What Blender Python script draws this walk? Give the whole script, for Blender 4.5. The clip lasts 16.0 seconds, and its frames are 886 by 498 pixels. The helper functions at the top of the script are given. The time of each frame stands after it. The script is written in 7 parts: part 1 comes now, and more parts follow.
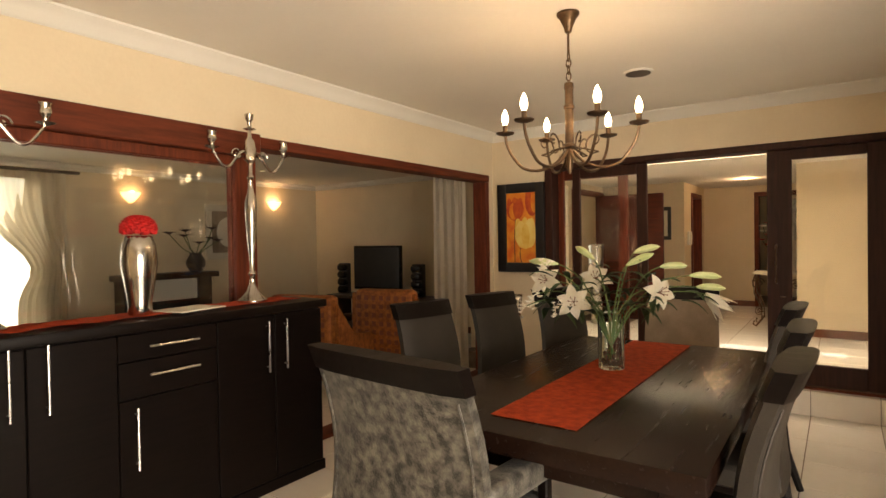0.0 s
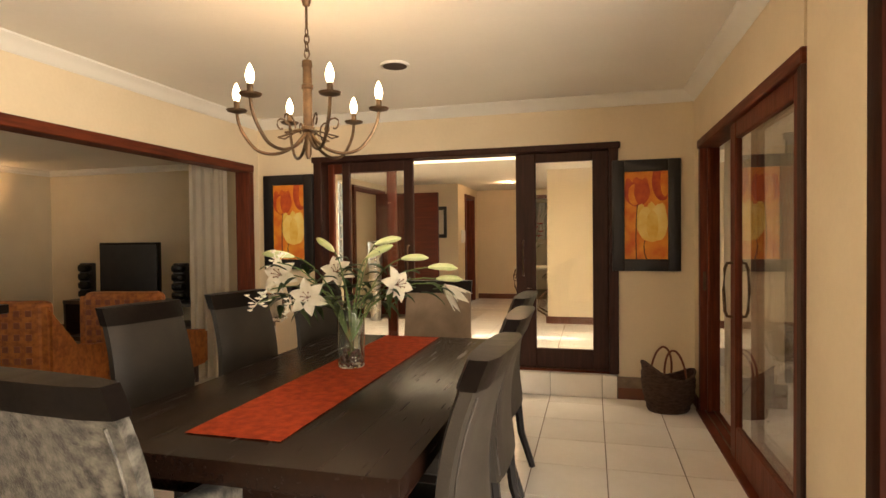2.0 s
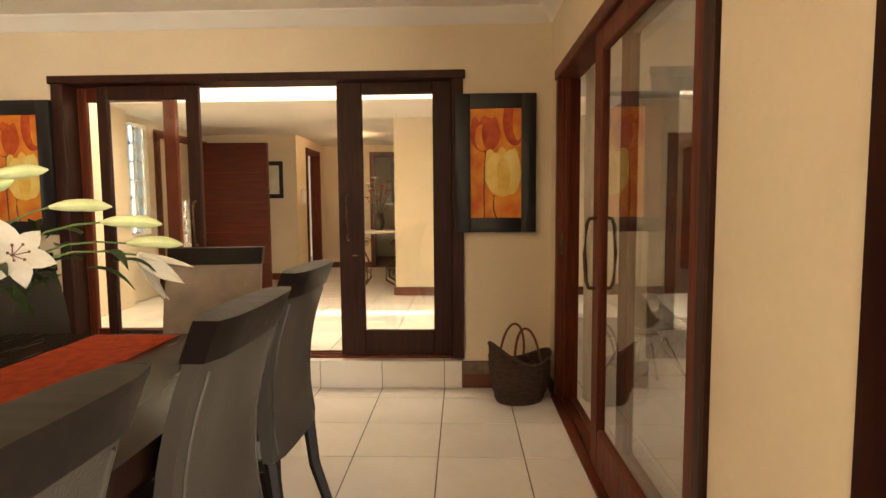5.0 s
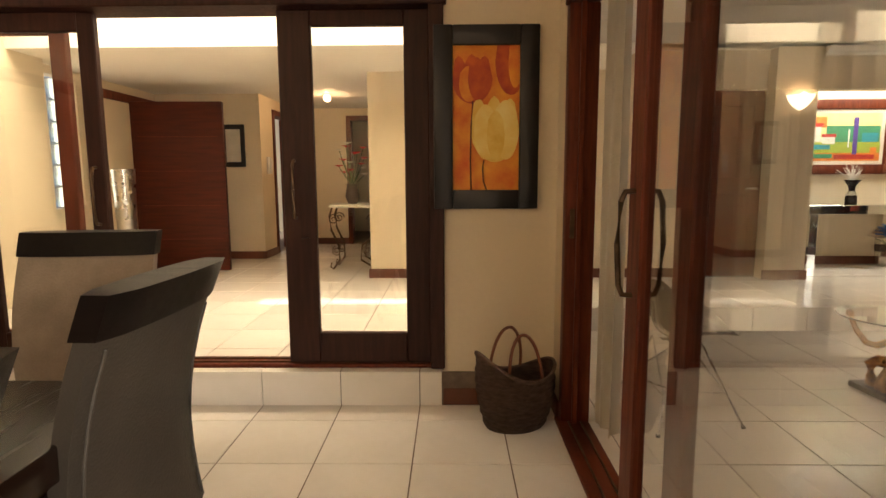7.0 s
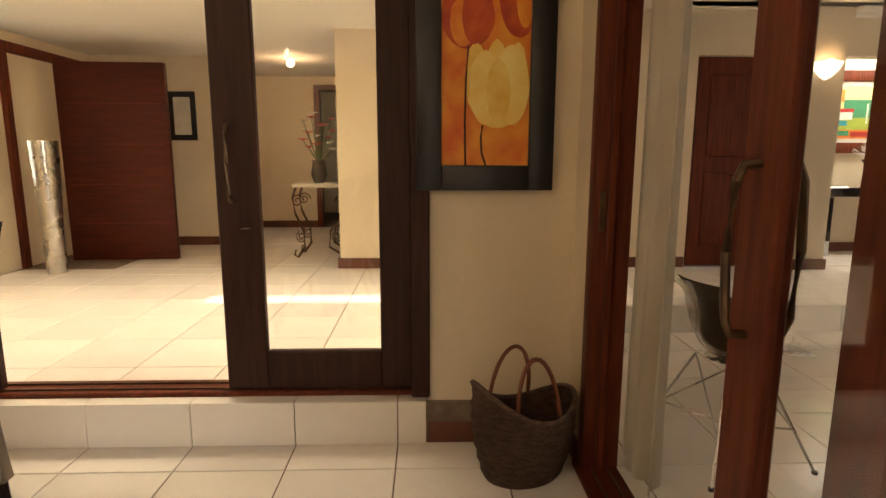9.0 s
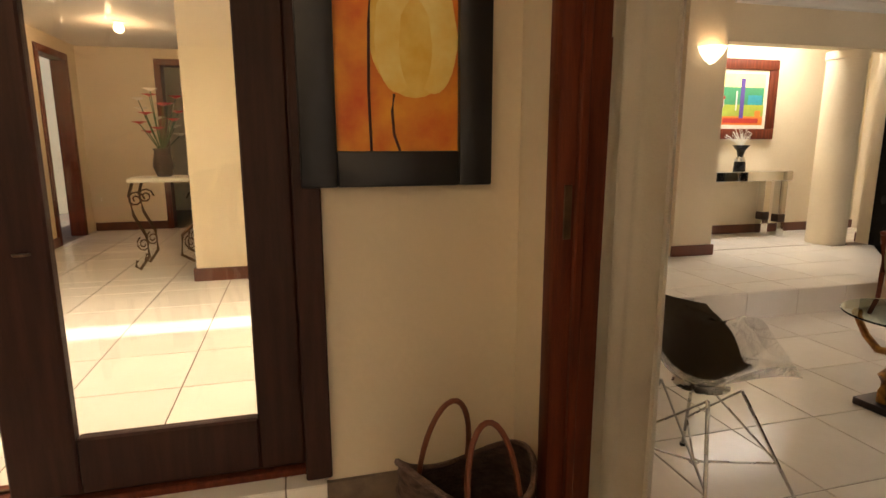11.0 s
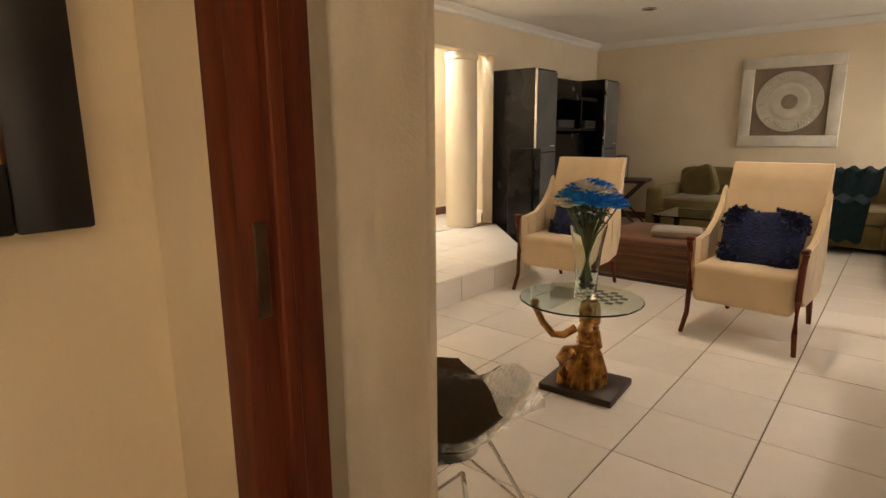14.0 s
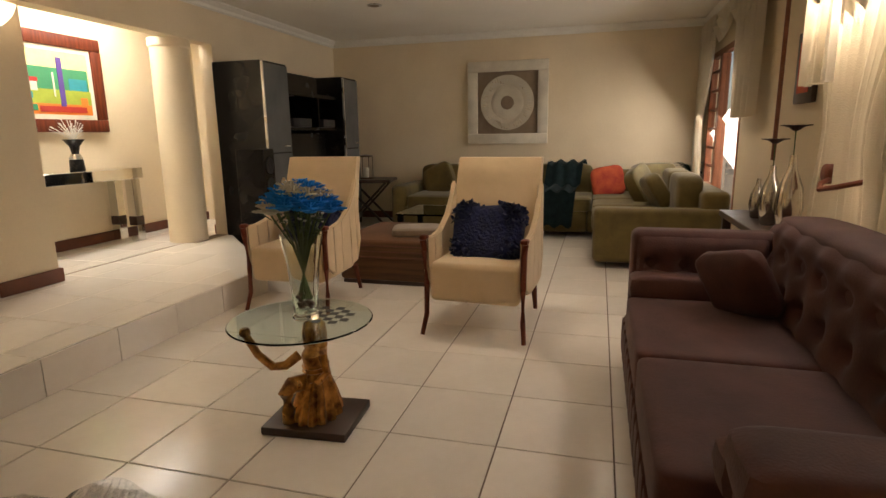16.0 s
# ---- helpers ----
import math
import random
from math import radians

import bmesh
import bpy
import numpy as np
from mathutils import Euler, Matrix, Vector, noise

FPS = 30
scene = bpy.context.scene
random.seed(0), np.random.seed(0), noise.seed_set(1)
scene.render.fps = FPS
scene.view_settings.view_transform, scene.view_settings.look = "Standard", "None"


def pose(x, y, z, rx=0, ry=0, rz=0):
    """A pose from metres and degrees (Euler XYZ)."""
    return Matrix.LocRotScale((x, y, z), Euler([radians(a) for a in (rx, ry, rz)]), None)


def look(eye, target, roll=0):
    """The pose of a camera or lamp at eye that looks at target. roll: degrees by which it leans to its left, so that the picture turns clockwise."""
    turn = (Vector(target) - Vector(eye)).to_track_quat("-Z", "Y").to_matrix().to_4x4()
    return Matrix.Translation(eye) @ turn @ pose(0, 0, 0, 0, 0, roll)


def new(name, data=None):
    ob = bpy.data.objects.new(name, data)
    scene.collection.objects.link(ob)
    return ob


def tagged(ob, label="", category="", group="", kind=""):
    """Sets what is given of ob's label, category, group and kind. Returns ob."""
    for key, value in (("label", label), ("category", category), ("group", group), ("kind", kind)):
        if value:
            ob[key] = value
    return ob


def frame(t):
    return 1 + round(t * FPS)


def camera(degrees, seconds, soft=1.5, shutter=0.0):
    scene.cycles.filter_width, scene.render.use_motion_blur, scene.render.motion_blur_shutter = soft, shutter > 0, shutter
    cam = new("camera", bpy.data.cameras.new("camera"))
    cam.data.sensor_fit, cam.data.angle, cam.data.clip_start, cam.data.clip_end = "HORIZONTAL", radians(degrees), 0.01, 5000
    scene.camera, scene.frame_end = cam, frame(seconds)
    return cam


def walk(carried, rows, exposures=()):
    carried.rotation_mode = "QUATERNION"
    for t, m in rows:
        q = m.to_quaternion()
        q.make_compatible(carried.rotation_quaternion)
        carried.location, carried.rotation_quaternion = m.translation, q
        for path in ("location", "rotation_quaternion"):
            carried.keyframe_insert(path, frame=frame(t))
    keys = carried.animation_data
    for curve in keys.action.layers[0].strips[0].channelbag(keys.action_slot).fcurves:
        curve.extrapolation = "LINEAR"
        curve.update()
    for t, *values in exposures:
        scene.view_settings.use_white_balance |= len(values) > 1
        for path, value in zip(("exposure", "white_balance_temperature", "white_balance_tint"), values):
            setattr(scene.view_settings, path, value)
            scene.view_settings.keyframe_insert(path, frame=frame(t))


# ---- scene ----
cam = camera(77.0, 16.0)
PATH = [
    (0, (0.033, 0.246, 1.388), (-1.126, 1.875, 1.359), -0.9),
    (0.5, (0.064, 0.284, 1.38), (-0.922, 2.024, 1.348), -0.8),
    (1, (0.118, 0.349, 1.37), (-0.698, 2.175, 1.336), -0.7),
    (1.5, (0.165, 0.434, 1.366), (-0.494, 2.322, 1.329), -0.6),
    (2, (0.2, 0.552, 1.341), (-0.317, 2.483, 1.303), -0.6),
    (2.5, (0.231, 0.704, 1.328), (-0.154, 2.666, 1.278), -0.5),
    (3, (0.258, 0.879, 1.311), (-0.013, 2.86, 1.248), -0.5),
    (3.5, (0.309, 1.057, 1.289), (0.126, 3.047, 1.209), -0.5),
    (4, (0.401, 1.281, 1.264), (0.25, 3.274, 1.172), -0.5),
    (4.5, (0.39, 1.453, 1.252), (0.29, 3.446, 1.127), -0.6),
    (7, (0.448, 2.473, 1.228), (0.417, 4.455, 0.967), -0.3),
    (7.5, (0.45, 2.652, 1.221), (0.424, 4.631, 0.938), -0.3),
    (8, (0.457, 2.846, 1.22), (0.44, 4.823, 0.916), -0.2),
    (8.2, (0.452, 2.912, 1.216), (0.436, 4.888, 0.905), -0.1),
    (10.5, (0.321, 3.646, 1.169), (0.691, 5.579, 0.81), -0.1),
    (11, (0.344, 3.809, 1.173), (0.847, 5.709, 0.803), -0.1),
    (11.5, (0.359, 3.953, 1.188), (1.058, 5.787, 0.799), 0.2),
    (12, (0.404, 4.069, 1.178), (1.248, 5.84, 0.789), 0.1),
    (12.5, (0.461, 4.189, 1.181), (1.457, 5.878, 0.79), -0.0),
    (13, (0.506, 4.256, 1.191), (1.651, 5.848, 0.796), -0.2),
    (13.5, (0.545, 4.349, 1.192), (1.873, 5.791, 0.795), -0.4),
    (14, (0.587, 4.417, 1.187), (2.1, 5.662, 0.785), -0.4),
    (14.5, (0.688, 4.436, 1.16), (2.357, 5.463, 0.762), -0.2),
    (15, (0.835, 4.408, 1.142), (2.605, 5.25, 0.745), -0.5),
    (15.5, (0.932, 4.386, 1.138), (2.767, 5.073, 0.737), -0.7),
    (16, (1.034, 4.395, 1.148), (2.921, 4.921, 0.746), -0.9),
]
walk(cam, [(t, look(eye, target, roll)) for t, eye, target, roll in PATH],
     [(0.0, -0.15), (2.0, 0.18), (4.5, 0.35), (8.0, 0.08), (11.5, 0.2), (13.0, 0.45), (14.0, 0.6), (14.5, 0.48), (15.0, 0.3), (16.0, 0.15)])

# ---- world, sun, large lights ----
world = bpy.data.worlds.new("sky")
scene.world = world
world.use_nodes = True
wn = world.node_tree
sky = wn.nodes.new("ShaderNodeTexSky")
sky.sky_type, sky.sun_disc = "NISHITA", False
sky.sun_elevation, sky.sun_rotation = radians(80), radians(150)
wn.links.new(sky.outputs["Color"], wn.nodes["Background"].inputs["Color"])
wn.nodes["Background"].inputs["Strength"].default_value = 0.1
sun = new("sun", bpy.data.lights.new("sun", "SUN"))
sun.data.energy, sun.data.angle, sun.data.color = 4.0, radians(0.5), (1, 0.95, 0.86)
sun.matrix_world = look((0, 0, 0), (-0.1, 0.15, -1))


def area(name, eye, target, w, h, watts, colour=(1, 1, 1)):
    lamp = new(name, bpy.data.lights.new(name, "AREA"))
    lamp.data.shape, lamp.data.size, lamp.data.size_y = "RECTANGLE", w, h
    lamp.data.energy, lamp.data.color = watts, colour
    lamp.matrix_world = look(eye, target)
    return lamp


def bulb(name, p, watts, colour=(1, 0.62, 0.3), r=0.02):
    lamp = new(name, bpy.data.lights.new(name, "POINT"))
    lamp.data.energy, lamp.data.color, lamp.data.shadow_soft_size = watts, colour, r
    lamp.location = p
    return lamp


WARM, DAY, SOFT = (1, 0.62, 0.32), (1, 0.86, 0.69), (1, 0.88, 0.78)
area("skylight_daylight", (-1.0, 6.6, 3.15), (-1.0, 6.7, 0), 3.6, 0.7, 108, (1, 0.83, 0.61))
# Added fill lamp under the closed recess ceiling; no opening exists there.
area("recess_fill", (4.9, 8.5, 2.36), (4.9, 8.5, 0), 1.6, 0.6, 36, (1, 0.95, 0.88))
area("patio_daylight", (2.3, -0.1, 1.0), (-1.5, 0.9, 2.2), 2.4, 1.9, 255, DAY)
area("bay_window_daylight", (7.4, 3.05, 1.15), (7.0, 5.0, -0.4), 1.6, 1.6, 34, SOFT)
area("window_daylight", (3.6, 3.05, 1.3), (3.3, 6.0, -0.6), 1.6, 1.5, 62, SOFT)
area("lounge_daylight", (-7.65, 2.0, 1.3), (-4, 3, 0.6), 1.4, 1.8, 7, (1, 0.88, 0.62))


def spot(name, p, watts, colour):
    lamp = new(name, bpy.data.lights.new(name, "SPOT"))
    lamp.data.energy, lamp.data.color = watts, colour
    lamp.data.spot_size, lamp.data.spot_blend, lamp.data.shadow_soft_size = radians(125), 0.8, 0.05
    lamp.location = p
    return lamp


for place in ((4.6, 5.25, 2.40), (6.3, 4.2, 2.40)):
    spot("sitting_downlight", place, 45, (1, 0.82, 0.64))


# ---- materials ----


def surf(name, c1, c2=None, scale=6.0, rough=0.5, bump=0.1, metal=0.0, coat=0.0, fine=80.0, stretch=(1, 1, 1), sheen=0.0, rand=0.0, bdist=0.003, spec=0.5):
    m = bpy.data.materials.new(name)
    m.use_nodes = True
    nt = m.node_tree
    bs = nt.nodes["Principled BSDF"]
    tc = nt.nodes.new("ShaderNodeTexCoord")
    mp = nt.nodes.new("ShaderNodeMapping")
    mp.inputs["Scale"].default_value = stretch
    nt.links.new(tc.outputs["Object"], mp.inputs["Vector"])
    n1, n2 = nt.nodes.new("ShaderNodeTexNoise"), nt.nodes.new("ShaderNodeTexNoise")
    n1.inputs["Scale"].default_value, n1.inputs["Detail"].default_value = scale, 5
    n2.inputs["Scale"].default_value, n2.inputs["Detail"].default_value = fine, 3
    for n in (n1, n2):
        nt.links.new(mp.outputs["Vector"], n.inputs["Vector"])
    mix = nt.nodes.new("ShaderNodeMix")
    mix.data_type = "RGBA"
    ramp = nt.nodes.new("ShaderNodeValToRGB")
    ramp.color_ramp.elements[0].position, ramp.color_ramp.elements[1].position = 0.35, 0.68
    add = nt.nodes.new("ShaderNodeMath")
    add.operation = "MULTIPLY_ADD"
    add.inputs[1].default_value = 0.25
    nt.links.new(n2.outputs["Fac"], add.inputs[0])
    sub = nt.nodes.new("ShaderNodeMath")
    sub.operation = "SUBTRACT"
    sub.inputs[1].default_value = 0.125
    nt.links.new(n1.outputs["Fac"], sub.inputs[0])
    nt.links.new(sub.outputs[0], add.inputs[2])
    nt.links.new(add.outputs[0], ramp.inputs[0])
    nt.links.new(ramp.outputs[0], mix.inputs["Factor"])
    c2 = c2 or tuple(c * 0.82 for c in c1)
    mix.inputs[6].default_value, mix.inputs[7].default_value = (*c1, 1), (*c2, 1)
    out = mix.outputs[2]
    if rand:
        oi = nt.nodes.new("ShaderNodeObjectInfo")
        hsv = nt.nodes.new("ShaderNodeHueSaturation")
        mr = nt.nodes.new("ShaderNodeMapRange")
        mr.inputs["To Min"].default_value, mr.inputs["To Max"].default_value = 1 - rand, 1 + rand
        nt.links.new(oi.outputs["Random"], mr.inputs["Value"])
        nt.links.new(mr.outputs[0], hsv.inputs["Value"])
        nt.links.new(out, hsv.inputs["Color"])
        out = hsv.outputs[0]
    nt.links.new(out, bs.inputs["Base Color"])
    rr = nt.nodes.new("ShaderNodeMapRange")
    rr.inputs["To Min"].default_value, rr.inputs["To Max"].default_value = max(0.02, rough - 0.08), min(1, rough + 0.08)
    nt.links.new(n1.outputs["Fac"], rr.inputs["Value"])
    nt.links.new(rr.outputs[0], bs.inputs["Roughness"])
    bs.inputs["Metallic"].default_value = metal
    bs.inputs["Specular IOR Level"].default_value = spec
    bs.inputs["Coat Weight"].default_value = coat
    bs.inputs["Coat Roughness"].default_value = 0.12
    bs.inputs["Sheen Weight"].default_value = sheen
    if bump:
        b = nt.nodes.new("ShaderNodeBump")
        b.inputs["Strength"].default_value, b.inputs["Distance"].default_value = bump, bdist
        nt.links.new(n2.outputs["Fac"], b.inputs["Height"])
        nt.links.new(b.outputs[0], bs.inputs["Normal"])
    return m


def glass(name, tint=(1, 1, 1), rough=0.0, ior=1.45):
    m = bpy.data.materials.new(name)
    m.use_nodes = True
    bs = m.node_tree.nodes["Principled BSDF"]
    bs.inputs["Base Color"].default_value = (*tint, 1)
    bs.inputs["Roughness"].default_value = rough
    bs.inputs["Transmission Weight"].default_value = 1.0
    bs.inputs["IOR"].default_value = ior
    return m


def glow(name, colour, strength):
    m = bpy.data.materials.new(name)
    m.use_nodes = True
    bs = m.node_tree.nodes["Principled BSDF"]
    bs.inputs["Base Color"].default_value = (*colour, 1)
    bs.inputs["Emission Color"].default_value = (*colour, 1)
    bs.inputs["Emission Strength"].default_value = strength
    return m


PLASTER = surf("cream_plaster", (0.76, 0.645, 0.46), (0.70, 0.585, 0.41), 1.6, 0.75, 0.25, fine=45, bdist=0.004)
STUCCO = surf("rough_stucco", (0.80, 0.74, 0.60), (0.66, 0.60, 0.47), 9, 0.9, 0.9, fine=22, bdist=0.02)
CEIL = surf("ceiling_paint", (0.86, 0.82, 0.74), (0.82, 0.78, 0.70), 1.2, 0.8, 0.15, fine=30)
WHITE = surf("white_paint", (0.82, 0.80, 0.74), (0.78, 0.75, 0.68), 2, 0.6, 0.1)
TILE = surf("glazed_tile", (0.86, 0.80, 0.72), (0.80, 0.74, 0.65), 2.2, 0.17, 0.05, fine=18, rand=0.05)
GROUT = surf("dark_grout", (0.22, 0.16, 0.11), (0.14, 0.10, 0.07), 12, 0.9, 0.4)
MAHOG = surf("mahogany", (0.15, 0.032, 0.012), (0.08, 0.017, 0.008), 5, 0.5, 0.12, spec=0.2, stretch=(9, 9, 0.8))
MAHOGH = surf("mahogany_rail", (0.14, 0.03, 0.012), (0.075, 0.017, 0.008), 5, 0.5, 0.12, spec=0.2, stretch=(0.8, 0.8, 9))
# Darker mahogany for the patio jambs; the shade they stand in is coloured in.
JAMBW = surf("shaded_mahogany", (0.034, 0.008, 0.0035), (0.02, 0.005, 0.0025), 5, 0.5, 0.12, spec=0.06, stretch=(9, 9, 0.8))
# Mahogany grain in a darker tone, for the hall doors and one jamb.
DARKFRAME = surf("dark_frame_wood", (0.045, 0.014, 0.008), (0.025, 0.008, 0.005), 5, 0.5, 0.12, spec=0.25, stretch=(9, 9, 0.8))
BASEW = surf("baseboard_wood", (0.15, 0.045, 0.02), (0.09, 0.028, 0.013), 4, 0.45, 0.1)
WENGE = surf("wenge", (0.007, 0.0042, 0.0032), (0.004, 0.0025, 0.002), 5, 0.38, 0.12, spec=0.12, stretch=(10, 1, 10))
TABLEW = surf("table_wenge", (0.014, 0.0065, 0.004), (0.009, 0.0042, 0.0028), 5, 0.25, 0.04, spec=0.17, stretch=(12, 0.7, 12))
LEATHER = surf("grey_brown_leather", (0.034, 0.028, 0.022), (0.023, 0.019, 0.015), 5, 0.45, 0.35, fine=160, spec=0.35)
SUEDE = surf("taupe_suede", (0.27, 0.21, 0.15), (0.20, 0.15, 0.105), 7, 0.9, 0.5, fine=120, sheen=0.3)
CRUSHED = surf("crushed_velvet", (0.016, 0.014, 0.011), (0.15, 0.135, 0.11), 26, 0.45, 0.7, fine=120, sheen=0.1)
REDCLOTH = surf("orange_red_cloth", (0.70, 0.085, 0.012), (0.48, 0.048, 0.008), 26, 0.85, 0.5, fine=90)
REDROSE = surf("red_petals", (0.55, 0.012, 0.01), (0.35, 0.008, 0.008), 30, 0.7, 0.4)
BRONZE = surf("antique_bronze", (0.16, 0.10, 0.055), (0.08, 0.05, 0.03), 14, 0.4, 0.2, metal=0.8)
SILVER = surf("polished_silver", (0.62, 0.58, 0.52), (0.45, 0.42, 0.37), 8, 0.18, 0.05, metal=1.0)
STEEL = surf("brushed_steel", (0.60, 0.58, 0.54), (0.5, 0.48, 0.45), 10, 0.28, 0.05, metal=1.0)
PEWTER = surf("pale_pewter", (0.60, 0.56, 0.47), (0.52, 0.48, 0.40), 6, 0.35, 0.1, metal=0.35)
MIRROR = surf("mirror", (0.80, 0.80, 0.77), (0.78, 0.78, 0.75), 2, 0.03, 0.0, metal=1.0)
BLACKF = surf("black_frame", (0.014, 0.012, 0.013), (0.008, 0.007, 0.008), 8, 0.35, 0.1)
BLACK = surf("black_gloss", (0.009, 0.008, 0.008), (0.005, 0.005, 0.005), 4, 0.25, 0.02, spec=0.25)
GREYG = surf("frosted_grey_glass", (0.12, 0.125, 0.125), (0.09, 0.095, 0.095), 3, 0.15, 0.0)
CURTAIN = surf("cream_curtain", (0.82, 0.74, 0.60), (0.75, 0.67, 0.53), 5, 0.85, 0.5, fine=150, sheen=0.3)
RATTAN = surf("orange_weave", (0.38, 0.13, 0.025), (0.20, 0.06, 0.014), 22, 0.7, 0.8, fine=60)
WICKER = surf("brown_wicker", (0.17, 0.10, 0.07), (0.08, 0.045, 0.034), 26, 0.8, 0.9, fine=90, stretch=(1, 1, 3), bdist=0.01)
CANE = surf("cane_handle", (0.20, 0.055, 0.022), None, 20, 0.5, 0.2)
CREAMUP = surf("cream_upholstery", (0.70, 0.53, 0.32), (0.63, 0.47, 0.27), 6, 0.85, 0.5, fine=190, sheen=0.25)
NAVY = surf("navy_fur", (0.012, 0.020, 0.085), (0.005, 0.008, 0.04), 22, 0.95, 1.0, fine=60, sheen=0.1, bdist=0.012)
BROWNVEL = surf("brown_velvet", (0.085, 0.024, 0.015), (0.05, 0.014, 0.009), 6, 0.75, 0.4, fine=140, sheen=0.08)
OLIVE = surf("olive_velvet", (0.15, 0.11, 0.03), (0.095, 0.07, 0.02), 6, 0.85, 0.4, fine=120, sheen=0.15)
TEAL = surf("dark_teal_throw", (0.008, 0.028, 0.032), (0.005, 0.016, 0.02), 14, 0.95, 0.8, fine=70)
ORANGEC = surf("orange_cushion", (0.50, 0.09, 0.03), (0.34, 0.03, 0.02), 10, 0.85, 0.4)
STRIPE = surf("brown_striped_throw", (0.16, 0.075, 0.035), (0.07, 0.035, 0.02), 4, 0.9, 0.6, stretch=(0.4, 0.4, 6))
GOLD = surf("antique_gold", (0.62, 0.31, 0.08), (0.13, 0.05, 0.015), 22, 0.3, 0.4, metal=0.75, fine=50)
BASEDK = surf("dark_wood_base", (0.05, 0.024, 0.014), (0.03, 0.014, 0.009), 6, 0.4, 0.1)
BLUE = surf("blue_petals", (0.015, 0.32, 0.92), (0.0, 0.20, 0.70), 30, 0.7, 0.3)
PETAL = surf("white_petals", (0.80, 0.74, 0.62), (0.72, 0.66, 0.50), 20, 0.6, 0.2)
BUD = surf("lily_buds", (0.58, 0.60, 0.32), (0.42, 0.48, 0.20), 16, 0.55, 0.2)
STEM = surf("green_stems", (0.09, 0.13, 0.03), (0.05, 0.085, 0.02), 20, 0.6, 0.2)
LEAF = surf("leaf_green", (0.05, 0.085, 0.022), (0.025, 0.05, 0.013), 12, 0.5, 0.2)
PEBBLE = surf("vase_pebbles", (0.10, 0.05, 0.03), (0.04, 0.02, 0.014), 40, 0.5, 0.3)
PAD = surf("brown_pad", (0.20, 0.145, 0.09), (0.14, 0.10, 0.063), 8, 0.8, 0.4)
DOORW = surf("front_door_wood", (0.075, 0.012, 0.004), (0.045, 0.008, 0.003), 4, 0.5, 0.1, spec=0.2, stretch=(0.7, 0.7, 9))
WIN = surf("window_wood", (0.30, 0.10, 0.04), (0.2, 0.065, 0.025), 5, 0.5, 0.15, stretch=(8, 8, 1))
CANVO = surf("canvas_orange", (0.85, 0.36, 0.03), (0.66, 0.11, 0.012), 7, 0.55, 0.15, fine=16)
CANVY = surf("canvas_yellow", (0.90, 0.66, 0.17), (0.80, 0.48, 0.06), 8, 0.55, 0.15, fine=16)
CANVP = surf("canvas_pale_yellow", (0.92, 0.74, 0.26), (0.86, 0.56, 0.10), 9, 0.55, 0.15, fine=22)
CANVR = surf("canvas_red", (0.42, 0.035, 0.012), (0.66, 0.12, 0.015), 8, 0.55, 0.15, fine=16)
CANVD = surf("canvas_brown", (0.10, 0.02, 0.012), (0.06, 0.014, 0.01), 20, 0.55, 0.1)
MATT = surf("cream_mount", (0.72, 0.66, 0.54), None, 6, 0.8, 0.1)
TAUPE = surf("taupe_mount", (0.26, 0.20, 0.14), (0.22, 0.165, 0.115), 8, 0.85, 0.2)
SHEER = bpy.data.materials.new("net_curtain")
SHEER.use_nodes = True
_n = SHEER.node_tree
_mx, _tp, _tl = _n.nodes.new("ShaderNodeMixShader"), _n.nodes.new("ShaderNodeBsdfTransparent"), _n.nodes.new("ShaderNodeBsdfTranslucent")
_tl.inputs["Color"].default_value = (0.42, 0.38, 0.31, 1)
_mx.inputs["Fac"].default_value = 0.72
_n.links.new(_tp.outputs[0], _mx.inputs[1])
_n.links.new(_tl.outputs[0], _mx.inputs[2])
_n.links.new(_mx.outputs[0], _n.nodes["Material Output"].inputs["Surface"])
GLASS = glass("clear_glass", (0.97, 0.98, 0.97))
VGLASS = glass("vase_glass", (0.90, 0.95, 0.92))
ACRYL = glass("clear_acrylic", (0.97, 0.97, 0.96), 0.02, 1.07)
TOPGLASS = glass("green_glass", (0.80, 0.93, 0.88), 0.0, 1.3)
BULB = glow("lit_bulb", (1, 0.72, 0.38), 22)
SHADEG = glow("lit_glass_shade", (1, 0.72, 0.36), 2.0)
SHADEW = glow("lit_white_shade", (1, 0.93, 0.80), 0.9)
DAYG = glow("bright_outdoors", (1, 0.95, 0.84), 2.2)

# ---- mesh helpers ----
BOXED = set()


def box(bm, x0, x1, y0, y1, z0, z1, bev=0.0, seg=2):
    r = bmesh.ops.create_cube(bm, size=1, matrix=Matrix.Translation(((x0 + x1) / 2, (y0 + y1) / 2, (z0 + z1) / 2)) @ Matrix.Diagonal((abs(x1 - x0), abs(y1 - y0), abs(z1 - z0), 1)))
    BOXED.add(id(bm))
    if bev:
        es = {e for v in r["verts"] for e in v.link_edges}
        bmesh.ops.bevel(bm, geom=list(es), offset=bev, segments=seg, affect="EDGES", profile=0.5)
    return bm


def B(x0, x1, y0, y1, z0, z1, bev=0.0, seg=2):
    return box(bmesh.new(), x0, x1, y0, y1, z0, z1, bev, seg)


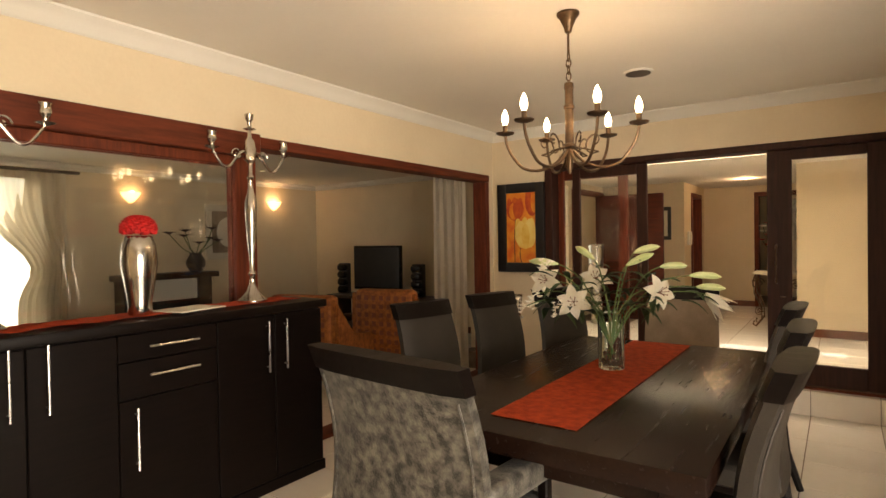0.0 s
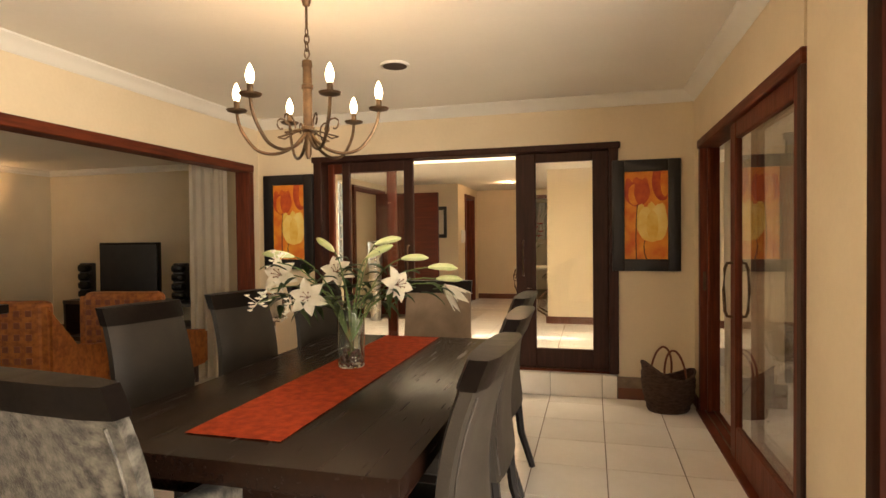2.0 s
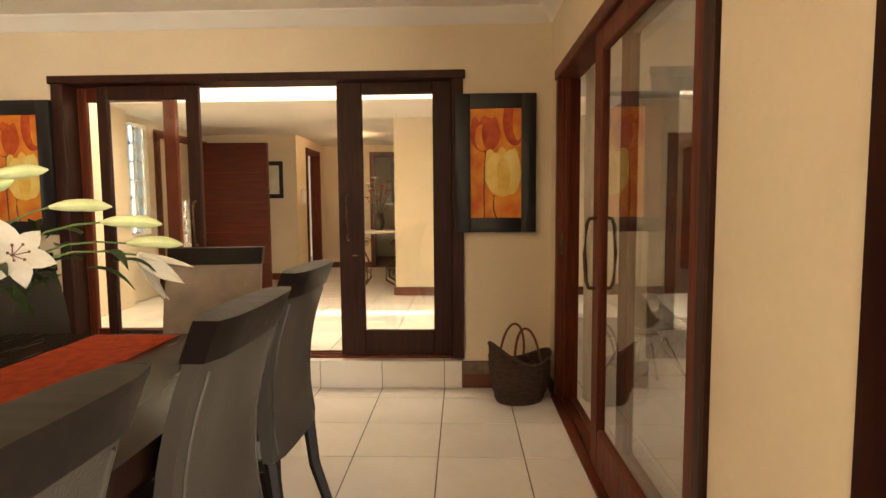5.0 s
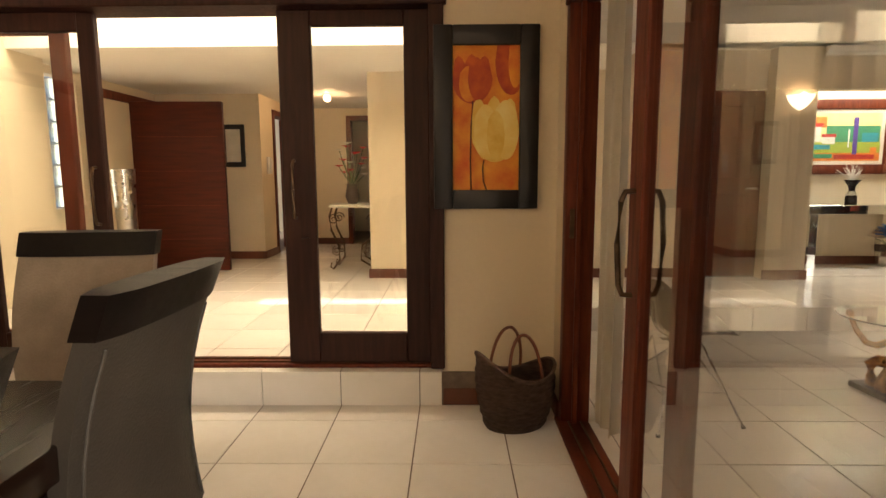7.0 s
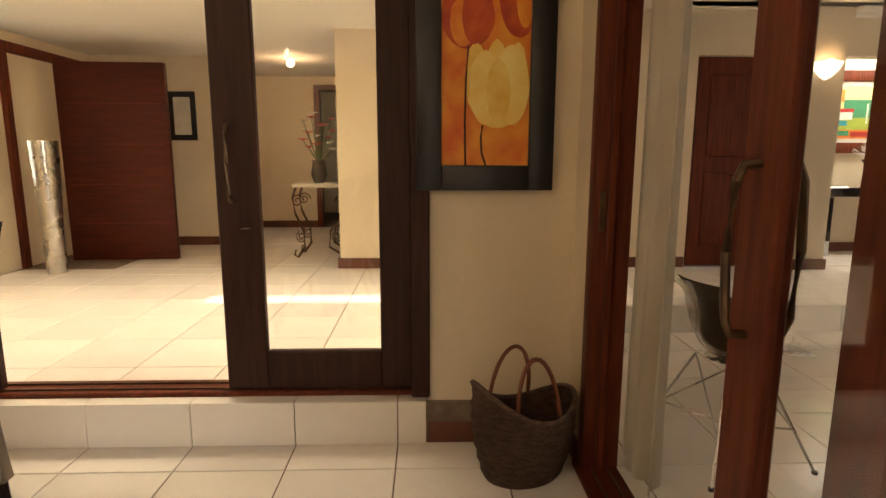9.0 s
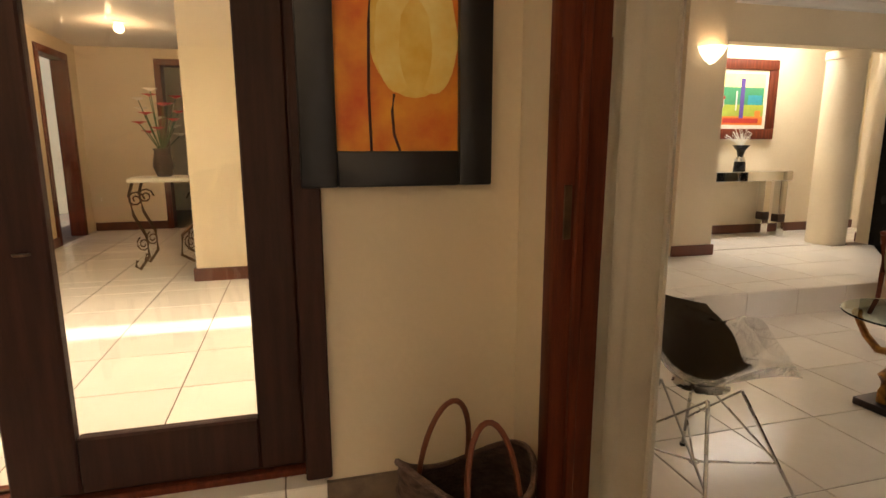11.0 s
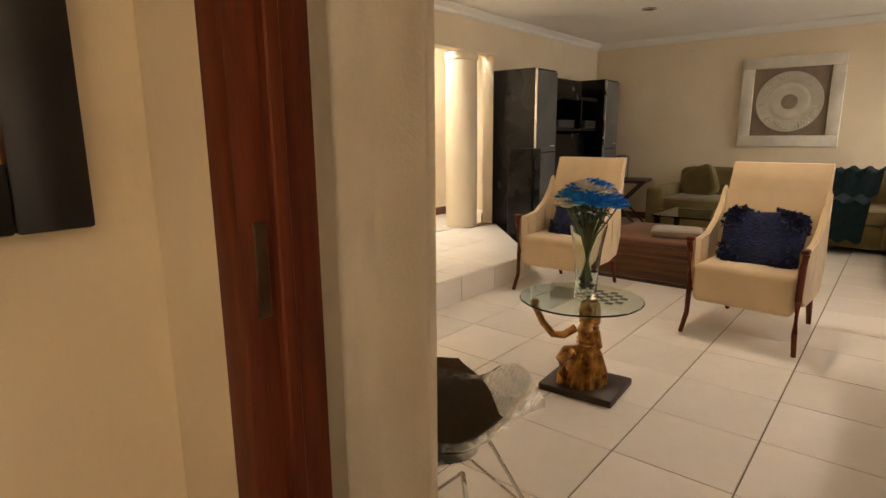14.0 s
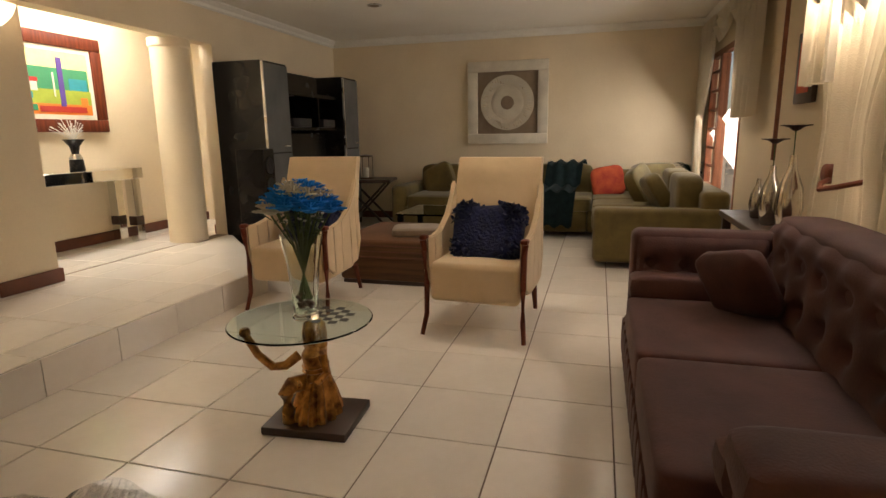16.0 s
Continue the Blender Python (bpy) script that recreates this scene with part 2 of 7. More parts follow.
def lathe(bm, prof, c=(0, 0, 0), seg=24, sx=1.0, sy=1.0):
    rings = []
    for r, z in prof:
        rings.append([bm.verts.new((c[0] + sx * r * math.cos(2 * math.pi * i / seg), c[1] + sy * r * math.sin(2 * math.pi * i / seg), c[2] + z)) for i in range(seg)])
    for a, b in zip(rings, rings[1:]):
        for i in range(seg):
            bm.faces.new((a[i], a[(i + 1) % seg], b[(i + 1) % seg], b[i]))
    if prof[0][0] > 1e-4:
        bm.faces.new(rings[0][::-1])
    if prof[-1][0] > 1e-4:
        bm.faces.new(rings[-1])
    return bm


def tube(bm, pts, r, seg=8, r1=None):
    pts = [Vector(p) for p in pts]
    n = len(pts)
    up = Vector((0, 0, 1))
    rings = []
    for i, p in enumerate(pts):
        d = (pts[min(i + 1, n - 1)] - pts[max(i - 1, 0)]).normalized()
        a = d.cross(up)
        if a.length < 0.05:
            a = d.cross(Vector((1, 0, 0)))
        a.normalize()
        b = d.cross(a)
        rad = r if r1 is None else r + (r1 - r) * i / (n - 1)
        rings.append([bm.verts.new(p + rad * (math.cos(2 * math.pi * k / seg) * a + math.sin(2 * math.pi * k / seg) * b)) for k in range(seg)])
    for a, b in zip(rings, rings[1:]):
        for i in range(seg):
            bm.faces.new((a[i], a[(i + 1) % seg], b[(i + 1) % seg], b[i]))
    bm.faces.new(rings[0][::-1])
    bm.faces.new(rings[-1])
    return bm


def puff(bm, c, size, e=0.5, m=None, seg=18):
    """A soft cushion: a superellipsoid."""
    def s(v, p):
        return math.copysign(abs(v) ** p, v)
    rings = []
    for j in range(1, seg // 2):
        a = -math.pi / 2 + math.pi * j / (seg // 2)
        ring = []
        for i in range(seg):
            b = 2 * math.pi * i / seg
            v = Vector((s(math.cos(a), e) * s(math.cos(b), e * 0.7) * size[0] / 2, s(math.cos(a), e) * s(math.sin(b), e * 0.7) * size[1] / 2, s(math.sin(a), e) * size[2] / 2))
            ring.append(bm.verts.new(Vector(c) + (m @ v if m else v)))
        rings.append(ring)
    for a, b in zip(rings, rings[1:]):
        for i in range(seg):
            bm.faces.new((a[i], a[(i + 1) % seg], b[(i + 1) % seg], b[i]))
    bm.faces.new(rings[0][::-1])
    bm.faces.new(rings[-1])
    return bm


def drape(bm, path, z0, z1, amp, waves, thick=0.006, gather=None, n=90, rows=14, seed=1):
    """A hanging cloth along the straight path ((x, y), (x, y)), folded; gather(u, h) gives a new u."""
    (xa, ya), (xb, yb) = path
    d = Vector((xb - xa, yb - ya, 0))
    nrm = Vector((-d.y, d.x, 0)).normalized()
    grid = []
    for j in range(rows + 1):
        h = j / rows
        row = []
        for i in range(n + 1):
            u = i / n
            uu = gather(u, h) if gather else u
            w = math.sin(u * waves * 2 * math.pi + 0.6 * math.sin(seed + 3 * u + h)) + 0.4 * math.sin(u * waves * 4.3 * math.pi + seed + h * 0.7)
            p = Vector((xa, ya, z1 + (z0 - z1) * h)) + d * uu + nrm * (amp * (0.75 + 0.35 * h) * w)
            row.append(bm.verts.new(p))
        grid.append(row)
    for a, b in zip(grid, grid[1:]):
        for i in range(n):
            bm.faces.new((a[i], a[i + 1], b[i + 1], b[i]))
    bmesh.ops.solidify(bm, geom=bm.faces[:], thickness=thick)
    return bm


def prism(bm, poly, z0, z1):
    lo = [bm.verts.new((x, y, z0)) for x, y in poly]
    hi = [bm.verts.new((x, y, z1)) for x, y in poly]
    n = len(poly)
    bm.faces.new(lo[::-1])
    bm.faces.new(hi)
    for i in range(n):
        bm.faces.new((lo[i], lo[(i + 1) % n], hi[(i + 1) % n], hi[i]))
    return bm


def obj(name, bm, mat, smooth=True):
    bmesh.ops.recalc_face_normals(bm, faces=bm.faces[:])
    turn = 24 if id(bm) in BOXED else 37
    BOXED.discard(id(bm))
    me = bpy.data.meshes.new(name)
    bm.to_mesh(me)
    bm.free()
    me.materials.append(mat)
    if smooth:
        for p in me.polygons:
            p.use_smooth = True
        me.set_sharp_from_angle(angle=radians(turn))
    return new(name, me)


def part(name, bm, material, parent, label=""):
    o = obj(name, bm, material)
    o.parent = parent
    return tagged(o, label)


def thing(name, at, label, category, rz=0.0, group="", kind=""):
    o = new(name)
    o.matrix_basis = pose(*at, 0, 0, rz)
    o.empty_display_size = 0.1
    return tagged(o, label, category, group, kind)


def setting(name, bm, mat, label="", category="", parent=None):
    o = obj(name, bm, mat)
    if parent:
        o.parent = parent
    return tagged(o, label, category, "", "structure")


# ---- the large structure ----
H, HL, STEP = 2.50, 2.42, 0.187
w = bmesh.new()
box(w, -2.95, -2.34, 5.36, 5.52, 0, H)
box(w, 0.40, 1.12, 5.36, 5.52, 0, H)
box(w, -2.34, 0.40, 5.36, 5.52, 2.11, H)
box(w, -2.34, 0.40, 5.36, 5.52, 0, 0.16)
setting("wall_north", w, PLASTER, "cream plastered dining room wall round sliding doors", "wall")
w = bmesh.new()
box(w, 0.99, 1.12, 5.17, 5.36, 0, H)
box(w, 0.99, 1.12, 2.99, 5.17, 2.06, H)
box(w, 0.99, 1.20, 2.47, 2.99, 0, H, 0.035, 4)
box(w, 0.99, 1.20, -0.9, 2.47, 2.12, H)
box(w, 0.99, 1.20, -1.6, -0.9, 0, H)
setting("wall_east", w, PLASTER, "cream plastered wall with sliding door openings", "wall")
w = bmesh.new()
box(w, -3.08, -2.95, 5.26, 5.52, 0, H)
box(w, -3.08, -2.95, 0.3, 5.26, 2.06, H)
box(w, -3.08, -2.95, -1.6, 0.3, 0, H)
setting("wall_west", w, PLASTER, "cream plastered wall above the wide lounge opening", "wall")
setting("wall_south", B(-3.08, 1.2, -1.75, -1.6, 0, H), PLASTER, "cream plastered dining room wall", "wall")
setting("ceiling", B(-3.08, 1.2, -1.75, 5.36, H, H + 0.12), CEIL, "white painted plaster ceiling", "ceiling")
setting("wall_patio", B(1.20, 4.2, 2.50, 2.62, -0.1, 2.9), STUCCO, "rough cream stuccoed outside wall", "wall")

# lounge
w = bmesh.new()
box(w, -7.95, -7.8, -1.75, 1.2, 0, HL)
box(w, -7.95, -7.8, 2.9, 7.4, 0, HL)
box(w, -7.95, -7.8, 1.2, 2.9, 2.15, HL)
box(w, -7.95, -7.8, 1.2, 2.9, 0, 0.25)
setting("wall_lounge_west", w, PLASTER, "cream lounge wall with a curtained window", "wall")
setting("wall_lounge_north", B(-7.95, -3.08, 7.25, 7.4, 0, HL), PLASTER, "cream lounge wall behind the television", "wall")
setting("wall_lounge_south", B(-7.95, -3.08, -1.9, -1.75, 0, HL), PLASTER, "cream lounge wall", "wall")
setting("wall_lounge_east", B(-3.22, -3.08, 5.52, 7.4, 0, HL), PLASTER, "cream lounge wall", "wall")
setting("ceiling_lounge", B(-7.95, -3.08, -1.9, 7.4, HL, HL + 0.12), CEIL, "white lounge ceiling", "ceiling")

# hall
w = bmesh.new()
box(w, -0.38, 2.75, 8.12, 8.3, STEP, HL)
box(w, 3.55, 3.95, 7.98, 8.35, STEP, HL)
box(w, 2.75, 3.55, 8.12, 8.3, 2.05, HL)
setting("wall_hall", w, PLASTER, "cream hall wall and pier", "wall")
w = bmesh.new()
box(w, -2.40, -1.93, 9.5, 9.65, STEP, HL)
box(w, -2.05, -1.93, 9.65, 10.0, STEP, HL)
box(w, -2.05, -1.93, 10.0, 10.75, 2.1, HL)
box(w, -2.05, -1.93, 10.75, 11.2, STEP, HL)
box(w, -1.93, -1.12, 11.05, 11.2, STEP, HL)
box(w, -1.12, -0.2, 11.05, 11.2, 2.1, HL)
box(w, -0.2, 2.0, 11.05, 11.2, STEP, HL)
setting("wall_hall_north", w, PLASTER, "cream wall at the end of the hall", "wall")
w = bmesh.new()
box(w, -3.35, -3.22, 5.52, 7.6, STEP, HL)
box(w, -3.35, -3.22, 8.02, 9.65, STEP, HL)
box(w, -3.35, -3.22, 7.6, 8.02, 2.17, HL)
box(w, -3.35, -3.22, 7.6, 8.02, STEP, 0.93)
box(w, -3.22, -2.40, 9.5, 9.65, STEP, HL)
setting("wall_hall_west", w, PLASTER, "cream hall wall by the front door", "wall")
w = bmesh.new()
box(w, -3.35, 1.12, 5.52, 6.2, HL, HL + 0.1)
box(w, 2.0, 4.3, 7.85, 8.12, HL, HL + 0.1)
box(w, -3.35, -3.0, 6.2, 7.0, HL, HL + 0.1)
box(w, 0.95, 1.12, 6.2, 7.0, HL, HL + 0.1)
box(w, -3.35, 2.0, 7.0, 11.2, 2.245, HL + 0.1)
box(w, -2.0, 2.0, 11.2, 13.2, HL, HL + 0.1)
setting("ceiling_hall", w, CEIL, "white hall ceiling round a skylight well", "ceiling")
w = bmesh.new()
box(w, -3.1, -3.0, 6.1, 7.1, HL + 0.1, 3.3)
box(w, 0.95, 1.05, 6.1, 7.1, HL + 0.1, 3.3)
box(w, -3.0, 0.95, 6.1, 6.2, HL + 0.1, 3.3)
box(w, -3.0, 0.95, 7.0, 7.1, HL + 0.1, 3.3)
# Unseen lid, added: its slot trims the sun to a strip on the floor.
box(w, -3.1, 1.05, 6.1, 6.45, 3.3, 3.36)
box(w, -3.1, 1.05, 6.67, 7.1, 3.3, 3.36)
box(w, -3.1, -0.85, 6.45, 6.67, 3.3, 3.36)
box(w, 0.4, 1.05, 6.45, 6.67, 3.3, 3.36)
setting("skylight_well", w, WHITE, "white plastered skylight well over the hall with an added slotted lid", "skylight")
setting("wall_hall_east", B(1.0, 1.12, 5.52, 6.78, 0, HL), PLASTER, "cream wall between hall and sitting room", "wall")
w = bmesh.new()
box(w, -3.35, -0.2, 13.05, 13.2, STEP, HL)
box(w, -2.2, -2.05, 11.2, 13.05, STEP, HL)
box(w, 0.6, 0.75, 11.2, 13.05, STEP, HL)
setting("wall_back_room", w, PLASTER, "cream wall of the room behind the hall", "wall")
setting("wall_hall_far_east", B(1.85, 2.0, 8.3, 11.2, STEP, HL), PLASTER, "cream hall wall", "wall")
setting("wall_back_room_east", B(-0.2, 0.75, 13.05, 13.2, STEP, HL), PLASTER, "cream wall", "wall")

# sitting room
w = bmesh.new()
box(w, 5.85, 8.6, 8.0, 8.15, 0, HL)
box(w, 3.95, 5.85, 8.0, 8.15, 2.03, HL)
setting("wall_sitting_north", w, PLASTER, "cream sitting room wall and beam over the recess", "wall")
w = bmesh.new()
box(w, 3.6, 6.9, 8.95, 9.1, STEP, 2.6)
box(w, 6.75, 6.9, 8.15, 8.95, STEP, 2.6)
box(w, 3.6, 3.75, 8.35, 8.95, STEP, 2.6)
setting("wall_recess", w, PLASTER, "cream recess wall behind the console table", "wall")
setting("ceiling_recess", B(3.6, 6.9, 8.15, 9.1, HL, HL + 0.1), CEIL, "white recess ceiling", "ceiling")
setting("wall_sitting_east", B(8.45, 8.6, 3.0, 8.0, 0, HL), PLASTER, "cream end wall of the sitting room", "wall")
w = bmesh.new()
box(w, 8.2, 8.45, 3.13, 3.2, 0, HL)
box(w, 6.6, 8.2, 3.13, 3.2, 1.98, HL)
box(w, 6.6, 8.2, 3.13, 3.2, 0, 0.15)
box(w, 4.4, 6.6, 3.13, 3.2, 0, HL)
box(w, 2.8, 4.4, 3.05, 3.2, 2.0, HL)
box(w, 2.8, 4.4, 3.05, 3.2, 0, 0.3)
box(w, 1.12, 2.8, 3.05, 3.2, 0, HL)
box(w, 1.12, 1.2, 2.99, 3.05, 0, HL)
setting("wall_sitting_south", w, PLASTER, "cream sitting room wall with curtained windows", "wall")
w = bmesh.new()
box(w, 1.12, 8.6, 3.05, 8.0, HL, HL + 0.1)
setting("ceiling_sitting", w, CEIL, "white sitting room ceiling with small downlights", "ceiling")
setting("ground", B(-40, 40, -40, 60, -0.3, -0.12), GROUT, "paved ground outside the house", "ground")

# cornices and baseboards


def cornice(name, a, b, inward, z, s=0.09):
    d = Vector((b[0] - a[0], b[1] - a[1], 0)).normalized()
    inn = Vector((*inward, 0))
    prof = [(0, 0), (s, 0), (s, -0.012), (s * 0.72, -0.03), (s * 0.4, -s * 0.55), (0.022, -s + 0.012), (0, -s)]
    bm = bmesh.new()
    ends = []
    for p in (a, b):
        ends.append([bm.verts.new(Vector((*p, z - 0.002)) + inn * (i + 0.002) + Vector((0, 0, k))) for i, k in prof])
    n = len(prof)
    for i in range(n):
        bm.faces.new((ends[0][i], ends[0][(i + 1) % n], ends[1][(i + 1) % n], ends[1][i]))
    bm.faces.new(ends[0][::-1])
    bm.faces.new(ends[1])
    setting(name, bm, WHITE, "white moulded plaster cornice", "cornice")


cornice("cornice_1", (-2.95, 5.36), (0.99, 5.36), (0, -1), H)
cornice("cornice_2", (0.99, -1.6), (0.99, 5.36), (-1, 0), H)
cornice("cornice_3", (-2.95, -1.6), (-2.95, 5.36), (1, 0), H)
cornice("cornice_4", (4.0, 8.0), (8.45, 8.0), (0, -1), HL, 0.08)
cornice("cornice_5", (8.45, 3.2), (8.45, 8.0), (-1, 0), HL, 0.08)
cornice("cornice_6", (1.12, 3.2), (8.45, 3.2), (0, 1), HL, 0.08)
cornice("cornice_7", (-7.8, 7.25), (-3.22, 7.25), (0, -1), HL, 0.08)
cornice("cornice_8", (-7.8, -1.7), (-7.8, 7.25), (1, 0), HL, 0.08)

bb = bmesh.new()
for x0, x1, y0, y1, z in ((0.402, 0.985, 5.342, 5.359, 0), (-2.945, -2.342, 5.342, 5.359, 0), (0.973, 0.989, 5.175, 5.341, 0), (0.973, 0.989, 2.49, 2.98, 0),
                          (-0.40, 2.74, 8.1, 8.119, STEP), (-0.40, -0.381, 8.12, 8.3, STEP), (3.53, 3.97, 7.96, 7.979, STEP), (3.951, 3.97, 7.98, 8.35, STEP), (3.75, 6.75, 8.93, 8.949, STEP),
                          (5.86, 6.0, 7.98, 7.999, 0), (8.43, 8.449, 3.2, 7.98, 0), (4.4, 6.6, 3.201, 3.22, 0), (-2.4, -1.91, 9.48, 9.499, STEP), (-1.929, -1.91, 9.5, 10.0, STEP), (-1.91, -1.12, 11.03, 11.049, STEP),
                          (-7.799, -7.78, 3.2, 7.23, 0), (-7.799, -3.22, 7.23, 7.249, 0), (1.121, 1.14, 5.2, 6.78, 0), (-2.4, -3.2, 9.48, 9.499, STEP), (5.85, 6.9, 8.151, 8.17, STEP)):
    box(bb, x0, x1, y0, y1, z, z + 0.095, 0.004, 1)
setting("baseboard", bb, BASEW, "dark red-brown wooden baseboard", "baseboard")

# ---- doors and frames ----


def leaf(name, label, x0, x1, y, z0, z1, sl, sr, top, bot, mat, along_y=False):
    """A glazed sliding door leaf in the plane y (or, along_y, in the plane x)."""
    t = thing(name, (0, 0, 0), label, "door", kind="structure")

    def bx(a, b, c, d, th, bev=0.006):
        return B(y - th, y + th, a, b, c, d, bev, 1) if along_y else B(a, b, y - th, y + th, c, d, bev, 1)
    part("stile", bx(x0, x0 + sl, z0, z1, 0.022), mat, t)
    part("stile", bx(x1 - sr, x1, z0, z1, 0.022), mat, t)
    part("rail", bx(x0 + sl, x1 - sr, z1 - top, z1, 0.021), mat, t)
    part("rail", bx(x0 + sl, x1 - sr, z0, z0 + bot, 0.021), mat, t)
    g = part("pane", bx(x0 + sl - 0.01, x1 - sr + 0.01, z0 + bot - 0.01, z1 - top + 0.01, 0.003, 0), GLASS, t, "clear glass pane")
    g.visible_shadow = False
    return t


def pull(parent, p, out, side, L=0.15):
    """A bow handle at p, standing off along out."""
    o, s = Vector(out), Vector(side)
    pts = [Vector(p) + Vector((0, 0, k * L)) + o * d + s * e for k, d, e in ((-1, 0, 0), (-0.98, 0.03, 0), (-0.8, 0.042, 0), (0, 0.05, 0), (0.8, 0.042, 0), (0.98, 0.03, 0), (1, 0, 0))]
    part("handle", tube(bmesh.new(), pts, 0.009, 8), BRONZE, parent, "aged metal pull handle")


fr = thing("door_frame_1", (0, 0, 0), "dark wooden frame of the hall sliding doors", "door frame", kind="structure")
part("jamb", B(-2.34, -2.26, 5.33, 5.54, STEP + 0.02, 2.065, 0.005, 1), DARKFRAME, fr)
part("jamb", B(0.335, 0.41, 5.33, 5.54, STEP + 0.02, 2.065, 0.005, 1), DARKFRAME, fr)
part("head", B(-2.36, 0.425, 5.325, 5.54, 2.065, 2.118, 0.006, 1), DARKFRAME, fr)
part("track", B(-2.34, 0.40, 5.40, 5.54, STEP, STEP + 0.022, 0.004, 1), MAHOG, fr)
part("track_rail", B(-2.26, 0.335, 5.43, 5.44, STEP + 0.022, STEP + 0.03), BRONZE, fr)
part("track_rail", B(-2.26, 0.335, 5.49, 5.50, STEP + 0.022, STEP + 0.03), BRONZE, fr)
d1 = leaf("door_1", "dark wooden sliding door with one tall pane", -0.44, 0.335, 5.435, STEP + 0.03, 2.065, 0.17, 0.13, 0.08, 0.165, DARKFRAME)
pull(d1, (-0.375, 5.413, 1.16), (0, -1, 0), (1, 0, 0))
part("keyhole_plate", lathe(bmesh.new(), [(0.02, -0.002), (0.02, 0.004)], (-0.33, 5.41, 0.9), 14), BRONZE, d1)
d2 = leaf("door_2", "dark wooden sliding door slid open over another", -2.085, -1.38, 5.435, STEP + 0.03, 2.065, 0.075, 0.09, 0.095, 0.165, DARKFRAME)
pull(d2, (-1.425, 5.413, 1.13), (0, -1, 0), (1, 0, 0))
leaf("door_3", "red-brown wooden sliding door behind another leaf", -2.26, -1.57, 5.495, STEP + 0.03, 2.065, 0.06, 0.09, 0.095, 0.165, MAHOG)

fr = thing("door_frame_2", (0, 0, 0), "mahogany frame of the sitting room sliding doors", "door frame", kind="structure")
part("jamb", B(0.985, 1.125, 5.105, 5.172, 0.015, 2.0, 0.008, 2), MAHOG, fr)
part("jamb_stop", B(1.035, 1.06, 5.085, 5.105, 0.015, 2.0, 0.003, 1), MAHOG, fr)
part("lock_plate", B(1.006, 1.028, 5.1, 5.105, 0.93, 1.07, 0.002, 1), BRONZE, fr)
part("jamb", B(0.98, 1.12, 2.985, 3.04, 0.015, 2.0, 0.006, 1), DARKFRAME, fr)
part("head", B(0.975, 1.125, 2.985, 5.172, 2.0, 2.065, 0.006, 1), MAHOGH, fr)
part("track", B(0.965, 1.125, 2.985, 5.172, -0.01, 0.016, 0.004, 1), MAHOGH, fr)
part("track_rail", B(1.018, 1.026, 3.04, 5.1, 0.016, 0.024), BRONZE, fr)
part("track_rail", B(1.078, 1.086, 3.04, 5.1, 0.016, 0.024), BRONZE, fr)
d4 = leaf("door_4", "mahogany sliding door with one tall pane", 3.04, 4.22, 1.022, 0.026, 2.0, 0.1, 0.12, 0.1, 0.2, MAHOG, True)
pull(d4, (1.0, 4.16, 1.02), (-1, 0, 0), (0, 1, 0), 0.16)
pull(d4, (1.044, 4.16, 1.02), (1, 0, 0), (0, 1, 0), 0.16)
d5 = leaf("door_5", "mahogany sliding door slid behind another leaf", 3.04, 4.0, 1.082, 0.026, 2.0, 0.1, 0.12, 0.1, 0.2, MAHOG, True)

fr = thing("door_frame_3", (0, 0, 0), "mahogany frame of the open patio doors", "door frame", kind="structure")
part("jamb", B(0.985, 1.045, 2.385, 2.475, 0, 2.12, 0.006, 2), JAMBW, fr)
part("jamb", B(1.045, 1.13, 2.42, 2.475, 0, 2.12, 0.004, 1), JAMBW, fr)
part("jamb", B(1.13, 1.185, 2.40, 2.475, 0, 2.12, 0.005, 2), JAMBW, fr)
part("stop", B(1.185, 1.215, 2.41, 2.475, 0, 2.12, 0.004, 1), WIN, fr)
part("head", B(0.985, 1.2, -0.9, 2.475, 2.06, 2.13, 0.006, 1), MAHOGH, fr)

fr = thing("door_frame_4", (0, 0, 0), "mahogany frame of the wide lounge opening", "door frame", kind="structure")
part("jamb", B(-3.09, -2.94, 5.19, 5.27, 0.015, 1.99, 0.006, 1), MAHOG, fr)
part("head", B(-3.09, -2.935, 2.45, 5.27, 1.99, 2.062, 0.006, 1), MAHOGH, fr)
part("head", B(-3.09, -2.925, 0.3, 2.45, 1.93, 2.075, 0.006, 1), MAHOGH, fr)
part("track", B(-3.09, -2.93, 0.3, 5.27, -0.01, 0.03, 0.006, 1), MAHOGH, fr)
leaf("door_6", "mahogany sliding door with a wide pane, slid open", 0.9, 2.44, -2.99, 0.03, 1.93, 0.12, 0.15, 0.06, 0.2, MAHOG, True)
pull(leaf("door_7", "mahogany sliding door behind another leaf", 0.85, 2.38, -3.05, 0.03, 1.93, 0.12, 0.09, 0.06, 0.2, MAHOG, True), (-3.028, 2.34, 1.05), (1, 0, 0), (0, 1, 0), 0.12)

# ---- dining room things ----


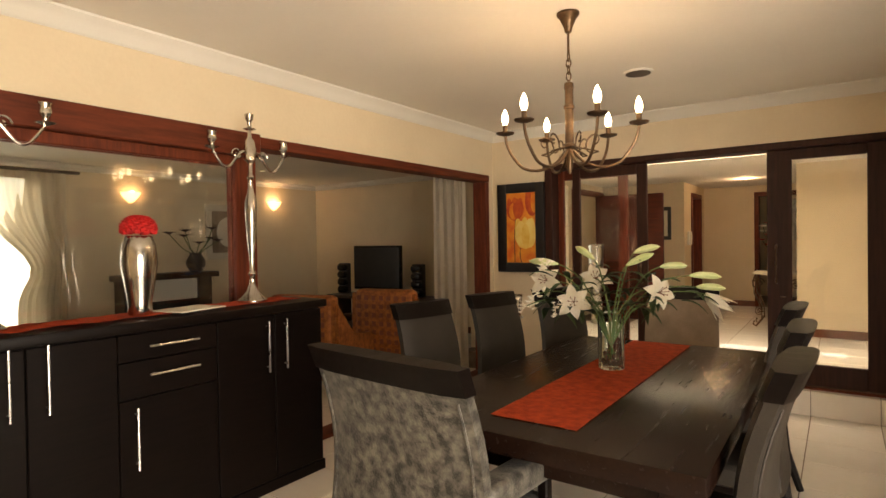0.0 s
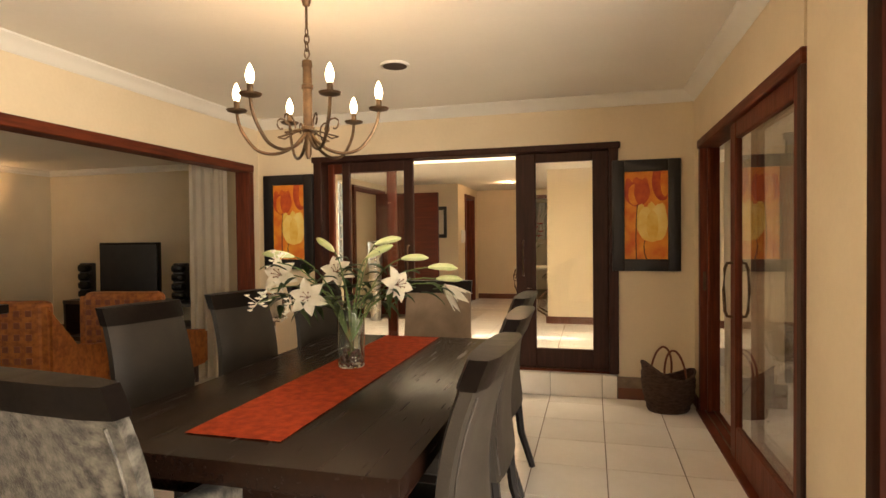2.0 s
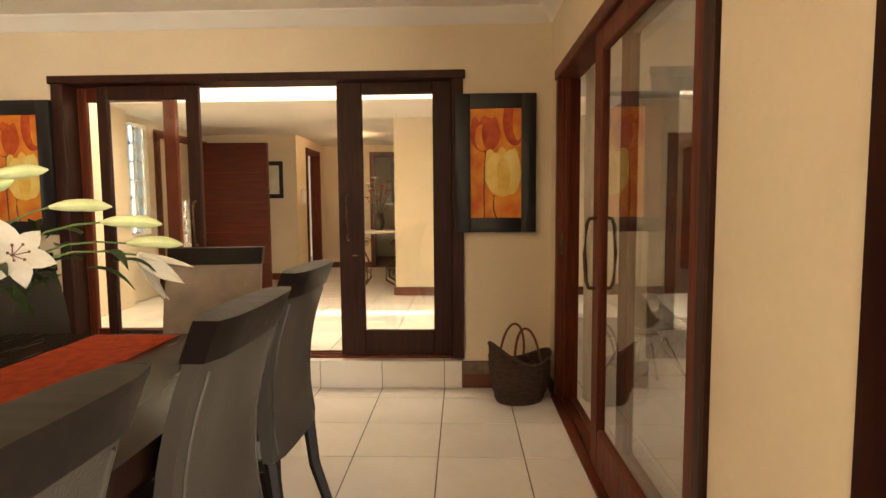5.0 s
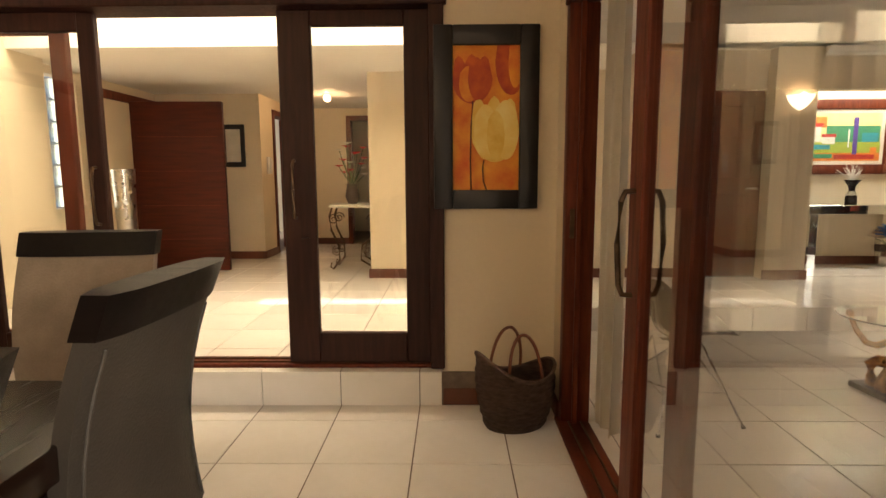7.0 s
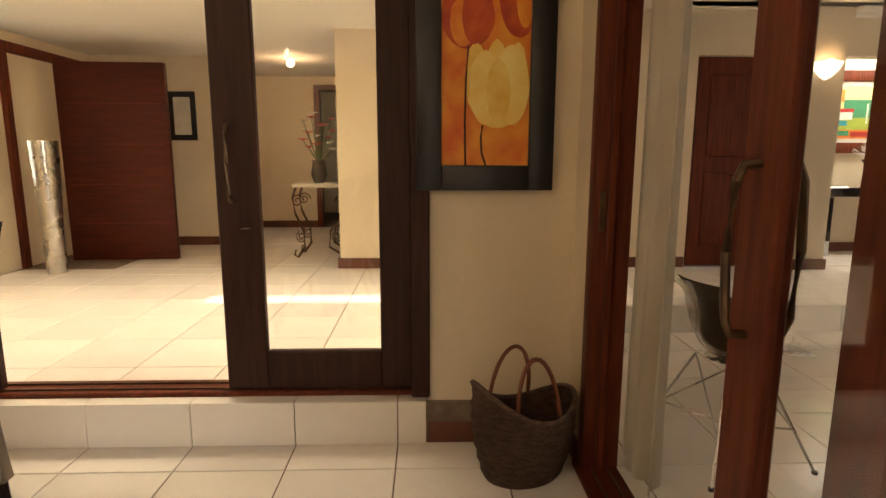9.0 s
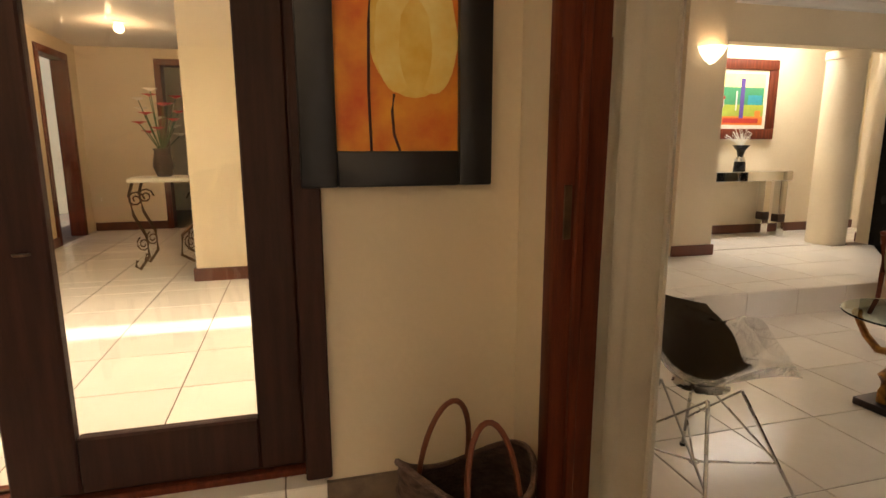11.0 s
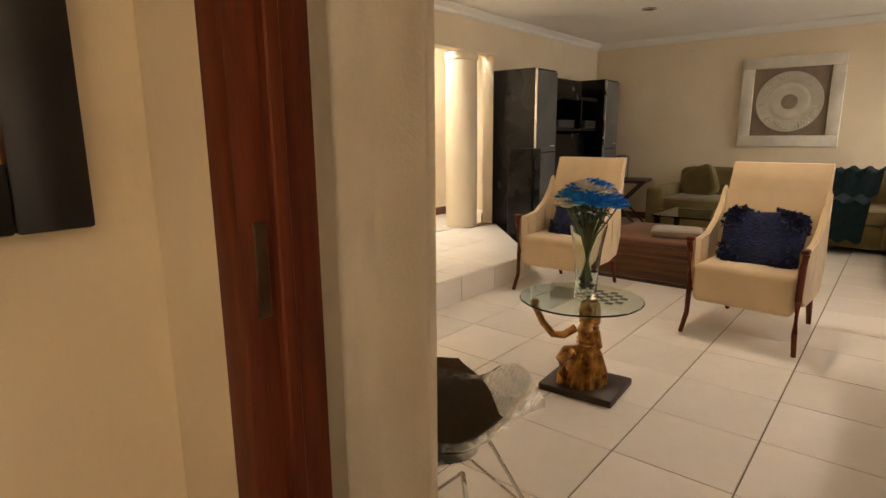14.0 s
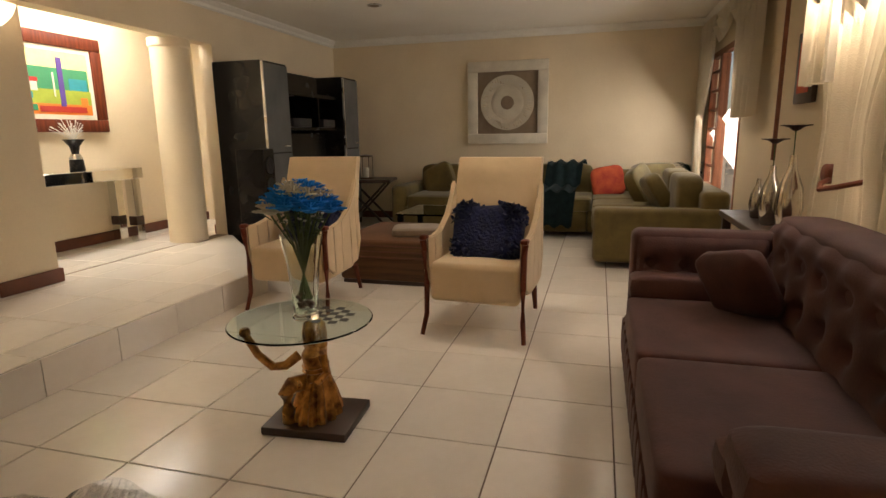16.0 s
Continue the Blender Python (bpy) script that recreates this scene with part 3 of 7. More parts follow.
def dining_chair(name, at, rz, width, back_mat, seat_mat, label, group="chairs round the dining table", Ht=1.03, arms=False):
    """Faces +y; its back stands at y = -0.22."""
    t = thing(name, at, label, "chair", rz, group)
    hw = width / 2
    for sx in (-1, 1):
        part("leg", tube(bmesh.new(), [(sx * (hw - 0.04), 0.2, 0), (sx * (hw - 0.04), 0.2, 0.42)], 0.019, 6, 0.026), WENGE, t)
        part("leg", tube(bmesh.new(), [(sx * (hw - 0.04), -0.30, 0), (sx * (hw - 0.04), -0.235, 0.2), (sx * (hw - 0.04), -0.21, 0.42)], 0.019, 6, 0.026), WENGE, t)
    part("seat_frame", B(-hw + 0.02, hw - 0.02, -0.2, 0.21, 0.36, 0.42, 0.008, 1), WENGE, t)
    part("seat", puff(bmesh.new(), (0, 0.005, 0.445), (width, 0.44, 0.10), 0.3), seat_mat, t)
    top = Ht - 0.085

    def slab(z0, z1, w0, w1, th):
        bm = bmesh.new()
        n, k = 8, 8
        rows = []
        for j in range(n + 1):
            u = j / n
            z = z0 + (z1 - z0) * u
            v = (z - 0.40) / 0.6
            yc = -0.215 - 0.075 * v * v + 0.03 * math.sin(v * math.pi)
            ww = w0 + (w1 - w0) * u
            ring = []
            for sgn in (1, -1):
                for i in range(k + 1):
                    x = (-1 + 2 * i / k) * sgn
                    bulge = 0.012 * (1 - x * x)
                    ring.append(bm.verts.new((x * ww, yc + sgn * (th / 2 + bulge - (0.012 if abs(x) > 0.99 else 0)), z)))
            rows.append(ring)
        for a, b in zip(rows, rows[1:]):
            m = len(a)
            for i in range(m):
                bm.faces.new((a[i], a[(i + 1) % m], b[(i + 1) % m], b[i]))
        bm.faces.new(rows[0][::-1])
        bm.faces.new(rows[-1])
        return bm
    part("backrest", slab(0.40, top, hw - 0.01, hw - 0.025, 0.06), back_mat, t)
    for sx in (-1, 1):
        pts = []
        for j in range(8):
            z = 0.42 + (top - 0.44) * j / 7
            v = (z - 0.4) / 0.6
            pts.append((sx * (hw - 0.038 - 0.015 * j / 7), -0.215 - 0.075 * v * v + 0.03 * math.sin(v * math.pi) - 0.028, z))
        part("piping", tube(bmesh.new(), pts, 0.0045, 6), seat_mat, t)
    part("top_rail", slab(top + 0.001, Ht, hw - 0.02, hw - 0.018, 0.075), WENGE, t, "dark polished wooden top rail")
    if arms:
        for sx in (-1, 1):
            part("armrest", puff(bmesh.new(), (sx * (hw - 0.05), 0.03, 0.62), (0.10, 0.46, 0.09), 0.5), seat_mat, t)
            part("arm_post", B(sx * (hw - 0.05) - 0.02, sx * (hw - 0.05) + 0.02, 0.16, 0.2, 0.42, 0.59, 0.006, 1), WENGE, t)
    return t


for y, x, r in ((2.80, -1.86, -101), (3.43, -1.76, -103), (3.94, -1.55, -112)):
    dining_chair("dining_chair", (x + 0.16, y, 0), r, 0.46, LEATHER, LEATHER, "grey-brown leather high-back dining chair with dark wooden top rail")
for x, y, r in ((-0.37, 2.17, 87), (-0.39, 2.88, 90), (-0.45, 3.62, 88)):
    dining_chair("dining_chair", (x, y, 0), r, 0.48, LEATHER, LEATHER, "grey-brown leather dining chair tucked under the table")
dining_chair("dining_chair", (-0.86, 4.22, 0), 186, 0.52, SUEDE, SUEDE, "taupe suede dining chair at the table's far end")
dining_chair("dining_chair", (-1.13, 1.86, 0), -5, 0.72, CRUSHED, CRUSHED, "crushed silver velvet armchair at the table's head", arms=True)

tb = thing("dining_table", (-0.80, 2.76, 0), "large dark wenge dining table", "table")
part("tabletop", B(-0.55, 0.55, -0.95, 0.95, 0.69, 0.76, 0.006, 2), TABLEW, tb)
part("apron", B(-0.46, 0.46, -0.84, 0.84, 0.60, 0.69, 0.004, 1), TABLEW, tb)
for sx in (-1, 1):
    for sy in (-1, 1):
        part("leg", B(sx * 0.46 - 0.05, sx * 0.46 + 0.05, sy * 0.84 - 0.05, sy * 0.84 + 0.05, 0, 0.69, 0.006, 1), TABLEW, tb)


def cloth(name, x0, x1, y0, y1, z, mat, label, cat, nx=10, ny=50, amp=0.002):
    bm = bmesh.new()
    g = [[bm.verts.new((x0 + (x1 - x0) * i / nx, y0 + (y1 - y0) * j / ny, z + amp * (1 + noise.noise(Vector((i * 0.7, j * 0.5, z)))))) for i in range(nx + 1)] for j in range(ny + 1)]
    for a, b in zip(g, g[1:]):
        for i in range(nx):
            bm.faces.new((a[i], a[i + 1], b[i + 1], b[i]))
    bmesh.ops.solidify(bm, geom=bm.faces[:], thickness=0.002)
    return tagged(obj(name, bm, mat), label, cat)


cloth("table_runner", -0.99, -0.665, 1.96, 3.67, 0.7625, REDCLOTH, "orange-red fabric runner along the dining table", "table runner")


def petal(bm, base, d, up, length, width, curl=0.4, n=5):
    d, up = Vector(d).normalized(), Vector(up).normalized()
    s = d.cross(up).normalized()
    L, R, C = [], [], []
    for i in range(n + 1):
        u = i / n
        p = Vector(base) + d * (length * u * (1 - 0.15 * curl * u)) + up * (length * (0.25 * u - curl * u * u * 0.6))
        wd = width * math.sin(math.pi * min(1, 0.12 + 0.88 * u) ** 0.85) * 0.5
        L.append(bm.verts.new(p + s * wd + up * 0.12 * wd))
        R.append(bm.verts.new(p - s * wd + up * 0.12 * wd))
        C.append(bm.verts.new(p - up * 0.004))
    for i in range(n):
        bm.faces.new((L[i], C[i], C[i + 1], L[i + 1]))
        bm.faces.new((C[i], R[i], R[i + 1], C[i + 1]))


rng = random.Random(7)
V0 = Vector((-0.86, 2.88, 0.766))
vz = thing("lily_vase", V0, "tall glass vase of white lilies and buds on the table runner", "vase")
vp = [(0.058, 0), (0.062, 0.006), (0.062, 0.265), (0.066, 0.27), (0.060, 0.27), (0.0575, 0.262), (0.0575, 0.014), (0.0001, 0.013)]
part("vase", lathe(bmesh.new(), vp, (0, 0, 0), 28), VGLASS, vz).visible_shadow = False
pb = bmesh.new()
for i in range(46):
    a, r = rng.uniform(0, 6.28), 0.042 * math.sqrt(rng.random())
    bmesh.ops.create_icosphere(pb, subdivisions=1, radius=rng.uniform(0.008, 0.014), matrix=Matrix.Translation((r * math.cos(a), r * math.sin(a), 0.024 + rng.random() * 0.055)))
tagged(part("pebbles", pb, PEBBLE, vz, "dark stones in the vase"), kind="stuff")
right, ahead = Vector((0.815, 0.58, 0)), Vector((-0.58, 0.815, 0))
heads = [("f", -0.20, 0.33, -0.10), ("f", 0.18, 0.37, -0.12), ("f", -0.30, 0.42, 0.05), ("b", 0.07, 0.49, -0.02), ("b", 0.25, 0.48, 0.03), ("b", 0.36, 0.44, -0.04), ("b", 0.42, 0.38, 0.02), ("b", -0.06, 0.52, 0.06),
         ("b", 0.12, 0.55, 0.02), ("t", 0.44, 0.35, -0.03), ("b", -0.24, 0.5, 0.05), ("s", -0.36, 0.36, 0.0), ("s", -0.40, 0.30, 0.04), ("s", -0.32, 0.48, -0.04), ("f", -0.04, 0.42, 0.12), ("s", -0.28, 0.30, -0.08)]
for kind, rr, zz, aa in heads:
    tip = right * rr + ahead * aa + Vector((0, 0, zz))
    foot = Vector((-rr * 0.08, -aa * 0.1, 0.05))
    mid = Vector((0.1 * rr, 0.1 * aa, 0.27)) + right * rr * 0.12
    pts = [foot.lerp(mid, k / 4) for k in range(4)] + [mid.lerp(tip, k / 5) + Vector((0, 0, 0.05 * math.sin(math.pi * k / 5))) for k in range(6)]
    part("stem", tube(bmesh.new(), pts, 0.0042, 6, 0.0028), STEM, vz)
    out = (right * rr + ahead * aa + Vector((0, 0, 0.05))).normalized()
    if kind == "f":
        face = (ahead * -1 + out * 0.5 + Vector((0, 0, 0.15))).normalized()
        s1 = face.cross(Vector((0, 0, 1))).normalized()
        s2 = s1.cross(face)
        bm = bmesh.new()
        for k in range(6):
            a = k * math.pi / 3 + 0.3
            dd = s1 * math.cos(a) + s2 * math.sin(a)
            petal(bm, tip, dd + face * 0.25, face, 0.095 + 0.01 * (k % 2), 0.05, 0.75)
        bmesh.ops.solidify(bm, geom=bm.faces[:], thickness=0.0015)
        part("lily_flower", bm, PETAL, vz, "open white lily flower")
        bm = bmesh.new()
        for k in range(6):
            a = k * math.pi / 3
            e = tip + face * 0.05 + (s1 * math.cos(a) + s2 * math.sin(a)) * 0.02
            tube(bm, [tip, e], 0.0012, 4)
            puff(bm, e, (0.006, 0.006, 0.012), 1, None, 6)
        part("stamens", bm, CANE, vz)
    elif kind == "b":
        dirn = (out + Vector((0, 0, -0.05))).normalized() if rr > 0 else (out + right * 0.2).normalized()
        bm = bmesh.new()
        pts = [tip + dirn * (0.145 * k / 8) + Vector((0, 0, -0.02 * (k / 8) ** 2)) for k in range(9)]
        prof = (0.004, 0.010, 0.014, 0.016, 0.0165, 0.017, 0.016, 0.011, 0.002)
        rings = []
        a1 = dirn.cross(Vector((0, 0, 1))).normalized()
        b1 = a1.cross(dirn)
        for p, r in zip(pts, prof):
            rings.append([bm.verts.new(p + r * (1 + 0.1 * math.cos(3 * q * math.pi / 5)) * (a1 * math.cos(q * math.pi / 5) + b1 * math.sin(q * math.pi / 5))) for q in range(10)])
        for a, b in zip(rings, rings[1:]):
            for i in range(10):
                bm.faces.new((a[i], a[(i + 1) % 10], b[(i + 1) % 10], b[i]))
        part("lily_bud", bm, BUD, vz, "closed green-white lily bud")
    elif kind == "t":
        bm = bmesh.new()
        dn = (right * 0.6 + Vector((0, 0, -0.5))).normalized()
        for k in range(6):
            a = k * math.pi / 3
            s1 = dn.cross(Vector((0, 1, 0))).normalized()
            s2 = s1.cross(dn)
            petal(bm, tip, dn + (s1 * math.cos(a) + s2 * math.sin(a)) * 0.28, (s1 * math.cos(a) + s2 * math.sin(a)), 0.14, 0.045, 0.1)
        bmesh.ops.solidify(bm, geom=bm.faces[:], thickness=0.0015)
        part("lily_flower", bm, PETAL, vz, "drooping half-open white lily")
    else:
        bm = bmesh.new()
        for k in range(9):
            q = tip + Vector((rng.uniform(-0.04, 0.04), rng.uniform(-0.04, 0.04), rng.uniform(-0.04, 0.05)))
            tube(bm, [tip, q], 0.0012, 4)
            for m in range(5):
                a = m * 1.256
                petal(bm, q, (math.cos(a), math.sin(a), 0.4), (0, 0, 1), 0.013, 0.011, 0.2, 3)
        part("flower_sprig", bm, PETAL, vz, "sprig of tiny pale flowers")
    for q in range(5):
        bm = bmesh.new()
        b0 = tip.lerp(mid, 0.15 + 0.17 * q)
        a = rng.uniform(0, 6.28)
        petal(bm, b0, (math.cos(a), math.sin(a), rng.uniform(-0.5, 0.5)), (0, 0, 1), rng.uniform(0.09, 0.16), 0.034, 0.9)
        bmesh.ops.solidify(bm, geom=bm.faces[:], thickness=0.001)
        part("leaf", bm, LEAF, vz)

# chandelier
CH = (-1.05, 2.86, 0)
ch = thing("chandelier", (CH[0], CH[1], H), "aged bronze six-arm chandelier with lit candle bulbs", "chandelier")
D = -H
part("ceiling_cup", lathe(bmesh.new(), [(0.055, -0.001), (0.055, -0.012), (0.04, -0.03), (0.022, -0.07), (0.016, -0.095), (0.008, -0.1)], (0, 0, 0), 20), BRONZE, ch)
part("hanging_rod", tube(bmesh.new(), [(0, 0, -0.1), (0, 0, -0.2)], 0.006), BRONZE, ch)
for k in range(4):
    bm = bmesh.new()
    z = -0.215 - 0.032 * k
    ax = (1, 0) if k % 2 else (0, 1)
    tube(bm, [(ax[0] * 0.012 * math.cos(a), ax[1] * 0.012 * math.cos(a), z + 0.022 * math.sin(a)) for a in [i * math.pi / 6 for i in range(13)]], 0.0035, 6)
    part("chain_link", bm, BRONZE, ch)
part("stem", lathe(bmesh.new(), [(0.006, -0.335), (0.022, -0.345), (0.024, -0.37), (0.02, -0.375), (0.021, -0.45), (0.026, -0.455), (0.026, -0.47), (0.021, -0.475), (0.021, -0.64), (0.03, -0.645), (0.03, -0.66), (0.018, -0.67), (0.014, -0.77), (0.006, -0.79)], (0, 0, 0), 16), BRONZE, ch)
for k in range(6):
    a = k * math.pi / 3 + 0.25
    c, s = math.cos(a), math.sin(a)
    arc = [(0.015, -0.675), (0.07, -0.735), (0.15, -0.765), (0.23, -0.75), (0.285, -0.69), (0.315, -0.63), (0.325, -0.575)]
    pts = []
    for i in range(len(arc) - 1):
        for q in range(4):
            u = q / 4
            p0, p1, p2, p3 = arc[max(i - 1, 0)], arc[i], arc[i + 1], arc[min(i + 2, len(arc) - 1)]
            pts.append(tuple(0.5 * (2 * p1[j] + (p2[j] - p0[j]) * u + (2 * p0[j] - 5 * p1[j] + 4 * p2[j] - p3[j]) * u * u + (3 * p1[j] - p0[j] - 3 * p2[j] + p3[j]) * u ** 3) for j in (0, 1)))
    pts.append(arc[-1])
    arm = part("arm", tube(bmesh.new(), [(r * c, r * s, z) for r, z in pts], 0.0075, 8), BRONZE, ch)
    sc = [(0.10 + (0.055 - 0.0042 * i) * math.cos(1.2 + i * 0.62) + 0.02, -0.64 + (0.062 - 0.0045 * i) * math.sin(-2.2 + i * 0.62) + 0.0) for i in range(13)]
    part("scroll", tube(bmesh.new(), [(0.03 * c, 0.03 * s, -0.66)] + [(r * c, r * s, z) for r, z in sc], 0.0042, 6), BRONZE, arm)
    part("drip_pan", lathe(bmesh.new(), [(0.008, -0.58), (0.042, -0.57), (0.047, -0.562), (0.042, -0.566), (0.008, -0.57)], (0.325 * c, 0.325 * s, 0), 18), BRONZE, arm)
    part("candle_sleeve", lathe(bmesh.new(), [(0.013, -0.57), (0.013, -0.522)], (0.325 * c, 0.325 * s, 0), 14), BRONZE, arm)
    bu = part("bulb", lathe(bmesh.new(), [(0.010, -0.521), (0.016, -0.505), (0.018, -0.490), (0.014, -0.468), (0.006, -0.448), (0.001, -0.44)], (0.325 * c, 0.325 * s, 0), 14), BULB, arm, "lit warm candle bulb")
    bu.visible_shadow = False
    bulb("candle_light", (CH[0] + 0.325 * c, CH[1] + 0.325 * s, H - 0.48), 2.0, WARM, 0.02)
vt = thing("ceiling_vent", (-1.06, 4.07, H), "round dark recessed downlight with a white rim", "downlight")
part("rim", lathe(bmesh.new(), [(0.082, 0.004), (0.098, 0.004), (0.094, -0.012), (0.084, -0.012)], (0, 0, 0), 28), WHITE, vt)
part("well", lathe(bmesh.new(), [(0.080, -0.0145), (0.080, -0.0125)], (0, 0, 0), 28), BASEDK, vt)

# sideboard
sb = thing("sideboard", (-2.745, 1.65, 0), "long black-brown wenge sideboard with steel bar handles", "sideboard")
part("body", B(-0.185, 0.175, -0.93, 0.93, 0.06, 1.0, 0.003, 1), WENGE, sb)
part("plinth", B(-0.18, 0.19, -0.95, 0.95, 0, 0.06, 0.003, 1), WENGE, sb)
part("top", B(-0.19, 0.215, -0.96, 0.96, 1.0, 1.045, 0.005, 2), WENGE, sb)


def front(name, y0, y1, z0, z1, handle):
    p = part(name, B(0.176, 0.196, y0 - 1.65 + 0.003, y1 - 1.65 - 0.003, z0, z1, 0.003, 1), WENGE, sb)
    hy, hz, vert, L = handle
    hy -= 1.65
    e = (0, 0, L) if vert else (0, L, 0)
    part("handle", tube(bmesh.new(), [(0.222, hy - e[1], hz - e[2]), (0.222, hy + e[1], hz + e[2])], 0.006, 8), STEEL, p, "brushed steel bar handle")
    for k in (-0.8, 0.8):
        part("handle_post", tube(bmesh.new(), [(0.196, hy + k * e[1], hz + k * e[2]), (0.222, hy + k * e[1], hz + k * e[2])], 0.004, 6), STEEL, p)


front("door", 0.72, 1.06, 0.07, 0.99, (1.0, 0.86, True, 0.14))
front("door", 1.06, 1.40, 0.07, 0.99, (1.13, 0.86, True, 0.14))
front("drawer", 1.40, 1.88, 0.87, 0.99, (1.65, 0.93, False, 0.12))
front("drawer", 1.40, 1.88, 0.70, 0.865, (1.65, 0.80, False, 0.12))
front("door", 1.40, 1.88, 0.07, 0.695, (1.47, 0.52, True, 0.14))
front("door", 1.88, 2.235, 0.07, 0.99, (2.18, 0.82, True, 0.14))
front("door", 2.235, 2.58, 0.07, 0.99, (2.30, 0.82, True, 0.14))
cloth("sideboard_runner", -2.86, -2.63, 0.8, 2.5, 1.048, REDCLOTH, "red fabric runner along the sideboard", "table runner", 8, 60, 0.006)
vs = thing("silver_vase", (-2.72, 1.585, 1.056), "polished silver vase topped with a ball of red roses", "vase")
part("vase", lathe(bmesh.new(), [(0.05, 0), (0.055, 0.01), (0.052, 0.05), (0.07, 0.16), (0.082, 0.25), (0.075, 0.33), (0.06, 0.375), (0.056, 0.38)], (0, 0, 0), 28), SILVER, vs)
bm = bmesh.new()
for k in range(64):
    a, b = k * 2.4, math.asin(min(1, -0.2 + 1.2 * k / 63))
    c = Vector((0.066 * math.cos(a) * math.cos(b), 0.066 * math.sin(a) * math.cos(b), 0.405 + 0.06 * math.sin(b)))
    for m in range(5):
        q = m * 1.256 + a
        petal(bm, c, (math.cos(q), math.sin(q), 0.6), (0, 0, 1), 0.026, 0.03, 0.2, 3)
    puff(bm, c, (0.035, 0.035, 0.03), 1, None, 8)
part("rose_ball", bm, REDROSE, vs, "ball of red fabric roses")
mg = thing("magazine", (-2.70, 1.83, 1.055), "open glossy magazine lying on the sideboard", "magazine", 12)
part("page_block", B(-0.10, 0.10, -0.145, 0.0, 0, 0.008, 0.003, 1), MATT, mg)
part("page_block", B(-0.10, 0.10, 0.0, 0.145, 0, 0.007, 0.003, 1), MATT, mg)


def candelabra(y):
    c = thing("candelabra", (-2.75, y, 1.054), "tall polished silver three-arm candelabra", "candelabra", 0, "candelabras")
    part("stem", lathe(bmesh.new(), [(0.085, 0), (0.085, 0.01), (0.06, 0.03), (0.035, 0.06), (0.018, 0.10), (0.014, 0.14), (0.022, 0.16), (0.014, 0.18), (0.016, 0.26), (0.026, 0.36), (0.034, 0.50), (0.034, 0.58), (0.018, 0.64), (0.012, 0.70), (0.022, 0.72), (0.012, 0.74),
                                     (0.014, 0.80), (0.032, 0.82), (0.036, 0.88), (0.026, 0.93), (0.012, 0.95), (0.010, 0.99), (0.036, 1.0), (0.012, 1.01), (0.012, 1.04), (0.022, 1.055), (0.026, 1.085), (0.018, 1.09)], (0, 0, 0), 20), SILVER, c)
    for s in (-1, 1):
        arm = part("arm", tube(bmesh.new(), [(0, s * (0.02 + 0.22 * u), 0.86 + 0.035 * math.sin(u * math.pi * 2.1) * (1 - u) - 0.085 * math.sin(math.pi * u ** 1.3) + 0.0) for u in [i / 18 for i in range(19)]], 0.008, 8, 0.006), SILVER, c)
        part("curl", tube(bmesh.new(), [(0, s * (0.085 + (0.036 - 0.0022 * i) * math.cos(0.6 * i)), 0.845 + (0.036 - 0.0022 * i) * math.sin(0.6 * i)) for i in range(14)], 0.0045, 6), SILVER, arm)
        part("candle_cup", lathe(bmesh.new(), [(0.006, 0.855), (0.04, 0.87), (0.012, 0.875), (0.012, 0.89), (0.026, 0.91), (0.024, 0.94), (0.030, 0.955), (0.02, 0.955)], (0, s * 0.24, 0), 16), SILVER, arm)


candelabra(2.24)
candelabra(0.98)


wb = thing("wine_bucket", (-2.38, 4.69, 0), "polished silver wine bucket on a tall slim stand", "wine bucket")
part("base", lathe(bmesh.new(), [(0.12, 0), (0.12, 0.012), (0.03, 0.025)], (0, 0, 0), 24), STEEL, wb)
part("pole", tube(bmesh.new(), [(0, 0, 0.02), (0, 0, 0.67)], 0.012, 10), STEEL, wb)
part("ring", tube(bmesh.new(), [(0.10 * math.cos(a), 0.10 * math.sin(a), 0.69) for a in [i * math.pi / 12 for i in range(25)]], 0.008, 8), STEEL, wb)
for k in range(3):
    part("bracket", tube(bmesh.new(), [(0, 0, 0.66), (0.06 * math.cos(k * 2.09), 0.06 * math.sin(k * 2.09), 0.655), (0.10 * math.cos(k * 2.09), 0.10 * math.sin(k * 2.09), 0.69)], 0.006, 6), STEEL, wb)
part("bucket", lathe(bmesh.new(), [(0.072, 0.67), (0.082, 0.70), (0.098, 0.88), (0.106, 0.89), (0.094, 0.885), (0.078, 0.71), (0.0001, 0.705)], (0, 0, 0), 28), SILVER, wb, "polished silver bucket")


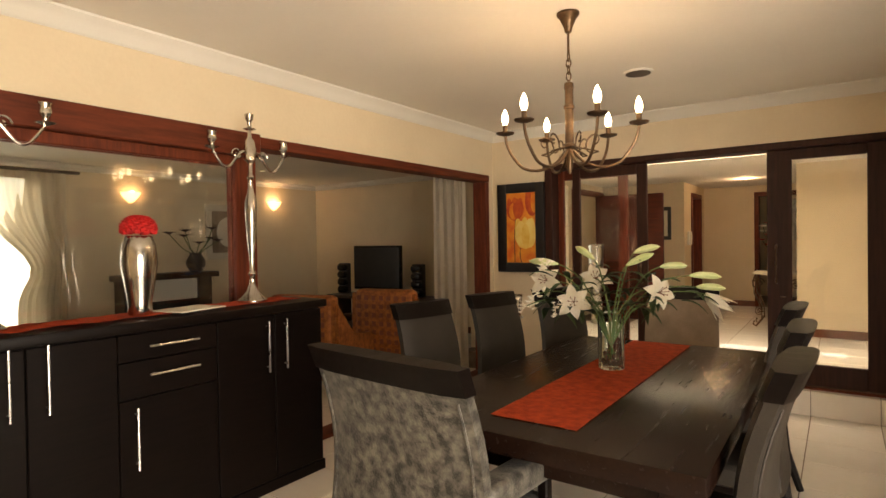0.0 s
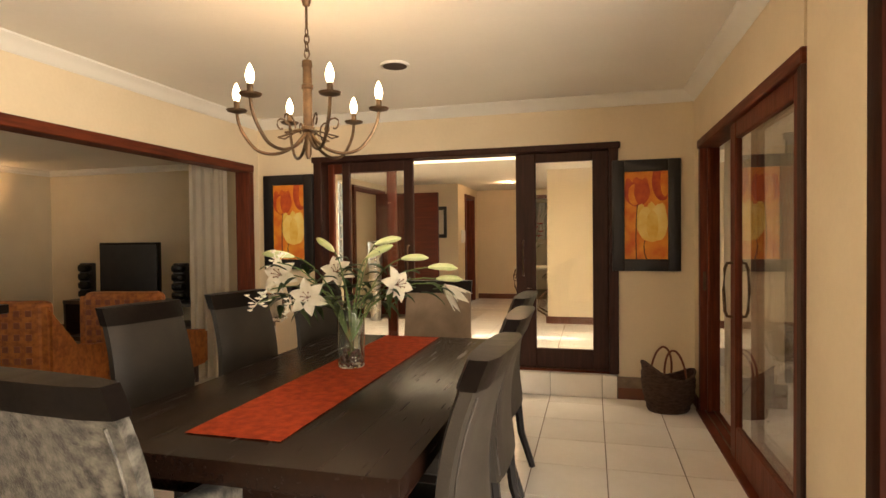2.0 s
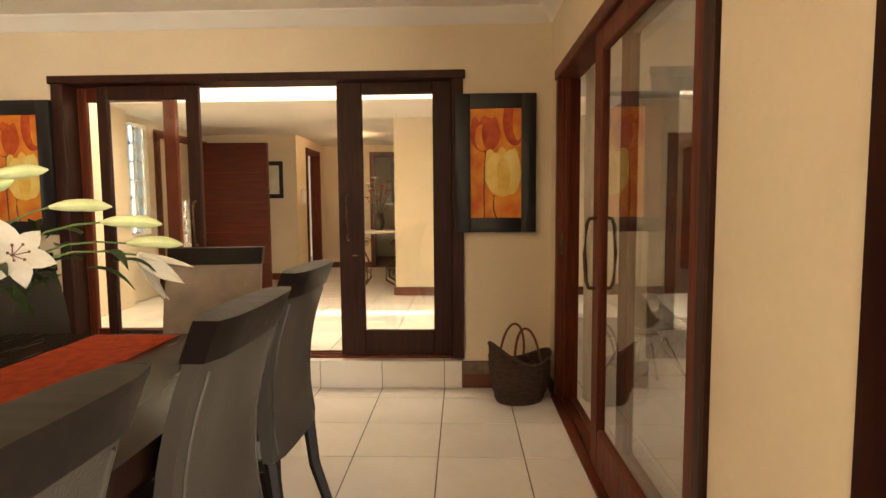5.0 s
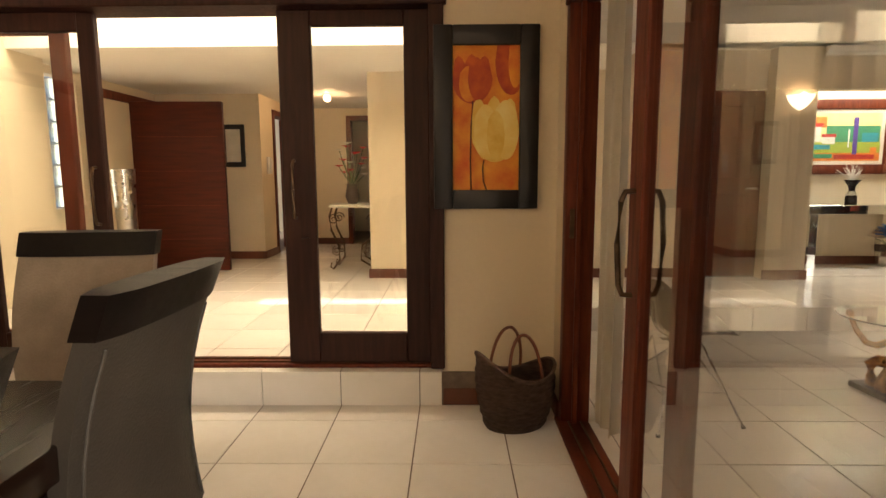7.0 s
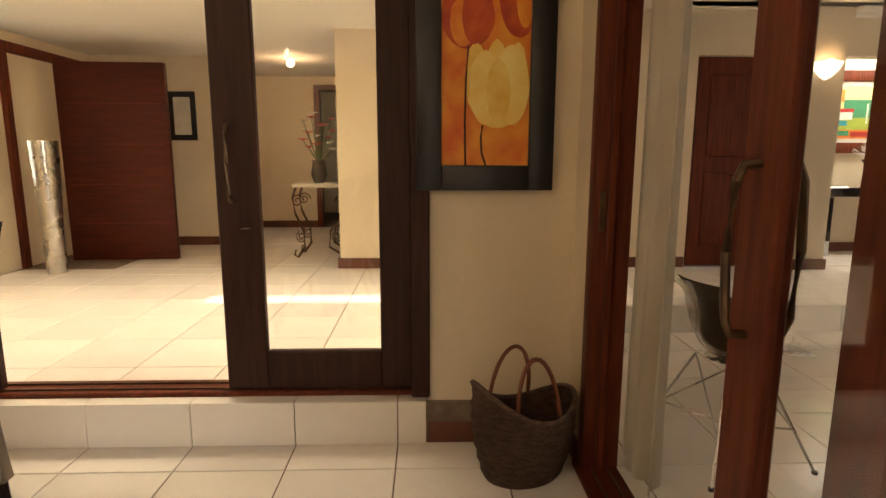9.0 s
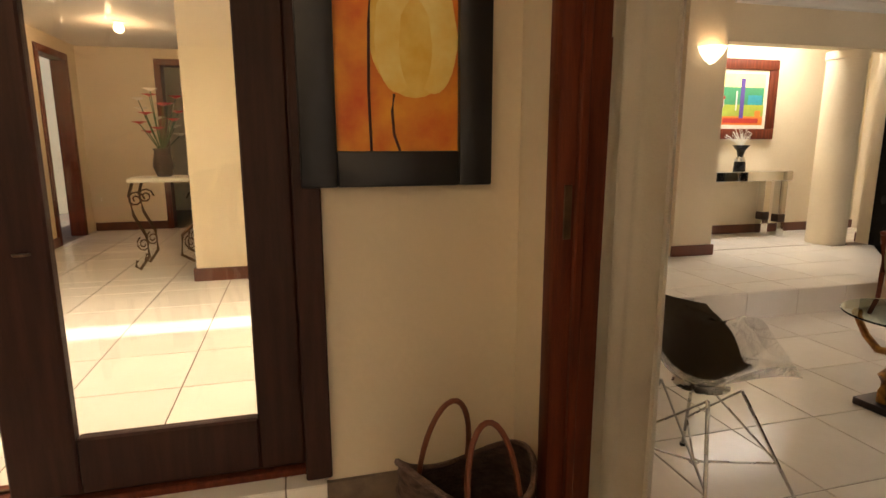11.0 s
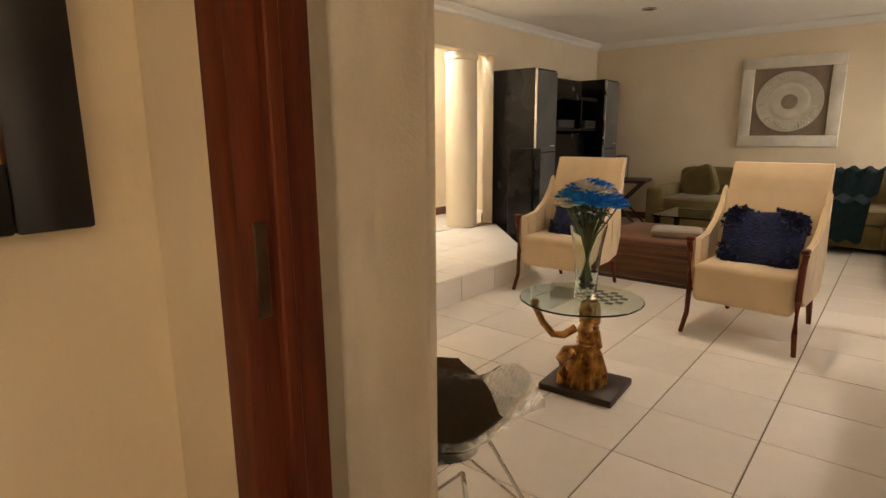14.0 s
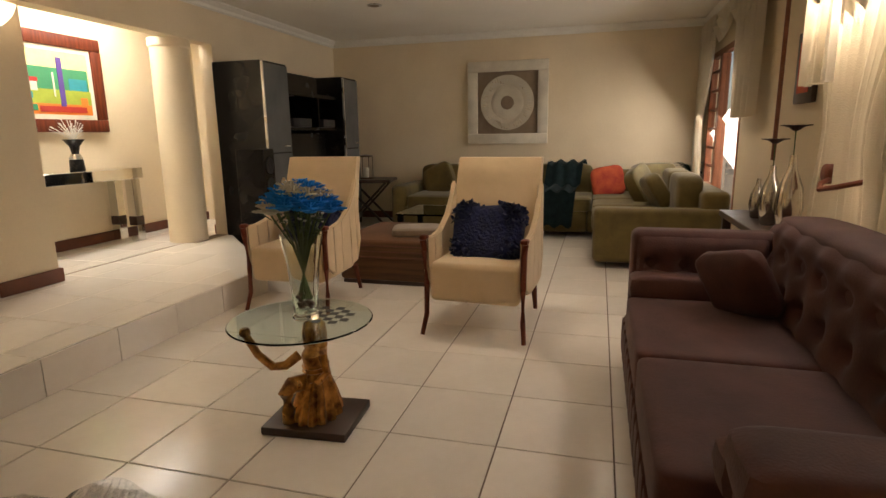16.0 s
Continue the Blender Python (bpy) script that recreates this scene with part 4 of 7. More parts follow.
def tulip_picture(x):
    """A tulip canvas in a black frame on the north wall; x is its centre."""
    t = thing("tulip_picture", (x, 5.352, 1.06), "framed painting of red and yellow tulips on orange", "picture", 0, "tulip pictures")
    W, Hh, b = 0.262, 0.90, 0.095
    part("frame_side", B(-W, -W + b, -0.045, 0, 0, Hh, 0.006, 2), BLACKF, t)
    part("frame_side", B(W - b, W, -0.045, 0, 0, Hh, 0.006, 2), BLACKF, t)
    part("frame_rail", B(-W + b, W - b, -0.0445, 0, 0, b, 0.006, 2), BLACKF, t)
    part("frame_rail", B(-W + b, W - b, -0.0445, 0, Hh - b, Hh, 0.006, 2), BLACKF, t)
    part("canvas", B(-W + b - 0.002, W - b + 0.002, -0.022, -0.006, b - 0.002, Hh - b + 0.002), CANVO, t)

    def shape(name, pts, mat, lift):
        bm = bmesh.new()
        lim = W - b
        vs_ = [bm.verts.new((max(-lim, min(lim, px)), -0.0222 - lift, max(b, min(Hh - b, pz)))) for px, pz in pts]
        f = bm.faces.new(vs_)
        ex = bmesh.ops.extrude_face_region(bm, geom=[f])
        bmesh.ops.translate(bm, vec=(0, 0.0012, 0), verts=[v for v in ex["geom"] if isinstance(v, bmesh.types.BMVert)])
        part(name, bm, mat, t)

    def bloom(name, cx, cz, w, h, mat, lift, tips=3):
        pts = []
        for i in range(15):
            a = math.pi + math.pi * i / 14
            pts.append((cx + w / 2 * math.cos(a), cz + 0.55 * h * math.sin(a)))
        for i in range(1, 12):
            u = i / 12
            pts.append((cx + w / 2 - w * u - 0.02 * w, cz + h * (0.26 + 0.20 * abs(math.sin(u * math.pi * tips)) + 0.08 * math.sin(u * math.pi))))
        shape(name, pts, mat, lift)
    bloom("painted_tulip", -0.068, 0.645, 0.20, 0.22, CANVR, 0.001)
    bloom("painted_tulip", 0.125, 0.73, 0.16, 0.30, CANVR, 0.0009)
    bloom("painted_petal", -0.085, 0.62, 0.10, 0.16, CANVO, 0.0016, 1)
    bloom("painted_petal", -0.045, 0.645, 0.09, 0.19, CANVR, 0.0022, 1)
    bloom("painted_petal", 0.145, 0.72, 0.07, 0.22, CANVO, 0.0016, 1)
    bloom("painted_tulip", 0.046, 0.40, 0.245, 0.30, CANVY, 0.002, 3)
    bloom("painted_petal", 0.10, 0.395, 0.13, 0.27, CANVP, 0.0026, 1)
    bloom("painted_petal", 0.0, 0.385, 0.12, 0.25, CANVP, 0.0024, 1)
    bloom("painted_petal", 0.05, 0.37, 0.09, 0.22, CANVY, 0.0030, 1)
    for pts in ([(-0.066, 0.535), (-0.074, 0.42), (-0.078, 0.25), (-0.074, 0.095)], [(-0.010, 0.245), (-0.016, 0.20), (-0.012, 0.14), (0.004, 0.095)]):
        part("painted_stem", tube(bmesh.new(), [(px, -0.0235, pz) for px, pz in pts], 0.004, 6), CANVD, t)
    return t


tulip_picture(0.622)
tulip_picture(-2.603)

bk = thing("basket", (0.76, 5.12, 0), "brown woven wicker basket with two cane handles", "basket", 20)
bm = bmesh.new()
rows = []
for j in range(15):
    u = j / 14
    r = 0.135 + 0.045 * math.sin(u * 2.2) + 0.006 * (j % 2)
    rows.append([bm.verts.new((r * 1.12 * math.cos(a), r * 0.85 * math.sin(a), 0.30 * u + 0.05 * u * math.cos(2 * a) + 0.04 * u * math.cos(a + 2.8))) for a in [i * math.pi / 18 for i in range(36)]])
for a, b in zip(rows, rows[1:]):
    for i in range(36):
        bm.faces.new((a[i], a[(i + 1) % 36], b[(i + 1) % 36], b[i]))
bm.faces.new(rows[0][::-1])
bmesh.ops.solidify(bm, geom=bm.faces[:], thickness=0.012)
part("body", bm, WICKER, bk)
part("rim", tube(bmesh.new(), [tuple(v) for v in [(0.18 * 1.12 * math.cos(a), 0.18 * 0.85 * math.sin(a), 0.30 + 0.05 * math.cos(2 * a) + 0.04 * math.cos(a + 2.8)) for a in [i * math.pi / 18 for i in range(37)]]], 0.009, 6), WICKER, bk)
for s in (-1, 1):
    part("handle", tube(bmesh.new(), [(0.085 * math.cos(a), s * 0.115 - s * 0.04 * math.sin(a), 0.26 + 0.215 * math.sin(a)) for a in [i * math.pi / 16 for i in range(17)]], 0.008, 8), CANE, bk)

# ---- sitting room things ----
cl = thing("column", (5.50, 8.19, STEP), "round cream plastered column at the recess", "column", kind="structure")
part("shaft", lathe(bmesh.new(), [(0.172, 0), (0.172, 0.9), (0.166, 1.76), (0.178, 1.775), (0.178, 1.842)], (0, 0, 0), 40), PLASTER, cl)

# glass table on a gilded kneeling figure
gt = thing("glass_side_table", (2.93, 5.47, 0), "round glass side table on a gilded kneeling figure", "side table", 4)
part("base_plate", B(-0.15, 0.15, -0.175, 0.175, 0, 0.035, 0.005, 2), BASEDK, gt)
bm = bmesh.new()
seg = 40
rings = []
for r, z, fx, fy, ox in ((0.105, 0.035, 1.1, 0.9, 0), (0.10, 0.07, 1.1, 0.9, 0), (0.082, 0.13, 1.05, 0.9, 0.005), (0.062, 0.18, 1, 0.9, 0.01), (0.05, 0.215, 1, 0.9, 0.01), (0.056, 0.26, 1.1, 0.8, 0.008), (0.06, 0.30, 1.25, 0.75, 0.005), (0.04, 0.325, 1.1, 0.8, 0.005), (0.024, 0.335, 1, 1, 0.005)):
    rib = 0.10 if z < 0.2 else 0.0
    rings.append([bm.verts.new((ox + r * fx * (1 + rib * math.cos(13 * 2 * math.pi * i / seg)) * math.cos(2 * math.pi * i / seg), r * fy * (1 + rib * math.cos(13 * 2 * math.pi * i / seg)) * math.sin(2 * math.pi * i / seg), z)) for i in range(seg)])
for a, b in zip(rings, rings[1:]):
    for i in range(seg):
        bm.faces.new((a[i], a[(i + 1) % seg], b[(i + 1) % seg], b[i]))
bm.faces.new(rings[-1])
puff(bm, (0.005, 0, 0.375), (0.07, 0.062, 0.09), 0.9, None, 14)
lathe(bm, [(0.05, 0.32), (0.052, 0.37), (0.045, 0.41), (0.03, 0.425)], (0.018, 0.0, 0), 16, 0.8, 1.0)
for z in (0.19, 0.225, 0.245):
    lathe(bm, [(0.052, z - 0.006), (0.06, z), (0.052, z + 0.006)], (0.01, 0, 0), 20, 1.05, 0.9)
tube(bm, [(-0.035, 0.045, 0.30), (-0.07, 0.09, 0.265), (-0.10, 0.13, 0.27), (-0.13, 0.17, 0.33), (-0.15, 0.20, 0.405)], 0.021, 8, 0.014)
puff(bm, (-0.153, 0.203, 0.42), (0.04, 0.04, 0.04), 0.9, None, 10)
tube(bm, [(-0.03, -0.05, 0.30), (-0.05, -0.075, 0.24), (-0.075, -0.04, 0.2)], 0.02, 8, 0.015)
tube(bm, [(0.0, 0.03, 0.17), (-0.075, 0.07, 0.185), (-0.115, 0.075, 0.165), (-0.10, 0.075, 0.09), (-0.10, 0.08, 0.04)], 0.036, 10, 0.024)
part("pedestal", bm, GOLD, gt, "antique gilded kneeling figure")
part("tabletop", lathe(bmesh.new(), [(0.0001, 0.440), (0.276, 0.440), (0.280, 0.444), (0.276, 0.449), (0.0001, 0.449)], (-0.03, 0.03, 0), 48), TOPGLASS, gt, "round clear glass top").visible_shadow = False
for i in range(6):
    for j in range(6):
        if (i + j) % 2 and abs(i - 2.5) + abs(j - 2.5) < 4.6:
            part("frosted_square", B(0.03 + (i - 3) * 0.034, 0.03 + (i - 2) * 0.034, -0.06 + (j - 3) * 0.034, -0.06 + (j - 2) * 0.034, 0.4493, 0.4497), GREYG, gt)

fv = thing("flower_vase", (2.91, 5.48, 0.4505), "flared glass vase of blue and white chrysanthemums", "vase")
part("vase", lathe(bmesh.new(), [(0.052, 0), (0.054, 0.006), (0.048, 0.02), (0.052, 0.10), (0.062, 0.22), (0.083, 0.335), (0.080, 0.335), (0.059, 0.22), (0.048, 0.10), (0.044, 0.03), (0.0001, 0.028)], (0, 0, 0), 28), VGLASS, fv).visible_shadow = False
pb = bmesh.new()
for i in range(30):
    a, r = rng.uniform(0, 6.28), 0.028 * math.sqrt(rng.random())
    bmesh.ops.create_icosphere(pb, subdivisions=1, radius=rng.uniform(0.007, 0.012), matrix=Matrix.Translation((r * math.cos(a), r * math.sin(a), 0.04 + rng.random() * 0.06)))
tagged(part("pebbles", pb, PEBBLE, fv, "dark red stones in the vase"), kind="stuff")
blooms = []
for k in range(24):
    a, q = k * 2.4, math.sqrt((k + 0.5) / 24)
    blooms.append((0.118 * q * math.cos(a), 0.118 * q * math.sin(a), 0.51 - 0.085 * q * q, PETAL if k % 3 == 1 else BLUE))
for x, y, z, m in blooms:
    part("stem", tube(bmesh.new(), [(-x * 0.25, -y * 0.25, 0.08), (x * 0.3, y * 0.3, 0.29), (x * 0.8, y * 0.8, z - 0.05), (x, y, z - 0.01)], 0.0035, 6), STEM, fv)
    bm = bmesh.new()
    for ringi, (n, el, ln) in enumerate(((18, -0.1, 0.066), (15, 0.3, 0.058), (12, 0.75, 0.046), (6, 1.25, 0.034))):
        for k in range(n):
            a = 2 * math.pi * k / n + ringi * 0.3
            petal(bm, (x, y, z), (math.cos(a) * math.cos(el), math.sin(a) * math.cos(el), math.sin(el)), (-math.cos(a) * math.sin(el), -math.sin(a) * math.sin(el), math.cos(el)), ln, 0.016, 0.1, 3)
    puff(bm, (x, y, z + 0.004), (0.06, 0.06, 0.035), 1, None, 10)
    part("bloom", bm, m, fv)
bm = bmesh.new()
for k in range(70):
    a, r, z = rng.uniform(0, 6.28), 0.11 * math.sqrt(rng.random()), rng.uniform(0.34, 0.46)
    b0 = Vector((r * math.cos(a) * (z - 0.15) * 4, r * math.sin(a) * (z - 0.15) * 4, z))
    petal(bm, b0, (rng.uniform(-1, 1), rng.uniform(-1, 1), rng.uniform(-0.2, 0.8)), (0, 0, 1), 0.045, 0.014, 0.3, 3)
part("foliage", bm, LEAF, fv)
bm = bmesh.new()
for k in range(60):
    a, r, z = rng.uniform(0, 6.28), 0.10 * math.sqrt(rng.random()), rng.uniform(0.38, 0.49)
    puff(bm, (r * math.cos(a), r * math.sin(a), z), (0.012, 0.012, 0.010), 1, None, 6)
tagged(part("filler_blossom", bm, PETAL, fv, "tiny pale filler blossoms"), kind="stuff")


def armchair(at, rz, label):
    """Faces +y; width 0.6."""
    t = thing("armchair", at, label, "armchair", rz, "cream armchairs")
    for s in (-1, 1):
        part("front_leg", tube(bmesh.new(), [(s * 0.30, 0.33, 0.001), (s * 0.285, 0.29, 0.12), (s * 0.283, 0.285, 0.30), (s * 0.29, 0.30, 0.50), (s * 0.295, 0.30, 0.56)], 0.013, 8, 0.02), MAHOG, t, "dark polished wooden leg running up to the arm")
        part("back_leg", tube(bmesh.new(), [(s * 0.24, -0.36, 0.001), (s * 0.24, -0.28, 0.2)], 0.014, 8, 0.02), MAHOG, t)
        # arm panel sweeping up into the back
        bm = bmesh.new()
        top = [(0.30, 0.575), (0.18, 0.57), (0.05, 0.59), (-0.08, 0.66), (-0.18, 0.76), (-0.24, 0.86)]
        bot = [(0.28, 0.30), (0.17, 0.24), (0.05, 0.24), (-0.10, 0.24), (-0.21, 0.26), (-0.27, 0.40)]
        va = []
        for x in (s * 0.265, s * 0.30):
            va.append(([bm.verts.new((x, y, z)) for y, z in top], [bm.verts.new((x, y, z)) for y, z in bot]))
        for i in range(5):
            for tp, bt in va:
                bm.faces.new((tp[i], tp[i + 1], bt[i + 1], bt[i]))
            bm.faces.new((va[0][0][i], va[0][0][i + 1], va[1][0][i + 1], va[1][0][i]))
            bm.faces.new((va[0][1][i], va[0][1][i + 1], va[1][1][i + 1], va[1][1][i]))
        for i in (0, 5):
            bm.faces.new((va[0][0][i], va[1][0][i], va[1][1][i], va[0][1][i]))
        bmesh.ops.bevel(bm, geom=bm.edges[:], offset=0.008, segments=2, affect="EDGES")
        part("arm", bm, CREAMUP, t)
        part("arm_cap", puff(bmesh.new(), (s * 0.292, 0.295, 0.575), (0.045, 0.06, 0.03), 0.6, None, 12), MAHOG, t)
    part("seat", B(-0.265, 0.265, -0.22, 0.30, 0.20, 0.43, 0.035, 4), CREAMUP, t)
    bm = bmesh.new()
    rows = []
    for j in range(13):
        u = j / 12
        z = 0.36 + 0.64 * u
        yc = -0.20 - 0.16 * u + 0.02 * math.sin(u * 3.14)
        th = 0.055 - 0.02 * u
        wd = 0.285 - 0.015 * u
        bul = 0.012 * (1 if u < 0.72 else 1.4) * math.sin(math.pi * ((u / 0.74) if u < 0.74 else (u - 0.74) / 0.26))
        rows.append([bm.verts.new((x * wd, yc + s * th + s * bul * (1 - x * x), z)) for s, xs in ((1, (-1, -0.94, -0.5, 0, 0.5, 0.94, 1)), (-1, (1, 0.94, 0.5, 0, -0.5, -0.94, -1))) for x in xs])
    for a, b in zip(rows, rows[1:]):
        for i in range(14):
            bm.faces.new((a[i], a[(i + 1) % 14], b[(i + 1) % 14], b[i]))
    bm.faces.new(rows[0][::-1])
    bm.faces.new(rows[-1])
    part("backrest", bm, CREAMUP, t)
    return t


armchair((4.30, 5.03, 0), 86, "cream upholstered high-back armchair with dark wooden legs")
armchair((4.50, 6.36, 0), 91, "cream upholstered high-back armchair beside the raised step")


def fluffy(name, at, size, m, mat, label, parent=None):
    t = bmesh.new()
    puff(t, (0, 0, 0), size, 0.42, None, 26)
    for v in t.verts:
        v.co += v.co.normalized() * 0.02 * noise.noise(v.co * 28)
    r = random.Random(3)
    base = [v.co.copy() for v in t.verts]
    for c in base:
        nrm = Vector((c.x / size[0] ** 2, c.y / size[1] ** 2, c.z / size[2] ** 2)).normalized()
        for k in range(2):
            d = (nrm + Vector((r.uniform(-1, 1), r.uniform(-1, 1), r.uniform(-1, 1))) * 0.9).normalized()
            petal(t, c, d, nrm, 0.035, 0.022, 0.4, 3)
    o = obj(name, t, mat)
    o.matrix_basis = m
    return tagged(o, label, "cushion")


fluffy("cushion", None, (0.43, 0.11, 0.33), pose(4.30, 5.02, 0.565, 20, 0, 86), NAVY, "shaggy navy blue cushion on the armchair")
fluffy("cushion", None, (0.38, 0.11, 0.34), pose(4.52, 6.32, 0.56, 20, 0, 80), NAVY, "shaggy navy blue cushion leaning in the armchair")

# brown tufted sofa


def tufted(bm, o, u, v, nrm, lu, lv, nu, nv, depth=0.028, puffy=0.03):
    """A deep-buttoned face from corner o along u and v, bulging along nrm."""
    o, u, v, nrm = Vector(o), Vector(u), Vector(v), Vector(nrm)
    a, b = nu * 8, nv * 8
    g = []
    for j in range(b + 1):
        row = []
        for i in range(a + 1):
            s, t = i / a, j / b
            gx, gy = s * nu, t * nv
            dmin = 9
            for ky in range(-1, nv + 2):
                for kx in range(-1, nu + 2):
                    px, py = kx + (0.5 if ky % 2 else 0.0), ky
                    if ky in (0,) or py > nv - 0.3:
                        continue
                    dmin = min(dmin, math.hypot(gx - px, gy - py))
            dent = -depth * math.exp(-(dmin / 0.2) ** 2)
            e = min(s, 1 - s) * lu
            f = min(t, 1 - t) * lv
            edge = min(1, e / 0.05) ** 0.5 * min(1, f / 0.06) ** 0.5
            row.append(bm.verts.new(o + u * (s * lu) + v * (t * lv) + nrm * (puffy * edge + dent * edge + 0.012 * math.cos(gx * math.pi * 2) * edge * 0.5)))
        g.append(row)
    for p, q in zip(g, g[1:]):
        for i in range(a):
            bm.faces.new((p[i], p[i + 1], q[i + 1], q[i]))
    return bm


so = thing("sofa", (2.92, 3.79, 0), "brown velvet deep-buttoned sofa along the window wall", "sofa")
part("base", B(-0.95, 0.95, -0.44, 0.45, 0.05, 0.26, 0.025, 3), BROWNVEL, so)
part("back_frame", B(-0.95, 0.95, -0.42, -0.15, 0.2, 0.74, 0.06, 5), BROWNVEL, so)
part("back_tufting", tufted(bmesh.new(), (-0.80, -0.13, 0.36), (1, 0, 0), (0, -0.16, 0.98), (0, 1, 0.15), 1.62, 0.42, 8, 3, 0.065, 0.05), BROWNVEL, so, "deep-buttoned velvet back")
part("back_roll", puff(bmesh.new(), (0, -0.28, 0.74), (1.9, 0.24, 0.10), 0.6, None, 24), BROWNVEL, so)
part("side_panel", B(0.80, 0.95, -0.44, 0.44, 0.2, 0.70, 0.04, 4), BROWNVEL, so)
part("side_tufting", tufted(bmesh.new(), (0.81, 0.42, 0.42), (0, -1, 0), (0, 0, 1), (-1, 0, 0), 0.56, 0.26, 4, 2, 0.05, 0.04), BROWNVEL, so, "deep-buttoned velvet side")
part("arm_roll", puff(bmesh.new(), (0.74, 0.14, 0.455), (0.17, 0.62, 0.13), 0.4, None, 20), BROWNVEL, so)
part("arm", B(-0.95, -0.77, -0.44, 0.33, 0.2, 0.52, 0.05, 4), BROWNVEL, so)
part("arm_roll", puff(bmesh.new(), (-0.86, -0.05, 0.535), (0.21, 0.80, 0.12), 0.35, None, 20), BROWNVEL, so)
part("arm_roll", puff(bmesh.new(), (-0.74, 0.02, 0.47), (0.13, 0.66, 0.11), 0.35, None, 20), BROWNVEL, so)
for x0, x1 in ((-0.72, -0.03), (-0.02, 0.68)):
    part("seat_cushion", puff(bmesh.new(), ((x0 + x1) / 2, 0.16, 0.345), (x1 - x0, 0.60, 0.16), 0.16, None, 36), BROWNVEL, so)
for k in range(16):
    part("skirt_pleat", puff(bmesh.new(), (-0.88 + 0.117 * k, 0.452, 0.16), (0.10, 0.02, 0.18), 0.5, None, 10), BROWNVEL, so)
for sx in (-0.85, 0.85):
    for sy in (-0.36, 0.36):
        part("foot", lathe(bmesh.new(), [(0.025, 0), (0.035, 0.055)], (sx, sy, 0), 12), BASEDK, so)
bm = puff(bmesh.new(), (0, 0, 0), (0.37, 0.13, 0.37), 0.42, None, 32)
for v in bm.verts:
    edge = max(abs(v.co.x), abs(v.co.z)) / 0.185
    v.co.y *= 1.15 - 0.75 * edge ** 4
    v.co.y += 0.010 * math.sin(v.co.x * 42) * (1 if v.co.x > 0.02 else 0.15)
cu = obj("cushion", bm, BROWNVEL)
cu.matrix_basis = pose(3.40, 3.84, 0.55, -24, 14, 40) @ Matrix.Scale(0.8, 4)
tagged(cu, "brown velvet cushion with a pleated edge on the sofa", "cushion")

# olive corner sofa
os_ = thing("corner_sofa", (7.2, 4.9, 0), "large olive green velvet corner sofa against the end wall", "sofa")
for x0, x1, y0, y1 in ((0.15, 1.15, -0.4, 1.75), (-1.25, 0.15, -1.45, -0.5), (0.15, 1.15, -1.45, -0.4)):
    part("base", B(x0, x1, y0, y1, 0.05, 0.30, 0.03, 3), OLIVE, os_)
part("back", B(0.95, 1.18, -1.45, 1.75, 0.2, 0.70, 0.05, 4), OLIVE, os_)
part("back", B(-1.25, 0.95, -1.55, -1.33, 0.2, 0.66, 0.05, 4), OLIVE, os_)
part("arm", B(-1.33, -1.12, -1.5, -0.48, 0.05, 0.52, 0.05, 4), OLIVE, os_)
part("arm", B(0.2, 1.15, 1.72, 1.92, 0.05, 0.55, 0.05, 4), OLIVE, os_)
for y0, y1 in ((-0.45, 0.27), (0.28, 0.99), (1.0, 1.71)):
    part("seat_cushion", puff(bmesh.new(), (0.55, (y0 + y1) / 2, 0.36), (0.84, y1 - y0, 0.17), 0.25, None, 20), OLIVE, os_)
    part("back_cushion", puff(bmesh.new(), (0.90, (y0 + y1) / 2, 0.58), (0.22, y1 - y0, 0.40), 0.35, None, 20), OLIVE, os_)
for x0, x1 in ((-1.1, -0.48), (-0.47, 0.14)):
    part("seat_cushion", puff(bmesh.new(), ((x0 + x1) / 2, -0.88, 0.36), (x1 - x0, 0.84, 0.17), 0.25, None, 20), OLIVE, os_)
    part("back_cushion", puff(bmesh.new(), ((x0 + x1) / 2, -1.26, 0.58), (x1 - x0, 0.22, 0.40), 0.35, None, 20), OLIVE, os_)
part("back_cushion", puff(bmesh.new(), (0.72, -1.12, 0.58), (0.6, 0.25, 0.42), 0.35, Matrix.Rotation(radians(-40), 3, "Z"), 20), OLIVE, os_)
part("corner_seat", puff(bmesh.new(), (0.62, -0.9, 0.36), (0.95, 0.9, 0.17), 0.25, None, 20), OLIVE, os_)


def pillow(at, size, rot, mat, label):
    o = obj("cushion", puff(bmesh.new(), (0, 0, 0), size, 0.45, None, 20), mat)
    o.matrix_basis = pose(*at, *rot)
    return tagged(o, label, "cushion")


